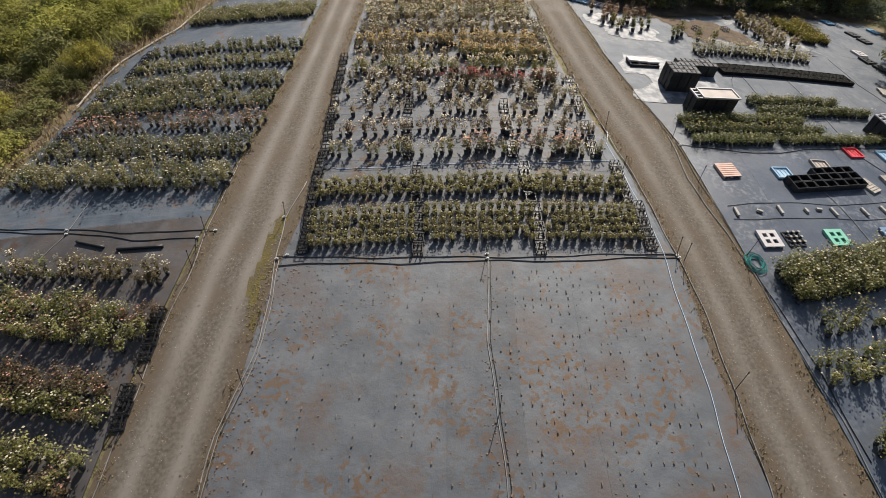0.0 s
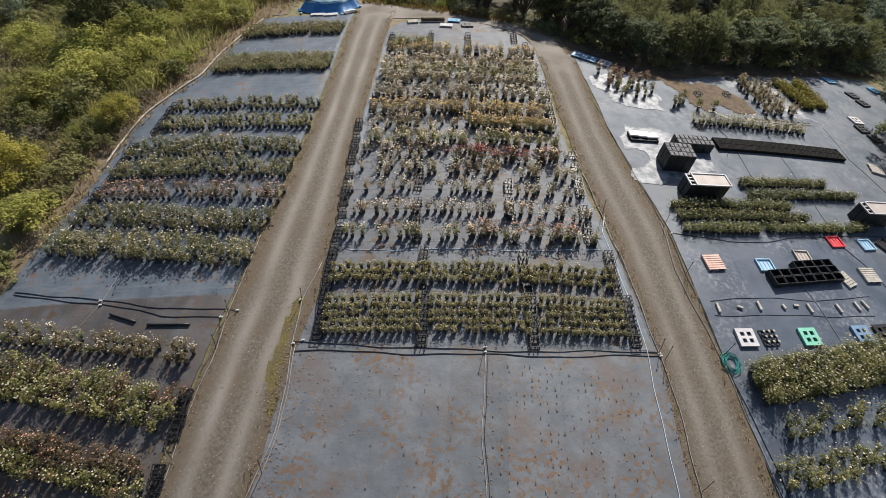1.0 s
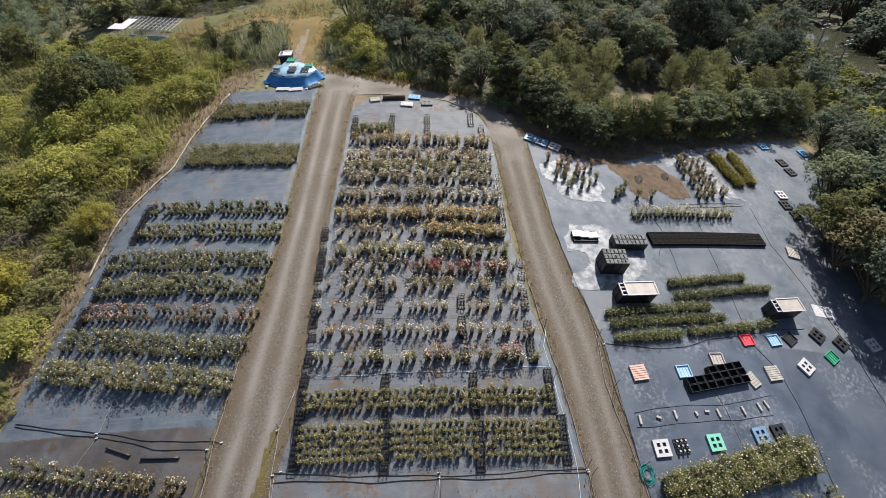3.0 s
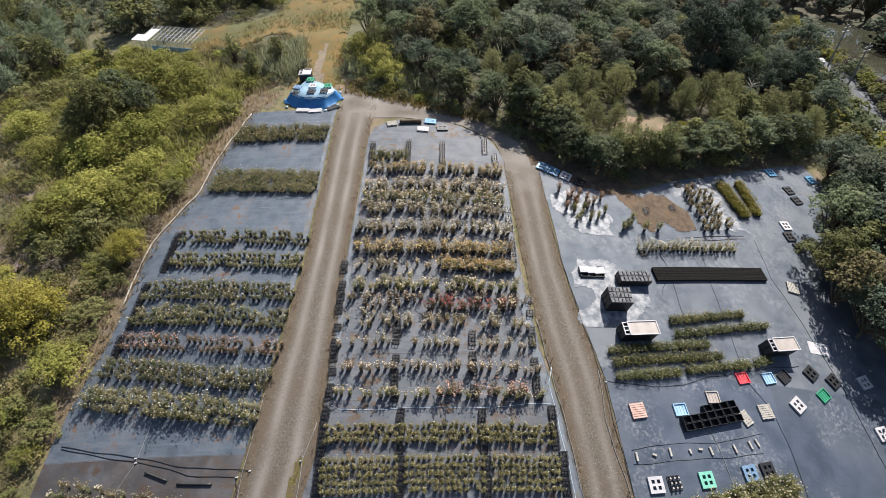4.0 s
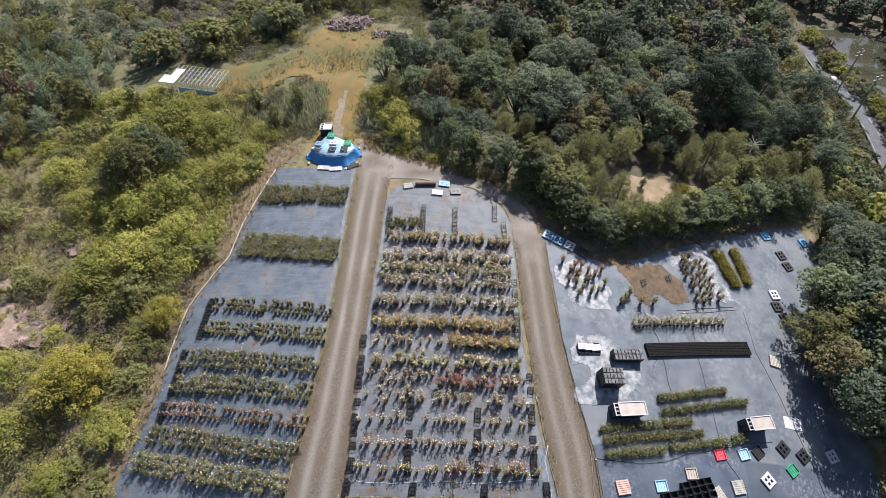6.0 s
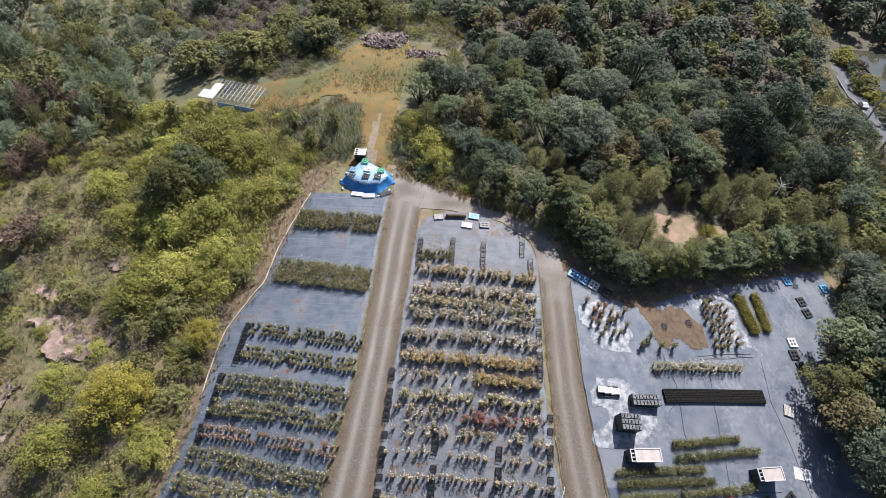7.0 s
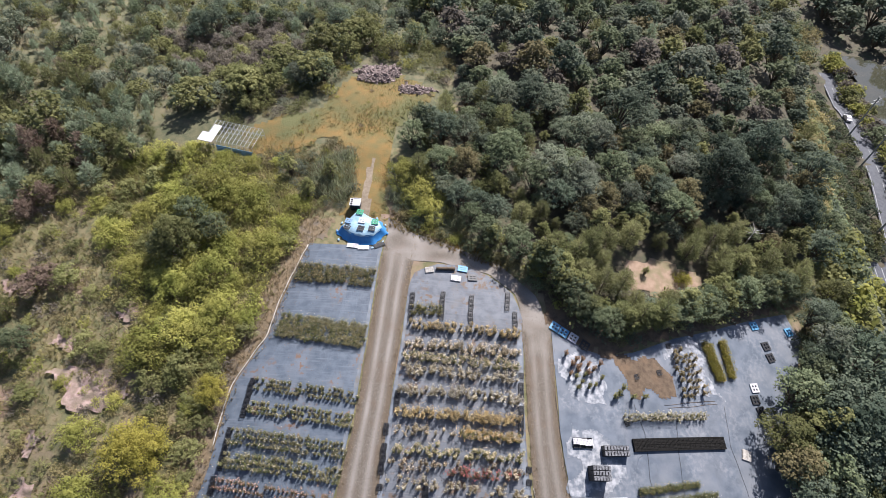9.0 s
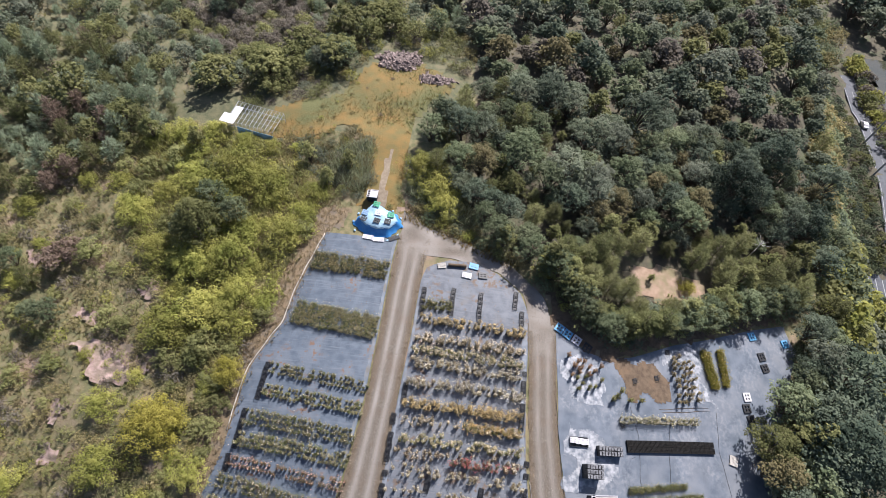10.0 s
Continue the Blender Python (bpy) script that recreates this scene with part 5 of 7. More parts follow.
# ---- river, road and parking place below ----
patch("river", [(70.5, 72.0), (72.4, 80.0), (74.4, 88.0), (75.6, 97.0), (76.8, 106.0), (77.4, 114.0), (76.5, 121.0), (84.0, 119.0), (93.0, 113.0), (91.0, 106.0), (85.0, 99.0), (80.0, 91.0), (77.0, 82.0), (75.0, 72.0)], M_WATER, 0.9, "dark calm river with a sky reflection", "water", 1.2, 0.2, calm=True)
ROAD_FAR_L = [(62.976, 55.678), (63.468, 65.764), (64.698, 72.078), (66.666, 80.934), (68.06, 91.43), (70.028, 100.122), (71.094, 110.208), (72.57, 122.344)]
ROAD_FAR_R = [(68.06, 55.678), (68.306, 65.764), (69.29, 72.816), (70.93, 82.574), (71.914, 92.414), (73.144, 101.106), (73.964, 110.208), (75.194, 122.344)]
road_far = tagged(new("road", sheet("road", *bands(ROAD_FAR_L, ROAD_FAR_R, 55.678, 114.0), 40, 4, 0.16, 0.1, M_ASPHALT)), "grey asphalt road that winds beside the river", "road", kind="structure")
for k in (0.06, 0.94):
    child("edge_line", sheet("edge_line", *bands(ROAD_FAR_L, ROAD_FAR_R, 56.088, 113.6, k - 0.009, k + 0.009), 44, 1, 0.168, 0.004, M_PAINT), road_far)
for i in range(13):
    y0 = 56.908 + i * 4.2
    child("centre_dash", sheet("centre_dash", *bands(ROAD_FAR_L, ROAD_FAR_R, y0, y0 + 1.5, 0.49, 0.51), 3, 1, 0.168, 0.004, M_PAINT), road_far)
lot = tagged(new("parking_place", sheet("parking_place", [(57.4, 58.22), (57.646, 62.32)], [(63.058, 59.45), (63.304, 63.55)], 4, 6, 0.17, 0.1, M_ASPHALT)), "asphalt parking place with white bay lines", "parking place", kind="structure")
for i in range(4):
    x = 70.9 + i * 1.7
    child("bay_line", sheet("bay_line", [(x * 0.82, (71.6 + 0.25 * i) * 0.82), ((x + 0.4) * 0.82, (75.3 + 0.25 * i) * 0.82)], [((x + 0.15) * 0.82, (71.6 + 0.25 * i) * 0.82), ((x + 0.55) * 0.82, (75.3 + 0.25 * i) * 0.82)], 4, 1, 0.178, 0.004, M_PAINT), lot)

# ---- hoses and pipes ----
def hose(name, pts, r, mat, label, category="hose", wig=0.035, seed=0, lift=0.034):
    rnd = random.Random(seed)
    p = along(pts, max(6, int(sum(math.dist(a, b) for a, b in zip(pts, pts[1:])) / 0.5)))
    ph = rnd.uniform(0, 6)
    verts, faces, n = [], [], 5
    for i, (x, y) in enumerate(p):
        d = p[min(i + 1, len(p) - 1)] - p[max(i - 1, 0)]
        d = d / (np.linalg.norm(d) + 1e-9)
        w = wig * math.sin(i * 0.55 + ph) + wig * 0.6 * math.sin(i * 1.3 + 2 * ph)
        x, y = x - d[1] * w, y + d[0] * w
        z = ground(x, y) + lift + r
        for k in range(n):
            a = 2 * math.pi * k / n
            verts.append((x - d[1] * r * math.cos(a), y + d[0] * r * math.cos(a), z + r * math.sin(a)))
    for i in range(len(p) - 1):
        for k in range(n):
            faces.append((i * n + k, i * n + (k + 1) % n, (i + 1) * n + (k + 1) % n, (i + 1) * n + k))
    faces += [tuple(range(n))[::-1], tuple(range(len(verts) - n, len(verts)))]
    return tagged(new(name, mesh_of(name, verts, faces, [mat], smooth=True)), label, category)


HOSES = [
    ([(-19.926, 24.6), (-19.639, 29.93), (-18.532, 32.308), (-17.548, 34.44), (-17.302, 36.9), (-16.646, 40.508), (-15.662, 44.116)], 0.09, M_GREYW, "pale rolled edge of the weed mat"),
    ([(-6.97, 13.407), (-2.46, 13.202), (0.861, 13.161), (4.1, 13.284), (8.118, 13.571)], 0.028, M_HOSE, "black irrigation hose across the mat seam"),
    ([(-6.888, 13.079), (-2.46, 12.956), (0.861, 12.997), (4.1, 13.079), (8.159, 13.407)], 0.03, M_HOSE, "black irrigation hose across the mat seam"),
    ([(0.861, 13.12), (0.672, 10.004), (0.738, 7.544), (0.861, 5.658), (0.984, 2.788)], 0.026, M_PIPE, "grey pipe along the middle of the mat"),
    ([(0.951, 13.12), (0.779, 10.004), (0.836, 7.544), (0.968, 5.658), (1.066, 2.788)], 0.02, M_HOSE, "thin black hose beside the middle pipe"),
    ([(0.779, 18.86), (0.82, 15.58), (0.861, 13.12)], 0.022, M_HOSE, "thin black hose between the front rows"),
    ([(7.667, 2.788), (7.61, 7.38), (7.61, 9.84), (7.601, 12.3), (7.585, 13.858), (7.175, 17.466), (6.806, 19.68), (7.052, 20.664)], 0.024, M_HOSEB, "pale blue hose lying loose on the mat"),
    ([(-5.658, 18.122), (-5.084, 17.876), (0, 18.04), (3.28, 18.163), (6.806, 18.532)], 0.02, M_HOSEB, "pale blue hose lying across the bed"),
    ([(8.651, 2.788), (8.544, 6.15), (8.528, 8.528), (8.364, 11.48), (8.143, 13.448), (7.708, 16.4), (7.052, 20.5), (6.478, 23.78)], 0.028, M_PIPE, "grey pipe along the bed's edge"),
    ([(-8.364, 2.788), (-7.954, 7.216), (-7.544, 8.364), (-7.093, 10.086), (-6.97, 11.48), (-6.97, 13.284), (-6.97, 15.334), (-6.396, 17.22)], 0.03, M_PIPE, "grey pipe along the bed's edge"),
    ([(-8.241, 2.788), (-7.831, 7.216), (-7.421, 8.364), (-6.97, 10.086), (-6.847, 11.48), (-6.847, 13.284)], 0.022, M_PIPE, "thin grey pipe beside the bed's edge"),
    ([(-11.644, 4.1), (-11.029, 7.462), (-10.783, 8.61), (-10.701, 9.348), (-10.537, 11.48), (-10.168, 12.792), (-10.004, 14.76), (-9.922, 15.826), (-9.594, 18.86)], 0.026, M_PIPE, "grey pipe along the track's verge"),
    ([(-20.582, 16.564), (-16.072, 15.744), (-13.202, 15.211), (-9.635, 14.883)], 0.028, M_HOSE, "black irrigation hose across the outer bed"),
    ([(-20.582, 16.4), (-15.99, 15.539), (-14.514, 15.211), (-12.956, 14.801), (-10.332, 14.637), (-10.168, 13.94), (-10.25, 13.12)], 0.028, M_HOSE, "black irrigation hose across the outer bed"),
    ([(-15.744, 17.548), (-15.99, 15.539), (-16.482, 14.678), (-17.056, 12.792)], 0.022, M_PIPE, "grey pipe on the outer bed"),
    ([(10.004, 20.746), (9.922, 17.712), (10.578, 14.678), (11.152, 11.152), (11.808, 7.38), (12.3, 3.28)], 0.028, M_PIPE, "grey pipe along the yard's edge"),
    ([(10.209, 20.254), (10.455, 17.466), (10.865, 13.694), (11.48, 10.578), (12.136, 6.56)], 0.026, M_HOSE, "black hose along the yard's edge"),
    ([(10.086, 20.418), (9.43, 24.19), (8.856, 27.716), (8.528, 31.16)], 0.026, M_HOSE, "black hose along the yard's edge"),
    ([(10.332, 20.008), (13.284, 20.008), (15.252, 20.213), (16.892, 20.828), (19.68, 21.566), (24.026, 22.468)], 0.028, M_HOSE, "black irrigation hose across the yard"),
    ([(15.744, 31.57), (16.482, 29.192), (16.646, 25.584), (17.22, 22.468)], 0.024, M_HOSE, "black hose running through the yard"),
    ([(19.68, 30.504), (19.516, 27.88), (19.68, 25.01), (19.68, 21.156), (20.91, 19.27), (21.32, 16.236), (21.484, 13.12)], 0.024, M_HOSE, "black hose running through the yard"),
    ([(24.764, 32.8), (24.846, 29.192), (25.748, 25.666), (26.732, 21.73), (27.552, 16.892), (27.88, 12.3)], 0.024, M_HOSE, "black hose running through the yard"),
    ([(16.072, 18.368), (16.646, 16.318), (16.892, 14.596)], 0.024, M_PIPE, "grey pipe on the dark yard mat"),
    ([(11.152, 16.318), (13.94, 16.81), (16.892, 17.138), (19.68, 17.794)], 0.02, M_HOSE, "thin black hose beside wooden stakes"),
    ([(11.152, 15.58), (13.94, 15.908), (16.892, 16.318), (19.352, 16.728)], 0.02, M_HOSE, "thin black hose beside wooden stakes"),
    ([(19.024, 31.652), (24.108, 32.8)], 0.03, M_SOIL, "rusty brown pipe beside the seedlings"),
    ([(18.696, 31.898), (23.944, 33.046)], 0.03, M_SOIL, "rusty brown pipe beside the seedlings"),
]
for i, (pts, r, mat, label) in enumerate(HOSES):
    hose("irrigation_hose" if mat is not M_PIPE else "irrigation_pipe", pts, r * 0.62, mat, label, seed=i)
for a, b in (((-15.334, 15.006), (-14.022, 14.555)), ((-13.448, 14.391), (-11.562, 14.309))):
    hose("black_drain_pipe", [a, b], 0.06, M_HOSE, "thick black drain pipe lying on the mat", "pipe", 0.0)


def coil(x, y, r, mat, label, seed):
    rnd, pts = random.Random(seed), []
    for i in range(70):
        a = i * 0.6
        k = r * (0.75 + 0.25 * math.sin(i * 0.37 + seed))
        pts.append((x + k * math.cos(a) + rnd.uniform(-.03, .03), y + k * math.sin(a) * 1.15, 0))
    verts, faces = [], []
    for i, (px_, py_, _) in enumerate(pts):
        a = i * 0.6
        z = ground(px_, py_) + 0.06 + 0.001 * i
        for s, t in ((-1, 0), (0, 1), (1, 0), (0, -1)):
            verts.append((px_ + 0.018 * s * math.cos(a), py_ + 0.018 * s * math.sin(a), z + 0.018 * t))
    for i in range(len(pts) - 1):
        for k in range(4):
            faces.append((i * 4 + k, i * 4 + (k + 1) % 4, (i + 1) * 4 + (k + 1) % 4, (i + 1) * 4 + k))
    return tagged(new("hose_coil", mesh_of("hose_coil", verts, faces, [mat])), label, "hose")


coil(11.152, 13.366, 0.42, M_TEAL, "tangled coil of teal garden hose", 2)
coil(-5.658, 18.122, 0.22, M_PIPE, "small coil of grey hose on the mat", 3)


def riser(x, y, h=0.9, lean=6):
    bm = bmesh.new()
    bmesh.ops.create_cone(bm, segments=6, radius1=0.014, radius2=0.011, depth=h, matrix=Matrix.Translation((0, 0, h / 2)))
    bmesh.ops.create_cone(bm, cap_ends=True, segments=6, radius1=0.028, radius2=0.02, depth=0.07, matrix=Matrix.Translation((0, 0, h)))
    me = bpy.data.meshes.new("irrigation_riser")
    bm.to_mesh(me)
    bm.free()
    me.materials.append(M_HOSE)
    ob = tagged(new("irrigation_riser", me), "thin black upright sprinkler riser beside hoses", "sprinkler")
    ob.matrix_basis = Matrix.Translation((x, y, ground(x, y))) @ pose(0, 0, 0, lean, lean * 0.6, 0)
    return ob


for i, (x, y) in enumerate([(8.159, 13.612), (8.323, 13.284), (8.528, 8.528), (0.82, 13.202), (0.82, 7.708), (-7.298, 8.692), (-6.97, 15.334), (0.82, 18.286), (6.97, 20.664), (10.086, 20.418), (10.332, 17.548), (10.906, 13.694), (-10.168, 13.284), (-10.004, 14.76), (-10.742, 9.184), (1.148, 27.88), (15.744, 27.06), (6.97, 17.63)]):
    riser(x, y, 0.8 + 0.1 * (i % 3), 4 + 3 * (i % 4))

for i in range(32):
    y = (19.2 + 0.82 * i) * 0.82
    hose("drip_line", [(x_at(MID_L, y) + 0.35, y), (x_at(MID_R, y) - 0.2, y + 0.08)], 0.0045, M_PIPE, "thin grey drip line across the bed", "hose", 0.015, 60 + i, 0.036)

bm = bmesh.new()
bmesh.ops.create_cone(bm, cap_ends=True, segments=8, radius1=0.035, radius2=0.028, depth=0.09, matrix=Matrix.Translation((0, 0, 0.045)))
box(bm, -0.07, -0.025, 0.01, 0.07, 0.025, 0.05)
fitting = bpy.data.meshes.new("hose_fitting")
bm.to_mesh(fitting)
bm.free()
fitting.materials.append(material("white_pvc", ((0.5, 0.5, 0.48), (0.6, 0.6, 0.58)), 0.5, 4.0))
for x, y in ((-6.97, 13.36), (-6.6, 13.5), (0.861, 13.1), (0.861, 13.3), (8.118, 13.5), (8.159, 13.4), (-16.07, 15.72), (-15.99, 15.5), (-9.66, 14.9), (-10.3, 14.62), (10.33, 20.0), (-7.0, 15.33)):
    tagged(new("hose_fitting", fitting), "small white plastic fitting that joins hoses", "fitting", "hose fittings").matrix_basis = on_ground(x, y, 15, 0.04)

hose("rolled_mat", [(-2.85, 42.2), (-1.05, 42.35)], 0.17, M_SOIL, "roll of old brown weed mat", "roll", 0.0)

# ---- trays, crates and pallets ----
def lattice(bm, w, d, z0, z1, nx_, ny_, t):
    for i in range(nx_ + 1):
        x = -w / 2 + w * i / nx_
        box(bm, x - t / 2, -d / 2, z0, x + t / 2, d / 2, z1)
    for j in range(ny_ + 1):
        y = -d / 2 + d * j / ny_
        box(bm, -w / 2, y - t / 2, z0 + 0.002, w / 2, y + t / 2, z1 + 0.002)


def crate(w=0.4, d=0.44, h=0.24, mat=M_CRATE, label="empty black plastic plant tray on the mat", name="plant_tray", cells=3):
    ob = tagged(empty(name), label, "tray")
    bm = bmesh.new()
    t = 0.018
    for z in (0.02, h - 0.03):
        for s in (-1, 1):
            box(bm, -w / 2, s * (d / 2 - t / 2) - t / 2, z, w / 2, s * (d / 2 - t / 2) + t / 2, z + 0.03)
            box(bm, s * (w / 2 - t / 2) - t / 2, -d / 2 + t, z, s * (w / 2 - t / 2) + t / 2, d / 2 - t, z + 0.03)
    for sx in (-1, 0, 1):
        for sy in (-1, 0, 1):
            if sx or sy:
                box(bm, sx * (w / 2 - 0.02) - 0.015, sy * (d / 2 - 0.02) - 0.015, 0, sx * (w / 2 - 0.02) + 0.015, sy * (d / 2 - 0.02) + 0.015, h)
    part("rim", bm, mat, ob)
    bm = bmesh.new()
    lattice(bm, w * 0.96, d * 0.96, 0.012, 0.03, cells, cells, 0.075)
    part("base_grid", bm, mat, ob)
    return ob


tray0 = crate()
tray_used = []


def put_tray(x, y, turn=0.0, lift=0.036):
    m = on_ground(x, y, turn, lift)
    if tray_used:
        return copy_thing(tray0, m)
    tray_used.append(1)
    tray0.matrix_basis = m
    return tray0


rq = random.Random(12)
COLS = [(-5.986, 13.735, 15.826), (-1.681, 13.448, 15.662), (2.911, 13.53, 15.744), (7.175, 13.899, 16.072), (-5.945, 15.99, 18.04), (-1.763, 15.867, 17.958), (2.788, 15.949, 18.04), (6.806, 16.277, 18.286)]
COLS += [(-5.822, 18.614, 27.552), (6.109, 18.86, 25.42), (-2.173, 18.573, 24.108), (2.419, 18.696, 22.96), (-5.166, 28.7, 30.34), (5.412, 27.88, 33.62)]
COLS += [(-4.838, 36.9, 39.606), (-2.009, 37.228, 40.016), (0.705, 37.146, 39.852), (4.1, 38.868, 40.426), (4.838, 37.392, 38.622)]
COLS += [(-17.958, 27.552, 30.504), (-18.86, 23.452, 26.568), (-19.188, 21.648, 22.96), (-10.824, 10.004, 11.48), (-11.07, 7.872, 9.02)]
for x, y0, y1 in COLS:
    y = y0
    while y < y1:
        xx = x + (0.05 * (y - y0) if x < -16.4 else 0)
        put_tray(xx + rq.gauss(0, 0.02), y, rq.gauss(0, 3))
        y += 0.47 if y1 - y0 < 3.2 or rq.random() < 0.62 else rq.uniform(0.8, 1.2)
for x, y in [(14.924, 29.766), (16.236, 34.03), (18.532, 34.768), (19.844, 37.556)]:
    put_tray(x, y, rq.uniform(0, 40))


def pallet(mat, label, w=0.86, d=0.86, h=0.12, holes=2):
    """A moulded pallet: a deck with openings on three skids."""
    ob = tagged(empty("pallet"), label, "pallet")
    bm = bmesh.new()
    e = 0.2 * w
    rib = 0.15 * w
    for s in (-1, 1):
        box(bm, -w / 2, s * (d / 2 - e / 2) - e / 2, h - 0.05, w / 2, s * (d / 2 - e / 2) + e / 2, h)
        box(bm, s * (w / 2 - e / 2) - e / 2, -d / 2 + e, h - 0.05, s * (w / 2 - e / 2) + e / 2, d / 2 - e, h)
    for i in range(1, holes):
        c = -w / 2 + e + (w - 2 * e) * i / holes
        box(bm, c - rib / 2, -d / 2 + e, h - 0.05, c + rib / 2, d / 2 - e, h)
        c2 = -d / 2 + e + (d - 2 * e) * i / holes
        for a, b in ((-w / 2 + e, c - rib / 2), (c + rib / 2, w / 2 - e)):
            box(bm, a, c2 - rib / 2, h - 0.05, b, c2 + rib / 2, h)
    part("deck", bm, mat, ob)
    for s in (-1, 0, 1):
        bm = bmesh.new()
        box(bm, s * (w / 2 - 0.07) - 0.06, -d / 2 + 0.01, 0, s * (w / 2 - 0.07) + 0.06, d / 2 - 0.01, h - 0.05)
        part("skid", bm, mat, ob)
    return ob


def slat_pallet(mat, label, w=0.9, d=0.9, h=0.12, slats=7, gap=0.03):
    ob = tagged(empty("pallet"), label, "pallet")
    pitch = d / slats
    bm = bmesh.new()
    box(bm, -w / 2, -pitch / 2 + gap / 2, h - 0.025, w / 2, pitch / 2 - gap / 2, h)
    me = bpy.data.meshes.new("slat")
    bm.to_mesh(me)
    bm.free()
    me.materials.append(mat)
    for i in range(slats):
        child("slat", me, ob, m=Matrix.Translation((0, -d / 2 + pitch * (i + 0.5), 0)))
    for s in (-1, 0, 1):
        bm = bmesh.new()
        box(bm, s * (w / 2 - 0.05) - 0.045, -d / 2, 0, s * (w / 2 - 0.05) + 0.045, d / 2, h - 0.025)
        part("bearer", bm, mat, ob)
    return ob


def tub(mat, label, w=0.84, d=0.72, h=0.1):
    ob = tagged(empty("shallow_tray"), label, "tray")
    bm = bmesh.new()
    box(bm, -w / 2, -d / 2, 0, w / 2, d / 2, 0.03)
    part("base", bm, mat, ob)
    bm = bmesh.new()
    t = 0.05
    for s in (-1, 1):
        box(bm, -w / 2, s * (d / 2 - t / 2) - t / 2, 0.03, w / 2, s * (d / 2 - t / 2) + t / 2, h)
        box(bm, s * (w / 2 - t / 2) - t / 2, -d / 2 + t, 0.03, s * (w / 2 - t / 2) + t / 2, d / 2 - t, h)
    for k in (-0.25, 0, 0.25):
        box(bm, k * w - 0.015, -d / 2 + t, 0.03, k * w + 0.015, d / 2 - t, 0.05)
    part("rim", bm, mat, ob)
    return ob


YARD = [
    (pallet, M_WHITE, "white plastic pallet with four openings", 14.9, 17.82, 6), (pallet, M_GREEN, "mint green plastic pallet with four openings", 18.65, 18.35, 8),
    (pallet, M_STEELB, "dull blue plastic pallet with four openings", 22.05, 19.0, 10), (pallet, M_CRATE, "black plastic pallet with four openings", 23.5, 19.3, 12),
    (slat_pallet, M_PINK, "faded pink slatted plastic pallet", 14.6, 22.5, 10), (tub, M_BLUE, "pale blue shallow plastic tray", 17.9, 22.85, 8),
    (tub, M_CREAM, "pale pink shallow plastic tray", 20.75, 24.0, 5), (slat_pallet, M_GREYW, "weathered grey slatted pallet", 24.8, 23.35, 10),
    (tub, M_RED, "bright red shallow plastic tray", 23.75, 25.75, 12), (tub, M_BLUE, "pale grey-blue shallow plastic tray", 26.05, 26.0, 14),
    (tub, M_CRATE, "black flattened crate beside trays", 27.5, 26.3, 35), (pallet, M_WHITE, "dirty white plastic pallet with openings", 27.8, 24.15, 38),
    (tub, M_GREEND, "green shallow plastic tray on the mat", 30.5, 25.2, 34), (pallet, M_CRATE, "black plastic pallet lying askew", 30.1, 26.9, 40),
    (pallet, M_CRATE, "black plastic pallet lying askew", 31.95, 26.5, 36), (pallet, M_WHITE, "white plastic pallet near the trees", 35, 26.8, 20),
    (pallet, M_WHITE, "white plastic pallet near the trees", 34.55, 22.8, 14), (pallet, M_SKY, "bright blue plastic pallet by the wood", 36.5, 50.7, 18),
    (pallet, M_SKY, "bright blue plastic pallet by the wood", 41.5, 50.9, 22), (pallet, M_CRATE, "black plastic pallet by the wood", 37.6, 48.3, 20),
    (pallet, M_CRATE, "black plastic pallet by the wood", 37.9, 46.9, 22), (pallet, M_WHITE, "pale plastic pallet on the shiny mat", 34.7, 42.7, 12),
    (pallet, M_CRATE, "black plastic pallet on the shiny mat", 34.5, 41.3, 12), (pallet, M_CRATE, "black plastic pallet on the shiny mat", 35.0, 40.1, 20),
    (slat_pallet, M_GREYW, "grey wooden pallet under the trees", 32.0, 35.0, 80),
    (pallet, M_SKY, "bright blue plastic pallet beside the track", 10.5, 45.9, -28), (pallet, M_SKY, "bright blue plastic pallet beside the track", 11.5, 45.35, -28),
    (pallet, M_WHITE, "white plastic pallet beside the track", 12.6, 44.85, -28), (pallet, M_CRATE, "black plastic pallet beside the track", 13.9, 44.2, -28),
    
    
]
for make, mat, label, x, y, turn in YARD:
    make(mat, label).matrix_basis = on_ground(x * 0.82, y * 0.82, turn, 0.036)
for make, mat, label, x, y, turn, w, d in ((slat_pallet, M_GREYW, "grey slatted board at the bed's end", -3.5, 42.05, 12, 0.8, 0.6), (pallet, M_SKY, "blue plastic pallet at the bed's end", -0.3, 42.5, -6, 0.95, 0.62),
                                          (slat_pallet, M_WHITE, "white slatted pallet at the bed's end", -0.9, 41.4, -4, 0.95, 0.6), (pallet, M_CRATE, "dark pallet at the bed's end", 0.7, 41.65, 4, 0.9, 0.65)):
    make(mat, label, w, d).matrix_basis = on_ground(x, y, turn, 0.04)
card = tagged(empty("white_sheet"), "thin white board lying on the mat", "board")
bm = bmesh.new()
box(bm, -0.8, -0.45, 0, 0.8, 0.45, 0.015)
part("panel", bm, M_WHITE, card)
card.matrix_basis = on_ground(26.24, 23.985, -4, 0.036)

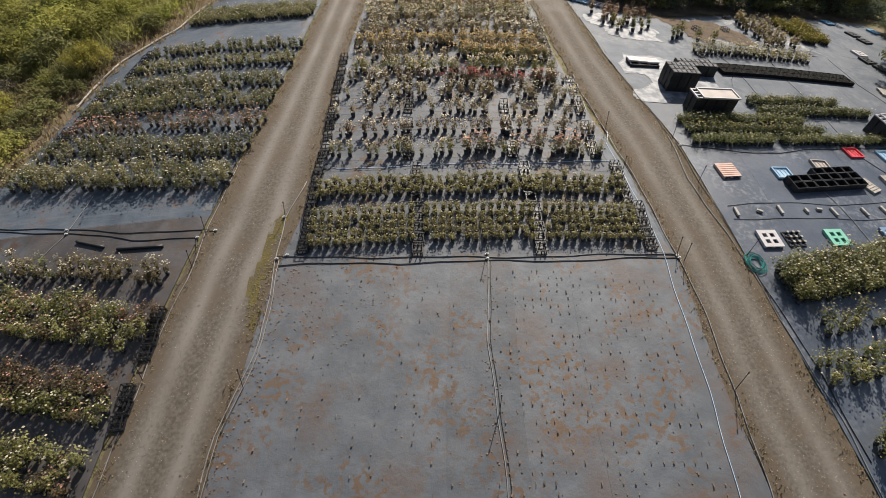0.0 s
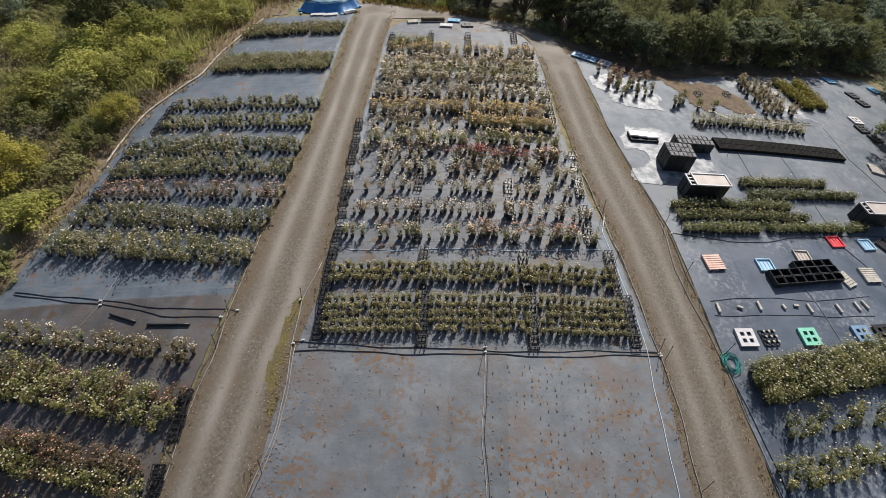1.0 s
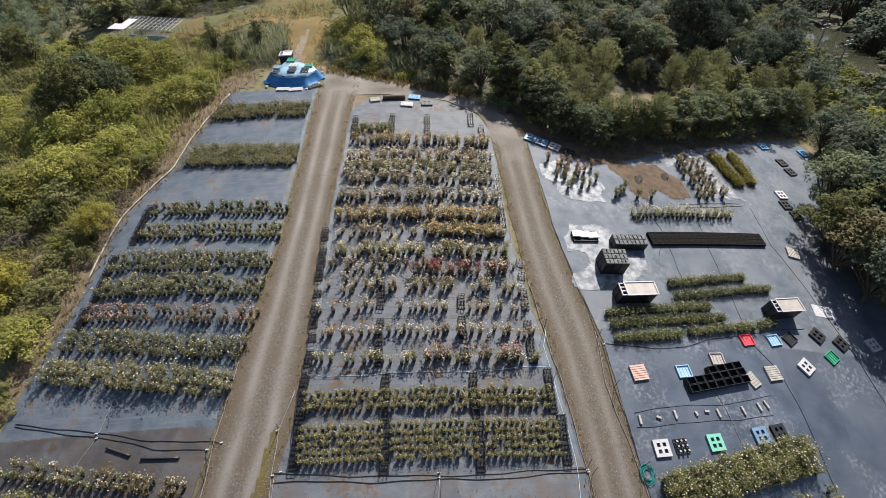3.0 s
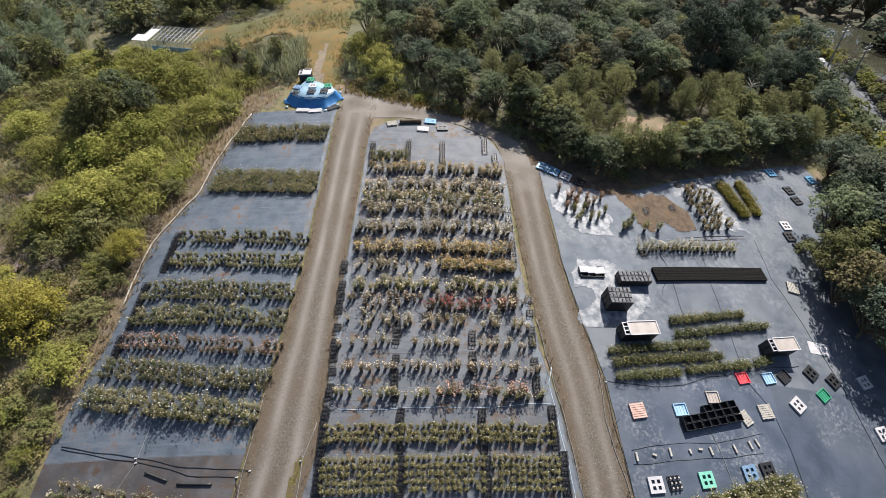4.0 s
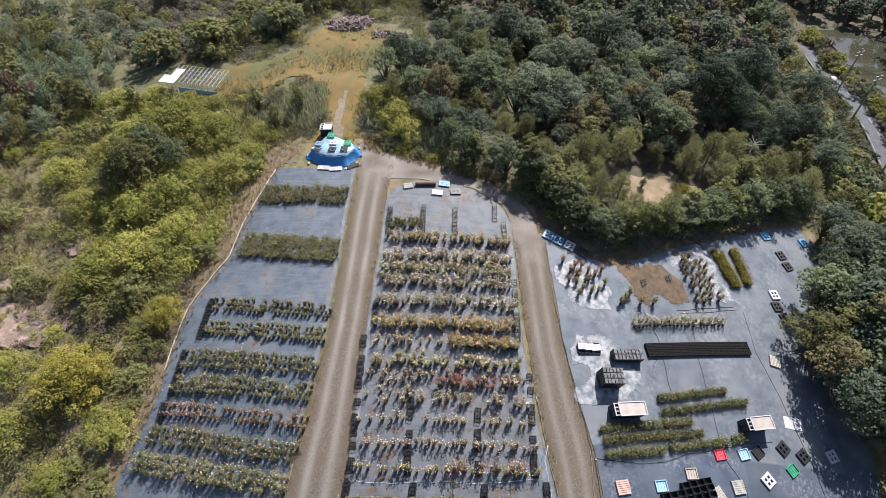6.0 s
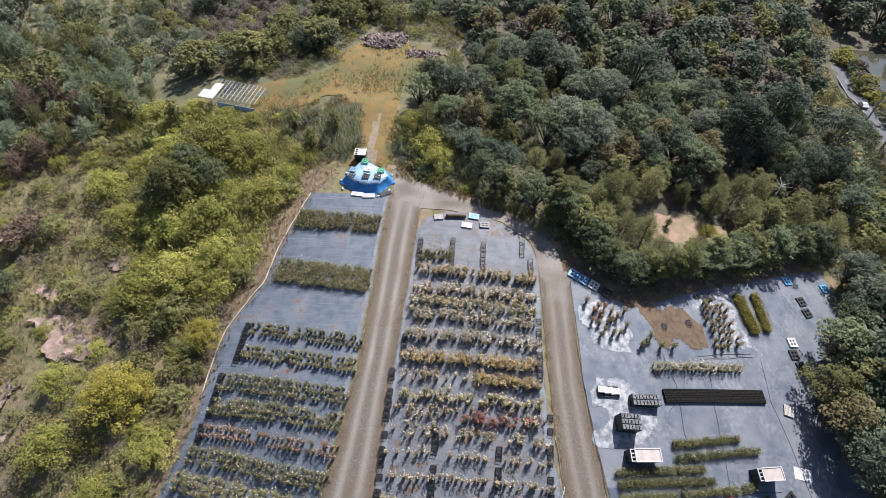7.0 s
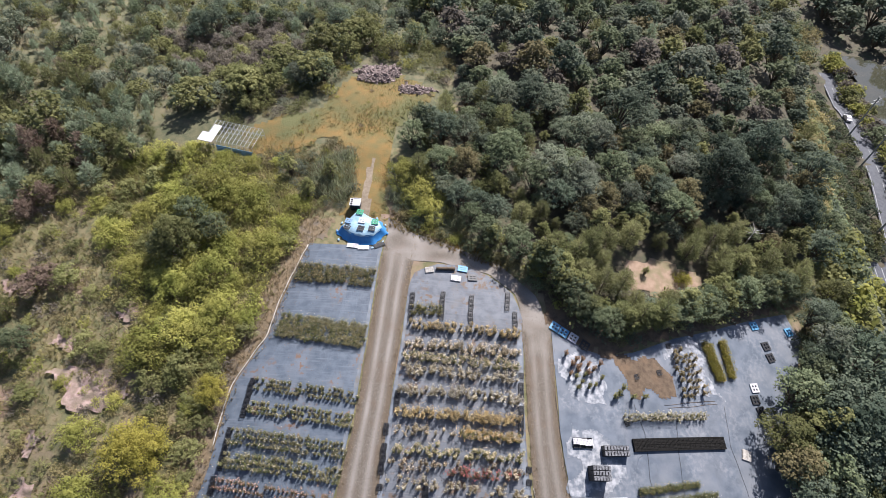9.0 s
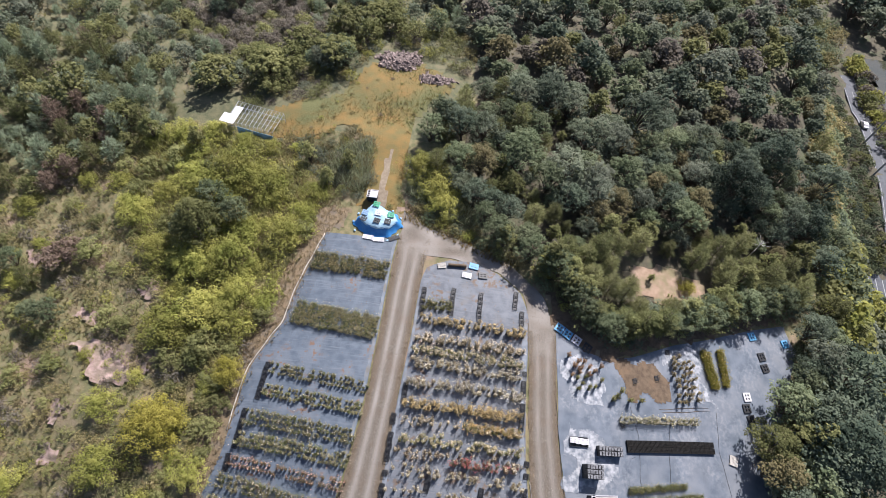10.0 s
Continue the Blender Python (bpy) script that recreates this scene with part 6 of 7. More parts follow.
# wooden stakes in a line
for i, (x, y, a) in enumerate(((13.9, 19.45, 4), (15.2, 19.65, 70), (16.4, 19.9, 8), (17.9, 20.05, 20), (18.7, 20.25, 85), (19.5, 20.2, 14), (21.4, 20.5, 16), (22.7, 20.85, 18), (23.3, 21.05, 24))):
    bm = bmesh.new()
    n = 0.48 if i not in (1, 3, 4) else 0.26
    box(bm, -0.06, -n / 2, 0, 0.06, n / 2, 0.1)
    bmesh.ops.bevel(bm, geom=bm.edges[:], offset=0.015, segments=1, affect="EDGES")
    me = bpy.data.meshes.new("wooden_block")
    bm.to_mesh(me)
    bm.free()
    me.materials.append(M_GREYW)
    tagged(new("wooden_block", me), "short weathered wooden block on the mat", "wood", "line of blocks").matrix_basis = on_ground(x * 0.82, y * 0.82, a, 0.036)


def stack(x, y, turn, nx_, ny_, nz, label, lid=None, w=0.55, d=0.42, h=0.3, upturned=False):
    """Crates piled in a block, each crate a part, perhaps with a pale lid."""
    ob = tagged(empty("crate_stack"), label, "crate stack")
    bm = bmesh.new()
    t = 0.02
    for s in (-1, 1):
        for z in (0.0, h * 0.45, h - 0.05):
            box(bm, -w / 2, s * (d / 2 - t) - t / 2, z, w / 2, s * (d / 2 - t) + t / 2, z + 0.07 if z < h - 0.06 else h)
            box(bm, s * (w / 2 - t) - t / 2, -d / 2 + t, z, s * (w / 2 - t) + t / 2, d / 2 - t, z + 0.07 if z < h - 0.06 else h)
        for k in (-0.45, 0, 0.45):
            box(bm, k * w - 0.02, s * (d / 2 - 0.03) - 0.02, 0, k * w + 0.02, s * (d / 2 - 0.03) + 0.02, h - 0.01)
        box(bm, -w / 2 + t, s * (d / 2 - t) - 0.003, 0.03, w / 2 - t, s * (d / 2 - t) + 0.003, h - 0.06)
        box(bm, s * (w / 2 - t) - 0.003, -d / 2 + t, 0.03, s * (w / 2 - t) + 0.003, d / 2 - t, h - 0.06)
    box(bm, -w / 2 + t, -d / 2 + t, 0.01, w / 2 - t, d / 2 - t, 0.03)
    me = bpy.data.meshes.new("crate")
    bm.to_mesh(me)
    bm.free()
    me.materials.append(M_CRATE)
    # plates over the upturned bases; their pale tone stands for sun glint
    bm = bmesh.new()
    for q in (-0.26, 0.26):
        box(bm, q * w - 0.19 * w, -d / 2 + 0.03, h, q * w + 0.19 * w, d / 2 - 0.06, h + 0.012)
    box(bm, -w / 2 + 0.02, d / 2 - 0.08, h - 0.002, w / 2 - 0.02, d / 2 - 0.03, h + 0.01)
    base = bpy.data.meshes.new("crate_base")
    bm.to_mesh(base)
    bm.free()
    base.materials.append(M_GLINT)
    rnd = random.Random(int(x * 10))
    for k in range(nz):
        for i in range(nx_):
            for j in range(ny_):
                box_ob = child("crate", me, ob, m=Matrix.Translation(((i - (nx_ - 1) / 2) * (w + 0.02) + rnd.uniform(-.012, .012), (j - (ny_ - 1) / 2) * (d + 0.02), k * (h + 0.004))) @ pose(0, 0, 0, 0, 0, rnd.uniform(-2, 2)))
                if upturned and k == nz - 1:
                    child("crate_base", base, box_ob, "crate base with sun glint in its pale colour")
    if lid:
        W, D, z = nx_ * (w + 0.02), ny_ * (d + 0.02), nz * (h + 0.004)
        bm = bmesh.new()
        box(bm, -W / 2 + 0.32, -D / 2 - 0.02, z, W / 2 + 0.04, D / 2 + 0.02, z + 0.05)
        part("lid", bm, lid, ob, "cream board lid")
        bm = bmesh.new()
        for s in (-1, 1):
            box(bm, -W / 2 + 0.3, s * (D / 2 + 0.01) - 0.03, z + 0.05, W / 2 + 0.06, s * (D / 2 + 0.01) + 0.03, z + 0.1)
        for q in (-W / 2 + 0.33, W / 2 + 0.03):
            box(bm, q - 0.03, -D / 2 - 0.02, z + 0.05, q + 0.03, D / 2 + 0.02, z + 0.1)
        box(bm, -W / 2 - 0.02, -D / 2, z, -W / 2 + 0.04, D / 2, z + 0.06)
        for q in (-0.45, -0.15, 0.15, 0.45):
            box(bm, -W / 2 + 0.04, q * D - 0.03, z, -W / 2 + 0.3, q * D + 0.03, z + 0.05)
        part("lid_frame", bm, M_WHITE, ob, "white lid frame")
    ob.matrix_basis = on_ground(x, y, turn, 0.036)
    return ob


stack(12.792, 23.247, 7, 4, 2, 3, "stack of black crates with a cream lid", M_CREAM)
stack(22.55, 23.37, 10, 4, 2, 3, "stack of black crates with a cream lid", M_CREAM, w=0.5)
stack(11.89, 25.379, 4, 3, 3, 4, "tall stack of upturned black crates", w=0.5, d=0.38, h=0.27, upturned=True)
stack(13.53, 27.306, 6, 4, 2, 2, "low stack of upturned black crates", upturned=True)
stack(16.482, 18.327, 13, 7, 2, 1, "row of open black crates on the mat")
stack(17.138, 19.106, 13, 4, 1, 1, "row of open black crates on the mat")
stack(10.742, 27.634, 4, 3, 2, 1, "few black crates beside pale trays", h=0.16)
for i in range(3):
    slat_pallet(M_WHITE, "pale slatted tray among black crates", 0.5, 0.75, 0.1, 6).matrix_basis = on_ground((12.5 + 0.62 * i) * 0.82, 33.75 * 0.82, 94 + 3 * i, 0.2)
slat_pallet(M_GREYW, "bundle of weathered wooden slats", 0.6, 0.9, 0.1, 6).matrix_basis = on_ground(18.819, 18.614, 30, 0.036)
cups = tagged(empty("pot_carrier"), "black carrier with nine pale pots", "pot carrier")
bm = bmesh.new()
lattice(bm, 0.74, 0.74, 0.0, 0.04, 3, 3, 0.035)
part("frame", bm, M_CRATE, cups)
bm = bmesh.new()
bmesh.ops.create_cone(bm, cap_ends=True, segments=8, radius1=0.05, radius2=0.055, depth=0.16)
me = bpy.data.meshes.new("pot")
bm.to_mesh(me)
bm.free()
me.materials.append(M_CRATE)
bm = bmesh.new()
bmesh.ops.create_cone(bm, cap_ends=True, segments=8, radius1=0.06, radius2=0.055, depth=0.02)
cap = bpy.data.meshes.new("lid")
bm.to_mesh(cap)
bm.free()
cap.materials.append(M_GREYW)
for i in range(9):
    cup = child("pot", me, cups, m=Matrix.Translation(((i % 3 - 1) * 0.25, (i // 3 - 1) * 0.25, 0.12)))
    child("lid", cap, cup, "pale lid", Matrix.Translation((0, 0, 0.085)))
cups.matrix_basis = on_ground(13.325, 14.76, 8, 0.036)

# seed trays filled with soil in a long double line
bm = bmesh.new()
lattice(bm, 0.48, 0.5, 0.02, 0.2, 1, 1, 0.02)
for ci_ in range(4):
    for cj_ in range(4):
        cx_, cy_ = -0.18 + 0.12 * ci_, -0.18 + 0.12 * cj_
        box(bm, cx_ - 0.05, cy_ - 0.05, 0.02, cx_ + 0.05, cy_ + 0.05, 0.17 + 0.03 * ((ci_ * 3 + cj_ * 5) % 4) / 4)
me = bpy.data.meshes.new("seed_tray")
bm.to_mesh(me)
bm.free()
me.materials.append(material("dark_peat", ((0.008, 0.008, 0.007), (0.018, 0.016, 0.014)), 0.95, 9.0, 0.5, 60.0, spec=0.2))
for i in range(18):
    for j in range(2):
        f = (i + 0.5) / 18
        x, y = (18.7 + 10.8 * f) * 0.82 - 0.08 * j, (33.85 + 1.72 * f) * 0.82 + 0.52 * j
        tagged(new("seed_tray", me), "black seed tray in a long line", "tray", "line of seed trays").matrix_basis = on_ground(x, y, 9.3, 0.036)

# ---- plants in the yard ----
def yard_row(a, b, depth, lines, gap, kinds, leafm, bloom, seed, label, **kw):
    return deep_row(((a[0] * 0.82, a[1] * 0.82), (b[0] * 0.82, b[1] * 0.82)), depth * 0.82, lines, gap, kinds, leafm, bloom, seed, label, **kw)


LOW = "dense low hedge of potted shrubs in trays"
yard_row((13.4, 24.5), (18.8, 25.25), 0.52, 2, 0.23, ["low"], M_HEDGE, M_FL_W, 201, LOW, size=0.92)
yard_row((19.1, 25.4), (24.9, 26.6), 0.52, 2, 0.23, ["low"], M_HEDGE, M_FL_W, 202, LOW, size=0.92)
yard_row((25.2, 26.7), (27.0, 27.2), 0.52, 2, 0.23, ["low"], M_HEDGE, M_FL_W, 203, LOW, size=0.92)
yard_row((13.4, 25.5), (22.8, 27.0), 0.52, 2, 0.23, ["low"], M_HEDGE, M_FL_Y, 204, LOW, size=0.92)
yard_row((13.2, 26.4), (22.0, 27.9), 0.52, 2, 0.23, ["low"], M_HEDGE, M_FL_W, 205, LOW, size=0.92)
yard_row((19, 28.3), (27.9, 30.3), 0.52, 2, 0.23, ["low"], M_HEDGE, M_FL_W, 206, LOW, size=0.92)
yard_row((18.9, 29.5), (25.8, 31), 0.52, 2, 0.23, ["low"], M_HEDGE, M_FL_Y, 207, LOW, size=0.92)
yard_row((17.8, 36.3), (28, 37.9), 0.8, 2, 0.34, ["bare"], M_YOUNG, M_FL_W, 208, "line of yellowish seedlings in small pots")
yard_row((29.8, 42.5), (28.6, 46.8), -1.2, 5, 0.26, ["low"], LEAF["yellow"], M_FL_Y, 209, "bright yellow-green hedge of potted shrubs")
yard_row((31.5, 43.1), (30.9, 47.6), -0.9, 4, 0.26, ["low"], LEAF["yellow"], M_FL_Y, 210, "bright yellow-green hedge of potted shrubs")
yard_row((14.6, 14.1), (25.7, 17.1), 2.0, 6, 0.34, ["plain", "full"], M_BUSH, M_FL_W, 211, "thick block of bushy potted roses", other=(M_HEDGE, M_FL_C))
yard_row((15.2, 12.6), (26.5, 15.4), 0.9, 2, 0.5, ["plain", "full", "plain"], M_BUSH, M_FL_W, 212, "loose row of tall potted roses", keep=0.7, other=(M_HEDGE, M_FL_C))
yard_row((14.2, 10.4), (26.5, 13.4), 1.2, 3, 0.5, ["plain", "full", "plain"], M_BUSH, M_FL_W, 213, "loose row of tall potted roses", keep=0.7, other=(M_HEDGE, M_FL_C))
yard_row((15, 8), (26.5, 10.6), 1.2, 3, 0.5, ["plain", "full", "plain"], M_BUSH, M_FL_W, 214, "loose row of tall potted roses", keep=0.7, other=(M_HEDGE, M_FL_C))


def potted_shrub(seed, mat, label):
    v, q, i = plant_arrays(seed, 0.72, 0.26, 110, 0, 0.075)
    ob = tagged(empty("potted_shrub"), label, "potted plant")
    for k, (nm, m) in enumerate((("pot", M_POT), ("foliage", mat))):
        pick = q[i == k]
        used, back = np.unique(pick, return_inverse=True)
        child(nm, fast_mesh(nm, v[used], back.reshape(-1, 4), [m], np.zeros(len(pick))), ob)
    return ob


TALL = [(potted_shrub(70, M_ROSE2, "tall grey-green shrub in a black pot"), [(25.4 + 0.78 * (i % 4) - 0.12 * (i // 4) + 0.15 * (i // 4 % 2), 40.2 + 0.2 * (i % 4) + 0.72 * (i // 4)) for i in range(30)]),
        (potted_shrub(71, leafy("rusty_shrub_leaf", (0.21, 0.115, 0.07), (0.3, 0.2, 0.11), trans=0.5), "reddish shrub in a black pot"), [(11.6, 42.6), (12.3, 41.8), (12.8, 41.2), (13.6, 42.2), (12.2, 40.6), (14.6, 41.4), (15.4, 42), (12.6, 42.3), (13.2, 41.6), (14.2, 41.9), (13, 40.9), (14, 40.9)]),
        (potted_shrub(72, M_ROSE, "green shrub in a black pot"), [(12.9, 39.3), (13.4, 39.9), (14.1, 39.3), (14.8, 39.8), (12.7, 40.2), (13.8, 40.6), (15.6, 40.4), (16.8, 38.8), (17.4, 39.2), (19.1, 38.9), (20.3, 39.3), (18.2, 39.9)])]
rs = random.Random(31)
for proto, spots in TALL:
    for i, (x, y) in enumerate(spots):
        m = upright((x + rs.uniform(-.2, .2)) * 0.82, (y + rs.uniform(-.2, .2)) * 0.82, rs.uniform(0, 360), rs.uniform(0.8, 1.15), 0.036)
        if i == 0:
            proto.matrix_basis = m
        else:
            copy_thing(proto, m @ Matrix.Scale(1 / proto.scale[0], 4))

# ---- the covered heap at the head of the west track ----
def heap(x, y):
    ob = tagged(empty("covered_heap"), "heap under a blue tarpaulin and pale film", "covered heap")
    foot = [(-2.55, -0.45), (-1.15, -1.35), (0.1, -1.55), (1.5, -1.35), (2.55, 0.35), (1.75, 1.5), (0.5, 1.9), (-0.7, 2.3), (-1.3, 2.0), (-2.0, 0.9)]
    brow = [(-1.9, 0.05), (-0.95, -0.62), (0.1, -0.78), (1.25, -0.6), (2.0, 0.35), (1.4, 1.15), (0.4, 1.5), (-0.45, 2.0), (-0.95, 1.8), (-1.5, 0.85)]
    n = 54

    def ring(a, b, k, z, seed):
        pa, pb = along(a + a[:1], n)[:n], along(b + b[:1], n)[:n]
        out = []
        for i in range(n):
            p = pa[i] * (1 - k) + pb[i] * k
            f = 1 + 0.035 * math.sin(i * 1.9 + seed) * (1 - k)
            out.append((p[0] * f, p[1] * f, z + 0.03 * math.sin(i * 0.8 + seed)))
        return out

    def skin(rings, cap):
        verts = [v for r in rings for v in r]
        faces = [(k * n + i, k * n + (i + 1) % n, (k + 1) * n + (i + 1) % n, (k + 1) * n + i) for k in range(len(rings) - 1) for i in range(n)]
        if cap:
            faces.append(tuple(range((len(rings) - 1) * n, len(rings) * n)))
        return verts, faces
    v, f = skin([ring(foot, brow, 0, 0.0, 0), ring(foot, brow, 0.3, 0.12, 1), ring(foot, brow, 0.75, 0.5, 2), ring(foot, brow, 0.97, 0.72, 3)], False)
    child("tarpaulin", mesh_of("tarpaulin", v, f, [M_TARP], smooth=True), ob, "crumpled blue tarpaulin")
    inner = [(p[0] * 0.45, p[1] * 0.45) for p in brow]
    v, f = skin([ring(foot, brow, 0.84, 0.6, 3), ring(foot, brow, 1.0, 0.76, 4), ring(brow, inner, 1.0, 0.84, 5)], True)
    child("plastic_film", mesh_of("plastic_film", v, f, [M_FILM], smooth=True), ob, "pale blue plastic film")
    ob.matrix_basis = on_ground(x, y, -4, 0.02)
    return ob


HX, HY = -10.578, 45.838
heap(HX, HY)
for mat, label, dx, dy, z, turn in ((M_GREEND, "green plastic tray on the heap", -0.42, 1.75, 0.9, -10), (M_STEELB, "dull blue plastic tray on the heap", -1.4, 0.65, 0.84, -12), (M_GREEND, "green plastic tray on the heap", 1.25, 0.65, 0.88, 4),
                                    (M_CRATE, "black plastic tray on the heap", -1.42, 0.0, 0.74, -20), (M_CRATE, "black plastic tray on the heap", -0.05, -0.2, 0.88, -12), (M_CRATE, "black plastic tray on the heap", 1.05, -0.15, 0.88, -2), (M_WHITE, "white plastic tray on the heap", -0.05, 0.7, 0.9, -6)):
    pallet(mat, label, 0.66, 0.58, 0.1).matrix_basis = on_ground(HX + dx, HY + dy, turn, z)
for dx, dy, mat, turn in ((-0.7, -1.65, M_WHITE, -4), (0.4, -1.8, M_WHITE, 4), (1.9, -1.4, M_CRATE, 30)):
    slat_pallet(mat, "slatted pallet at the foot of the heap", 1.1, 0.5, 0.1, 4).matrix_basis = on_ground(HX + dx, HY + dy, turn, 0.036)
for i in range(12):
    a = 2 * math.pi * i / 12
    bm = bmesh.new()
    bmesh.ops.create_icosphere(bm, subdivisions=1, radius=0.12)
    for v in bm.verts:
        v.co = Vector((v.co.x * 1.4, v.co.y, v.co.z * 0.7)) * (1 + 0.3 * noise.noise(v.co * 5 + Vector((i, 0, 0))))
    me = bpy.data.meshes.new("sandbag")
    bm.to_mesh(me)
    bm.free()
    me.materials.append(M_FILM if i % 3 else M_TARP)
    if math.sin(a) > -0.55 or math.cos(a) > 0.5:
        tagged(new("weight_bag", me), "small plastic bag weighing down the tarpaulin", "bag", "bags round the heap").matrix_basis = on_ground(HX + 2.55 * math.cos(a), HY + 2.05 * math.sin(a), math.degrees(a) + 90, 0.08)
stack(-11.644, 48.872, 0, 2, 2, 3, "stack of crates with a white lid", M_WHITE, w=0.5)

# ---- open steel frame with a part roof, at the meadow's edge ----
def frame_house(x, y, turn):
    ob = tagged(empty("greenhouse_frame"), "bare steel greenhouse frame with a white roof sheet", "greenhouse")
    L, W, H = 5.6, 3.0, 1.5

    def bar(name, a, b, t=0.02):
        bm = bmesh.new()
        d = Vector(b) - Vector(a)
        bmesh.ops.create_cone(bm, cap_ends=True, segments=6, radius1=t, radius2=t, depth=d.length)
        q = Vector((0, 0, 1)).rotation_difference(d)
        bmesh.ops.transform(bm, matrix=Matrix.Translation((Vector(a) + Vector(b)) / 2) @ q.to_matrix().to_4x4(), verts=bm.verts[:])
        part(name, bm, M_STEEL, ob)
    for i in range(13):
        xx = -L / 2 + L * i / 12
        for s in (-1, 1):
            bar("post", (xx, s * W / 2, -0.6), (xx, s * W / 2, H))
        bar("rafter", (xx, -W / 2, H), (xx, W / 2, H + 0.25))
    for k in range(5):
        yy = -W / 2 + W * k / 4
        bar("rail", (-L / 2, yy, H + 0.0625 * k), (L / 2, yy, H + 0.0625 * k), 0.014)
    for s in (-1, 1):
        bar("side_rail", (-L / 2, s * W / 2, H * 0.55), (L / 2, s * W / 2, H * 0.55))
    bm = bmesh.new()
    box(bm, -L / 2 - 0.7, -W / 2 - 0.2, H + 0.12, -L / 2 + 1.0, -W / 2 + 1.1, H + 0.15, pose(0, 0, 0, 4.8, 0, 0))
    box(bm, -L / 2 + 0.1, -W / 2 + 1.1, H + 0.12, -L / 2 + 1.0, W / 2 - 0.6, H + 0.15, pose(0, 0, 0, 4.8, 0, 0))
    part("roof_sheet", bm, M_WHITE, ob, "white roof sheet")
    for a, b in ((-L / 2 + 1.2, -L / 2 + 3.0), (-L / 2 + 3.1, L / 2 - 0.05)):
        bm = bmesh.new()
        box(bm, a, -W / 2 - 0.07, -0.4, b, -W / 2 - 0.05, 0.95)
        part("side_sheet", bm, M_BLUE, ob, "pale blue side sheet")
    ob.matrix_basis = upright(x, y, turn)
    return ob


frame_house(-26.7, 57.5, -10)

# ---- rubble heaps by the meadow ----
def rubble(x, y, rx, ry, h, seed, count):
    rnd = np.random.RandomState(seed)
    verts, faces = [], []
    for _ in range(count):
        a, r = rnd.uniform(0, 6.28), math.sqrt(rnd.rand())
        edge = 0.8 + 0.45 * noise.noise(Vector((2 * math.cos(a), 2 * math.sin(a), seed)))
        px_, py_ = x + rx * r * edge * math.cos(a), y + ry * r * edge * math.sin(a)
        s = rnd.uniform(0.04, 0.15)
        z = ground(px_, py_) + h * (1 - r * r) * (0.8 + 0.5 * noise.noise(Vector((px_, py_, 0)))) + 0.05
        R = np.array(Euler((*rnd.normal(0, 0.35, 2), rnd.uniform(0, 6.28))).to_matrix())
        c = np.array([(i, j, k) for i in (-1, 1) for j in (-1, 1) for k in (-1, 1)]) * s * np.array([rnd.uniform(0.8, 4.0), rnd.uniform(0.5, 1.1), rnd.uniform(0.25, 0.8)]) * rnd.uniform(0.75, 1.1, (8, 3))
        o = len(verts)
        verts += [tuple(p + np.array([px_, py_, z])) for p in c @ R.T]
        faces += [tuple(o + q for q in f) for f in ((0, 1, 3, 2), (4, 6, 7, 5), (0, 4, 5, 1), (2, 3, 7, 6), (0, 2, 6, 4), (1, 5, 7, 3))]
    me = mesh_of("rubble_heap", verts, faces, [material("rubble_stone", ((0.115, 0.085, 0.075), (0.2, 0.155, 0.135)), 0.9, 2.0, per_island=0.55)])
    return tagged(new("rubble_heap", me), "heap of brown rubble and old boards in grass", "rubble", kind="stuff")


rubble(-12.3, 70.8, 3.4, 2.2, 0.4, 1, 1100)
rubble(-7.2, 67.9, 2.6, 1.0, 0.3, 2, 550)

# ---- poles and a car on the road below ----
def pole(x, y, h):
    ob = tagged(empty("utility_pole"), "tall grey utility pole beside the road", "utility pole")
    bm = bmesh.new()
    bmesh.ops.create_cone(bm, cap_ends=True, segments=8, radius1=0.17, radius2=0.1, depth=h, matrix=Matrix.Translation((0, 0, h / 2)))
    part("shaft", bm, M_PIPE, ob)
    for k in (0.6, 1.2):
        bm = bmesh.new()
        box(bm, -0.9, -0.05, h - k, 0.9, 0.05, h - k + 0.1)
        part("cross_arm", bm, M_PIPE, ob)
    ob.matrix_basis = upright(x, y, 25)
    return ob


for x, y in [(62.484, 68.142), (65.682, 82.574), (67.404, 91.184)]:
    pole(x, y, 8.5)


def car(x, y, turn):
    ob = tagged(empty("car"), "white car on the road, shrunk to fit the view", "car")
    prof = [(-2, 0.35), (-2, 0.85), (-1.55, 0.95), (-1.0, 1.42), (0.6, 1.45), (1.1, 1.0), (1.95, 0.85), (2.0, 0.35)]
    bm = bmesh.new()
    sides = []
    for s in (-0.8, 0.8):
        sides.append([bm.verts.new((a, s * (0.86 if b > 1.1 else 1), b)) for a, b in prof])
    for i in range(len(prof)):
        j = (i + 1) % len(prof)
        bm.faces.new((sides[0][i], sides[0][j], sides[1][j], sides[1][i]))
    bm.faces.new(sides[0][::-1])
    bm.faces.new(sides[1])
    bmesh.ops.recalc_face_normals(bm, faces=bm.faces[:])
    part("body", bm, M_WHITE, ob)
    bm = bmesh.new()
    box(bm, -0.95, -0.71, 1.02, 0.72, 0.71, 1.36)
    part("window", bm, M_HOSE, ob, "dark side windows")
    for sx in (-1.25, 1.25):
        for sy in (-0.76, 0.76):
            bm = bmesh.new()
            bmesh.ops.create_cone(bm, cap_ends=True, segments=14, radius1=0.31, radius2=0.31, depth=0.2, matrix=Matrix.Translation((sx, sy, 0.31)) @ pose(0, 0, 0, 90))
            part("wheel", bm, M_HOSE, ob)
    # shrunk below true size to fit the camera's view
    ob.matrix_basis = on_ground(x, y, turn, 0.16) @ Matrix.Scale(0.58, 4)
    return ob


car(69.9, 97.0, 80)

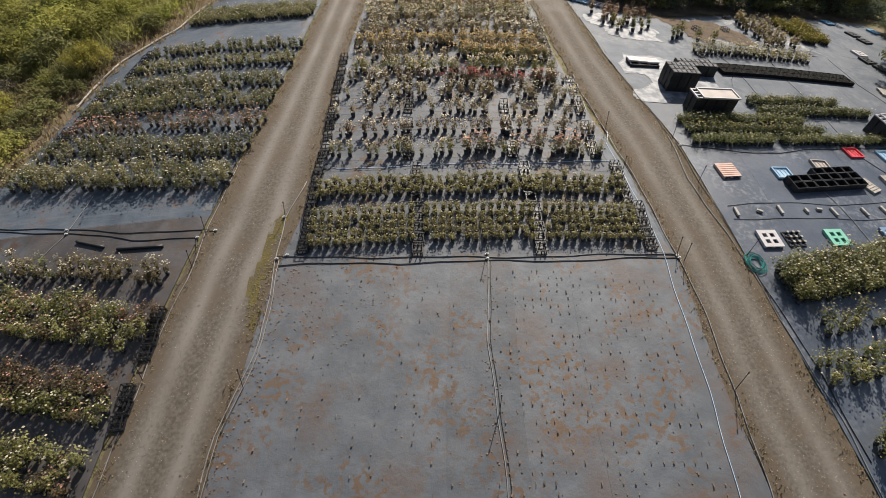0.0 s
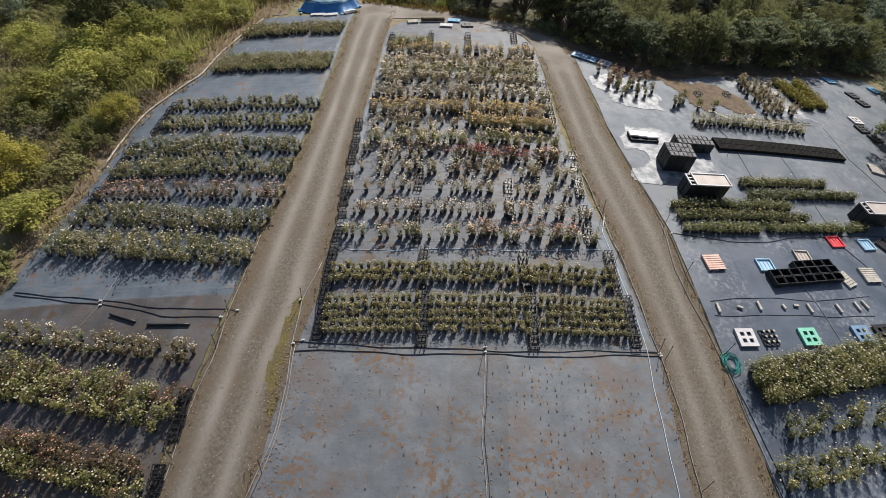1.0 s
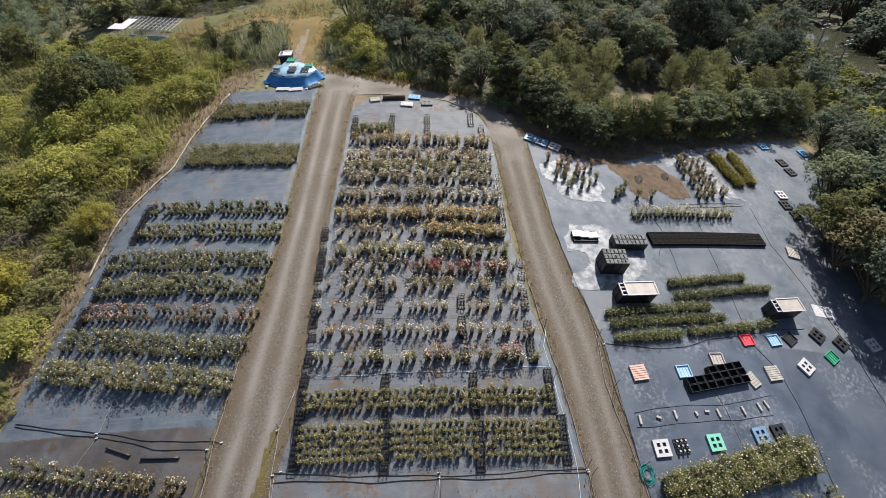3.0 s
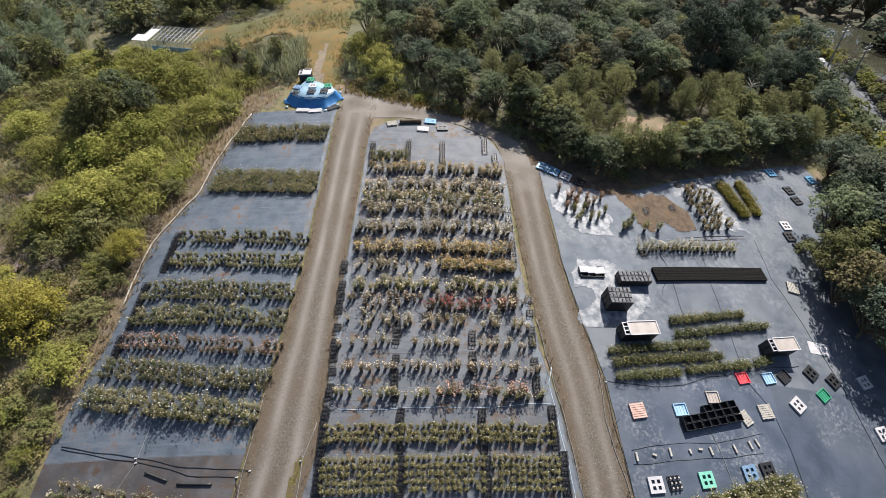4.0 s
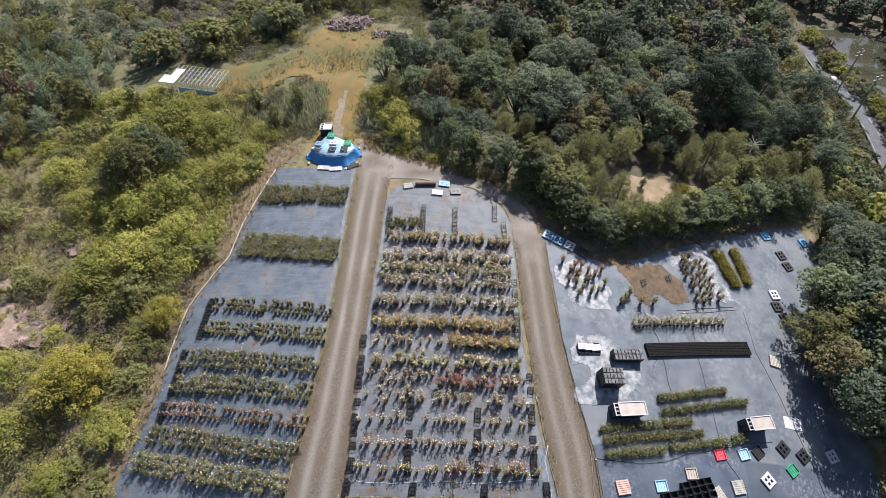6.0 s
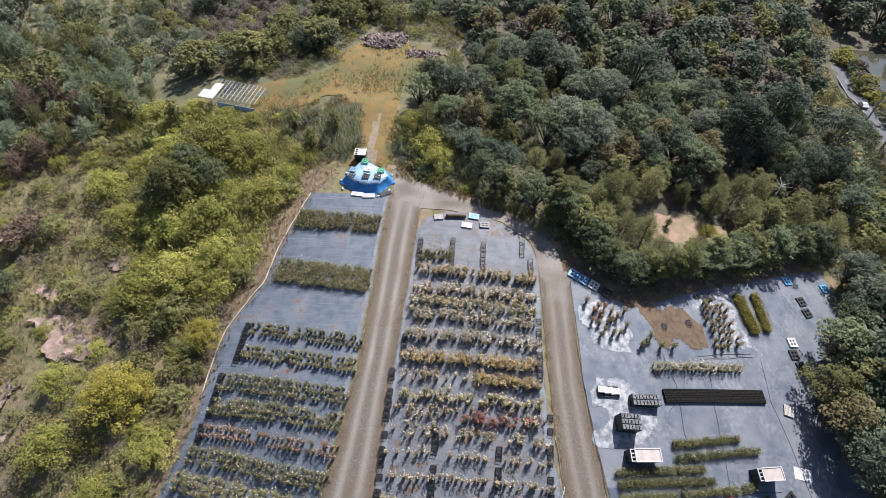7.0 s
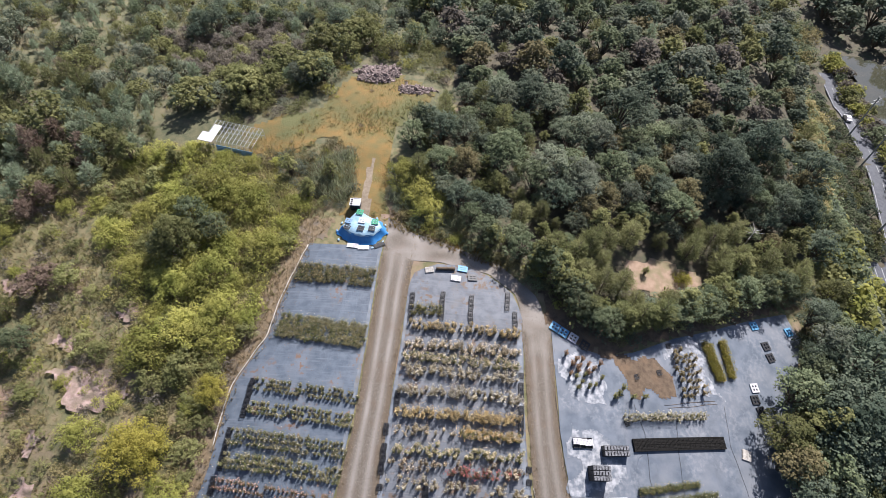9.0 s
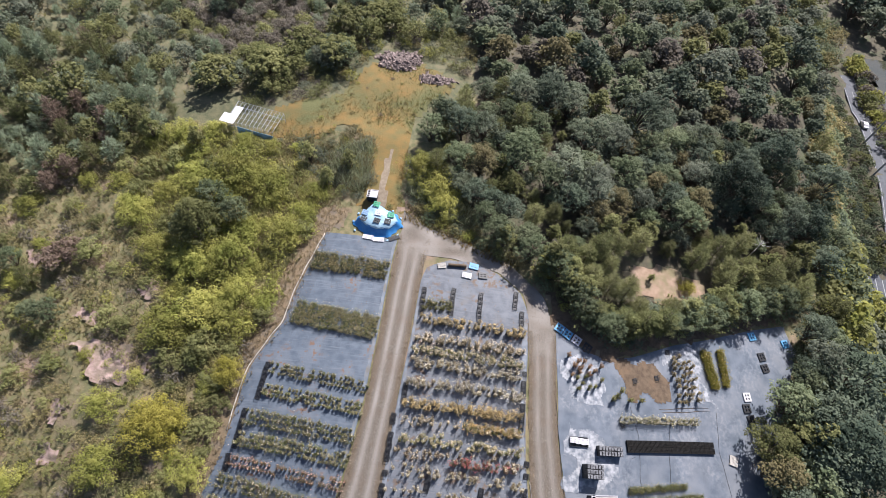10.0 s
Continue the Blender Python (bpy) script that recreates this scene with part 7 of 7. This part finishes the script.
# ---- loose matter: grass, litter and stones ----
def tufts(name, spots, label, mat, seed, h=0.35, blades=6):
    rnd = np.random.RandomState(seed)
    n = len(spots) * blades
    base = np.repeat(np.array([(x, y, ground(x, y) + 0.0) for x, y in spots]), blades, 0)
    base[:, :2] += rnd.normal(0, 0.1, (n, 2))
    lean = np.c_[rnd.normal(0, 0.36 * h, (n, 2)), rnd.uniform(0.5, 1.2, n) * h]
    a = rnd.uniform(0, 6.28, n)
    w = np.c_[np.cos(a), np.sin(a), 0 * a] * rnd.uniform(0.02, 0.05, n)[:, None] * min(1.0, h / 0.2)
    v = np.stack([base - w, base + w, base + lean + w * 0.3, base + lean - w * 0.3], 1).reshape(-1, 3)
    me = fast_mesh(name, v, np.arange(n * 4).reshape(n, 4), [mat], np.zeros(n))
    return tagged(new(name, me), label, "grass", kind="stuff")


def flecks(name, spots, label, mat, seed, size=0.05, lift=0.038, category="litter"):
    rnd = np.random.RandomState(seed)
    c = np.array([(x, y, ground(x, y) + lift) for x, y in spots])
    n = len(c)
    v, q = leaf_quads(rnd, c, size, np.tile([0.0, 0, 1.0], (n, 1)), 6.0, 1.2, 0.3)
    return tagged(new(name, fast_mesh(name, v, q, [mat], np.zeros(n))), label, category, kind="stuff")


SCRUB = [(-73.8, 4.1), (-23.37, 4.1), (-22.14, 16.4), (-21.32, 27.88), (-18.04, 36.08), (-16.81, 45.92), (-12.3, 50.84), (-12.3, 57.4), (-24.6, 57.4), (-49.2, 54.12), (-77.9, 47.56)]
slope_spots = scatter(SCRUB, 0.42, 41, 40000, ROCKS)
tufts("dry_grass", slope_spots[::2], "dry tufted grass over the slope", M_GRASS, 41, 0.55, 8)
tufts("tall_grass", scatter(THICKET, 0.45, 52, 16000), "tall yellow-green grass among the bushes", leafy("reed_blade", (0.24, 0.235, 0.085), (0.32, 0.29, 0.12), 0.35, trans=0.55), 52, 1.1, 9)
M_GOLD = material("golden_grass", ((0.21, 0.13, 0.038), (0.14, 0.125, 0.042)), 0.9, 0.5, per_island=0.3, through_light=0.55)
tufts("meadow_grass", scatter(MEADOW, 0.33, 61, 12000), "short golden and green meadow grass", M_GOLD, 61, 0.16, 6)
tufts("meadow_weeds", scatter([(-16.2, 66.5), (-12.5, 71.0), (-8.0, 69.6), (-5.0, 67.6), (-9.0, 62.0), (-9.3, 57.6), (-9.1, 51.5), (-12.4, 53.5), (-13.0, 58.0), (-13.4, 62.0)], 0.4, 67, 4000), "yellow-green weeds on the meadow", M_GRASS, 67, 0.28, 7)
VERGE_N = [(-7.7, 46.6), (-5.2, 45.8), (-2.1, 44.6), (0.9, 43.6), (3.9, 42.7), (4.6, 43.3), (1.3, 44.9), (-3.0, 46.9), (-6.8, 48.4), (-8.3, 48.9)]
tufts("verge_grass", scatter(VERGE_N, 0.22, 63, 4000), "dry golden grass along the turning area", M_GOLD, 63, 0.32, 7)
tufts("reed_grass", scatter(REEDS, 0.3, 64, 5000) + scatter([(-17.5, 52.0), (-16.5, 55.2), (-13.2, 56.4), (-12.2, 51.3), (-13.0, 49.4), (-15.6, 50.2)], 0.3, 65, 3000), "tall grey-green reeds beside the meadow path", leafy("reed_leaf", (0.25, 0.275, 0.15), (0.34, 0.345, 0.21), 0.3, trans=0.55), 66, 1.2, 9)
tufts("hill_grass", scatter(FAR_W, 0.8, 62, 9000), "rough olive grass between shrubs on the hill", M_GRASS, 62, 0.6, 7)
tufts("straw_grass", slope_spots[1::2], "pale straw grass over the slope", M_STRAW, 51, 0.45, 6)
tufts("verge_grass", scatter(VERGE_W, 0.3, 43, 4000), "dry straw grass along the mat", M_STRAW, 43, 0.3, 6)
rl = random.Random(55)


def along_band(left, right, y0, y1, k0, k1, n):
    out = []
    for _ in range(n):
        y = rl.uniform(y0, y1)
        a, b = x_at(left, y), x_at(right, y)
        out.append((a + (b - a) * rl.uniform(k0, k1), y))
    return out


for nm, L, R, ye in (("west", LROAD_L, LROAD_R, 45.1), ("east", RROAD_L, RROAD_R, 36.9)):
    tufts("verge_grass", along_band(L, R, 2.46, ye, -0.05, 0.08, 420) + along_band(L, R, 2.46, ye, 0.92, 1.05, 420), "dry grass along the track's verges", M_STRAW, 44, 0.1, 5)
    flecks("track_stone", along_band(L, R, 2.46, ye, 0.0, 1.0, 3600) + along_band(L, R, 2.46, ye, -0.05, 0.12, 160) + along_band(L, R, 2.46, ye, 0.88, 1.05, 160), "pale stones and dry leaves on the track", M_PEBBLE, 45, 0.026, 0.021, "stones")
    flecks("track_litter", along_band(L, R, 2.46, ye, -0.04, 0.14, 200) + along_band(L, R, 2.46, ye, 0.86, 1.04, 200) + along_band(L, R, 2.46, ye, 0.1, 0.9, 150), "brown leaves scattered on the track", M_LITTER, 46, 0.06, 0.021)
flecks("mat_litter", along_band(MID_L, MID_R, 2.46, 12.956, 0.03, 0.97, 240), "dry brown leaves and clods on the empty mat", M_LITTER, 47, 0.045)
# columns of short dirt marks where rows of pots have stood
edge_clods = along_band(MID_L, MID_R, 2.46, 12.956, 0.0, 0.05, 260) + along_band(MID_L, MID_R, 2.46, 12.956, 0.5, 0.53, 90) + along_band(MID_L, MID_R, 2.46, 4.92, 0.0, 0.6, 200) + along_band(MID_L, MID_R, 9.84, 13.038, 0.04, 0.3, 160)
flecks("soil_crumbs", edge_clods, "crumbs of orange-brown soil on the mat", material("orange_soil", ((0.13, 0.09, 0.06), (0.175, 0.125, 0.085)), 0.95, 3.0, per_island=0.3), 59, 0.055)
M_DIRT = material("dried_dirt", ((0.085, 0.068, 0.052), (0.125, 0.095, 0.07)), 0.95, 2.0, per_island=0.35)
dv, rd = [], np.random.RandomState(57)
for k in np.r_[np.linspace(0.07, 0.44, 11), np.linspace(0.52, 0.92, 21)]:
    for yy in np.arange(2.624, 12.874, 0.27):
        if rd.rand() > (0.5 if k > 0.5 else 0.3):
            continue
        a, b = x_at(MID_L, yy), x_at(MID_R, yy)
        xx, w, h = a + (b - a) * k + rd.normal(0, 0.03), rd.uniform(0.01, 0.03), rd.uniform(0.02, 0.12)
        zz = ground(xx, yy) + 0.043
        dv += [(xx - w, yy - h, zz), (xx + w, yy - h * 0.8, zz), (xx + w * 0.8, yy + h, zz), (xx - w, yy + h * 0.9, zz)]
tagged(new("dirt_marks", fast_mesh("dirt_marks", dv, np.arange(len(dv)).reshape(-1, 4), [M_DIRT], np.zeros(len(dv) // 4))), "short dirt marks left by rows of pots", "dirt", kind="stuff")
M_MOSS = leafy("yellow_moss", (0.17, 0.15, 0.03), (0.24, 0.2, 0.05), 0.3)
MOSS = [(-7.2, 15.4), (-7.0, 15.2), (-7.0, 13.6), (-7.2, 12.0), (-7.3, 10.6), (-7.5, 10.4), (-7.7, 11.2), (-7.6, 12.5), (-7.5, 13.7), (-7.5, 15.0)]
patch("moss_strip", MOSS, material("mossy_verge", ((0.15, 0.115, 0.03), (0.105, 0.085, 0.035)), 0.95, 3.0, 0.9, 25.0, second=(0.11, 0.085, 0.05), second_scale=1.2, second_spread=(0.48, 0.62)), 0.024, "ochre moss on the track's verge", "moss", 0.18, 0.4)
flecks("moss", scatter(MOSS, 0.12, 58, 1500), "yellow-green moss on the track's verge", M_MOSS, 58, 0.06, 0.03, "moss")
flecks("mat_litter", along_band(MID_L, MID_R, 13.12, 41, 0.02, 0.98, 900), "dry leaves fallen between the pots", M_LITTER, 48, 0.05)
flecks("mat_litter", along_band(LMAT_L, LMAT_R, 3.28, 43.46, 0.02, 0.98, 900), "dry leaves fallen between the pots", M_LITTER, 49, 0.05)
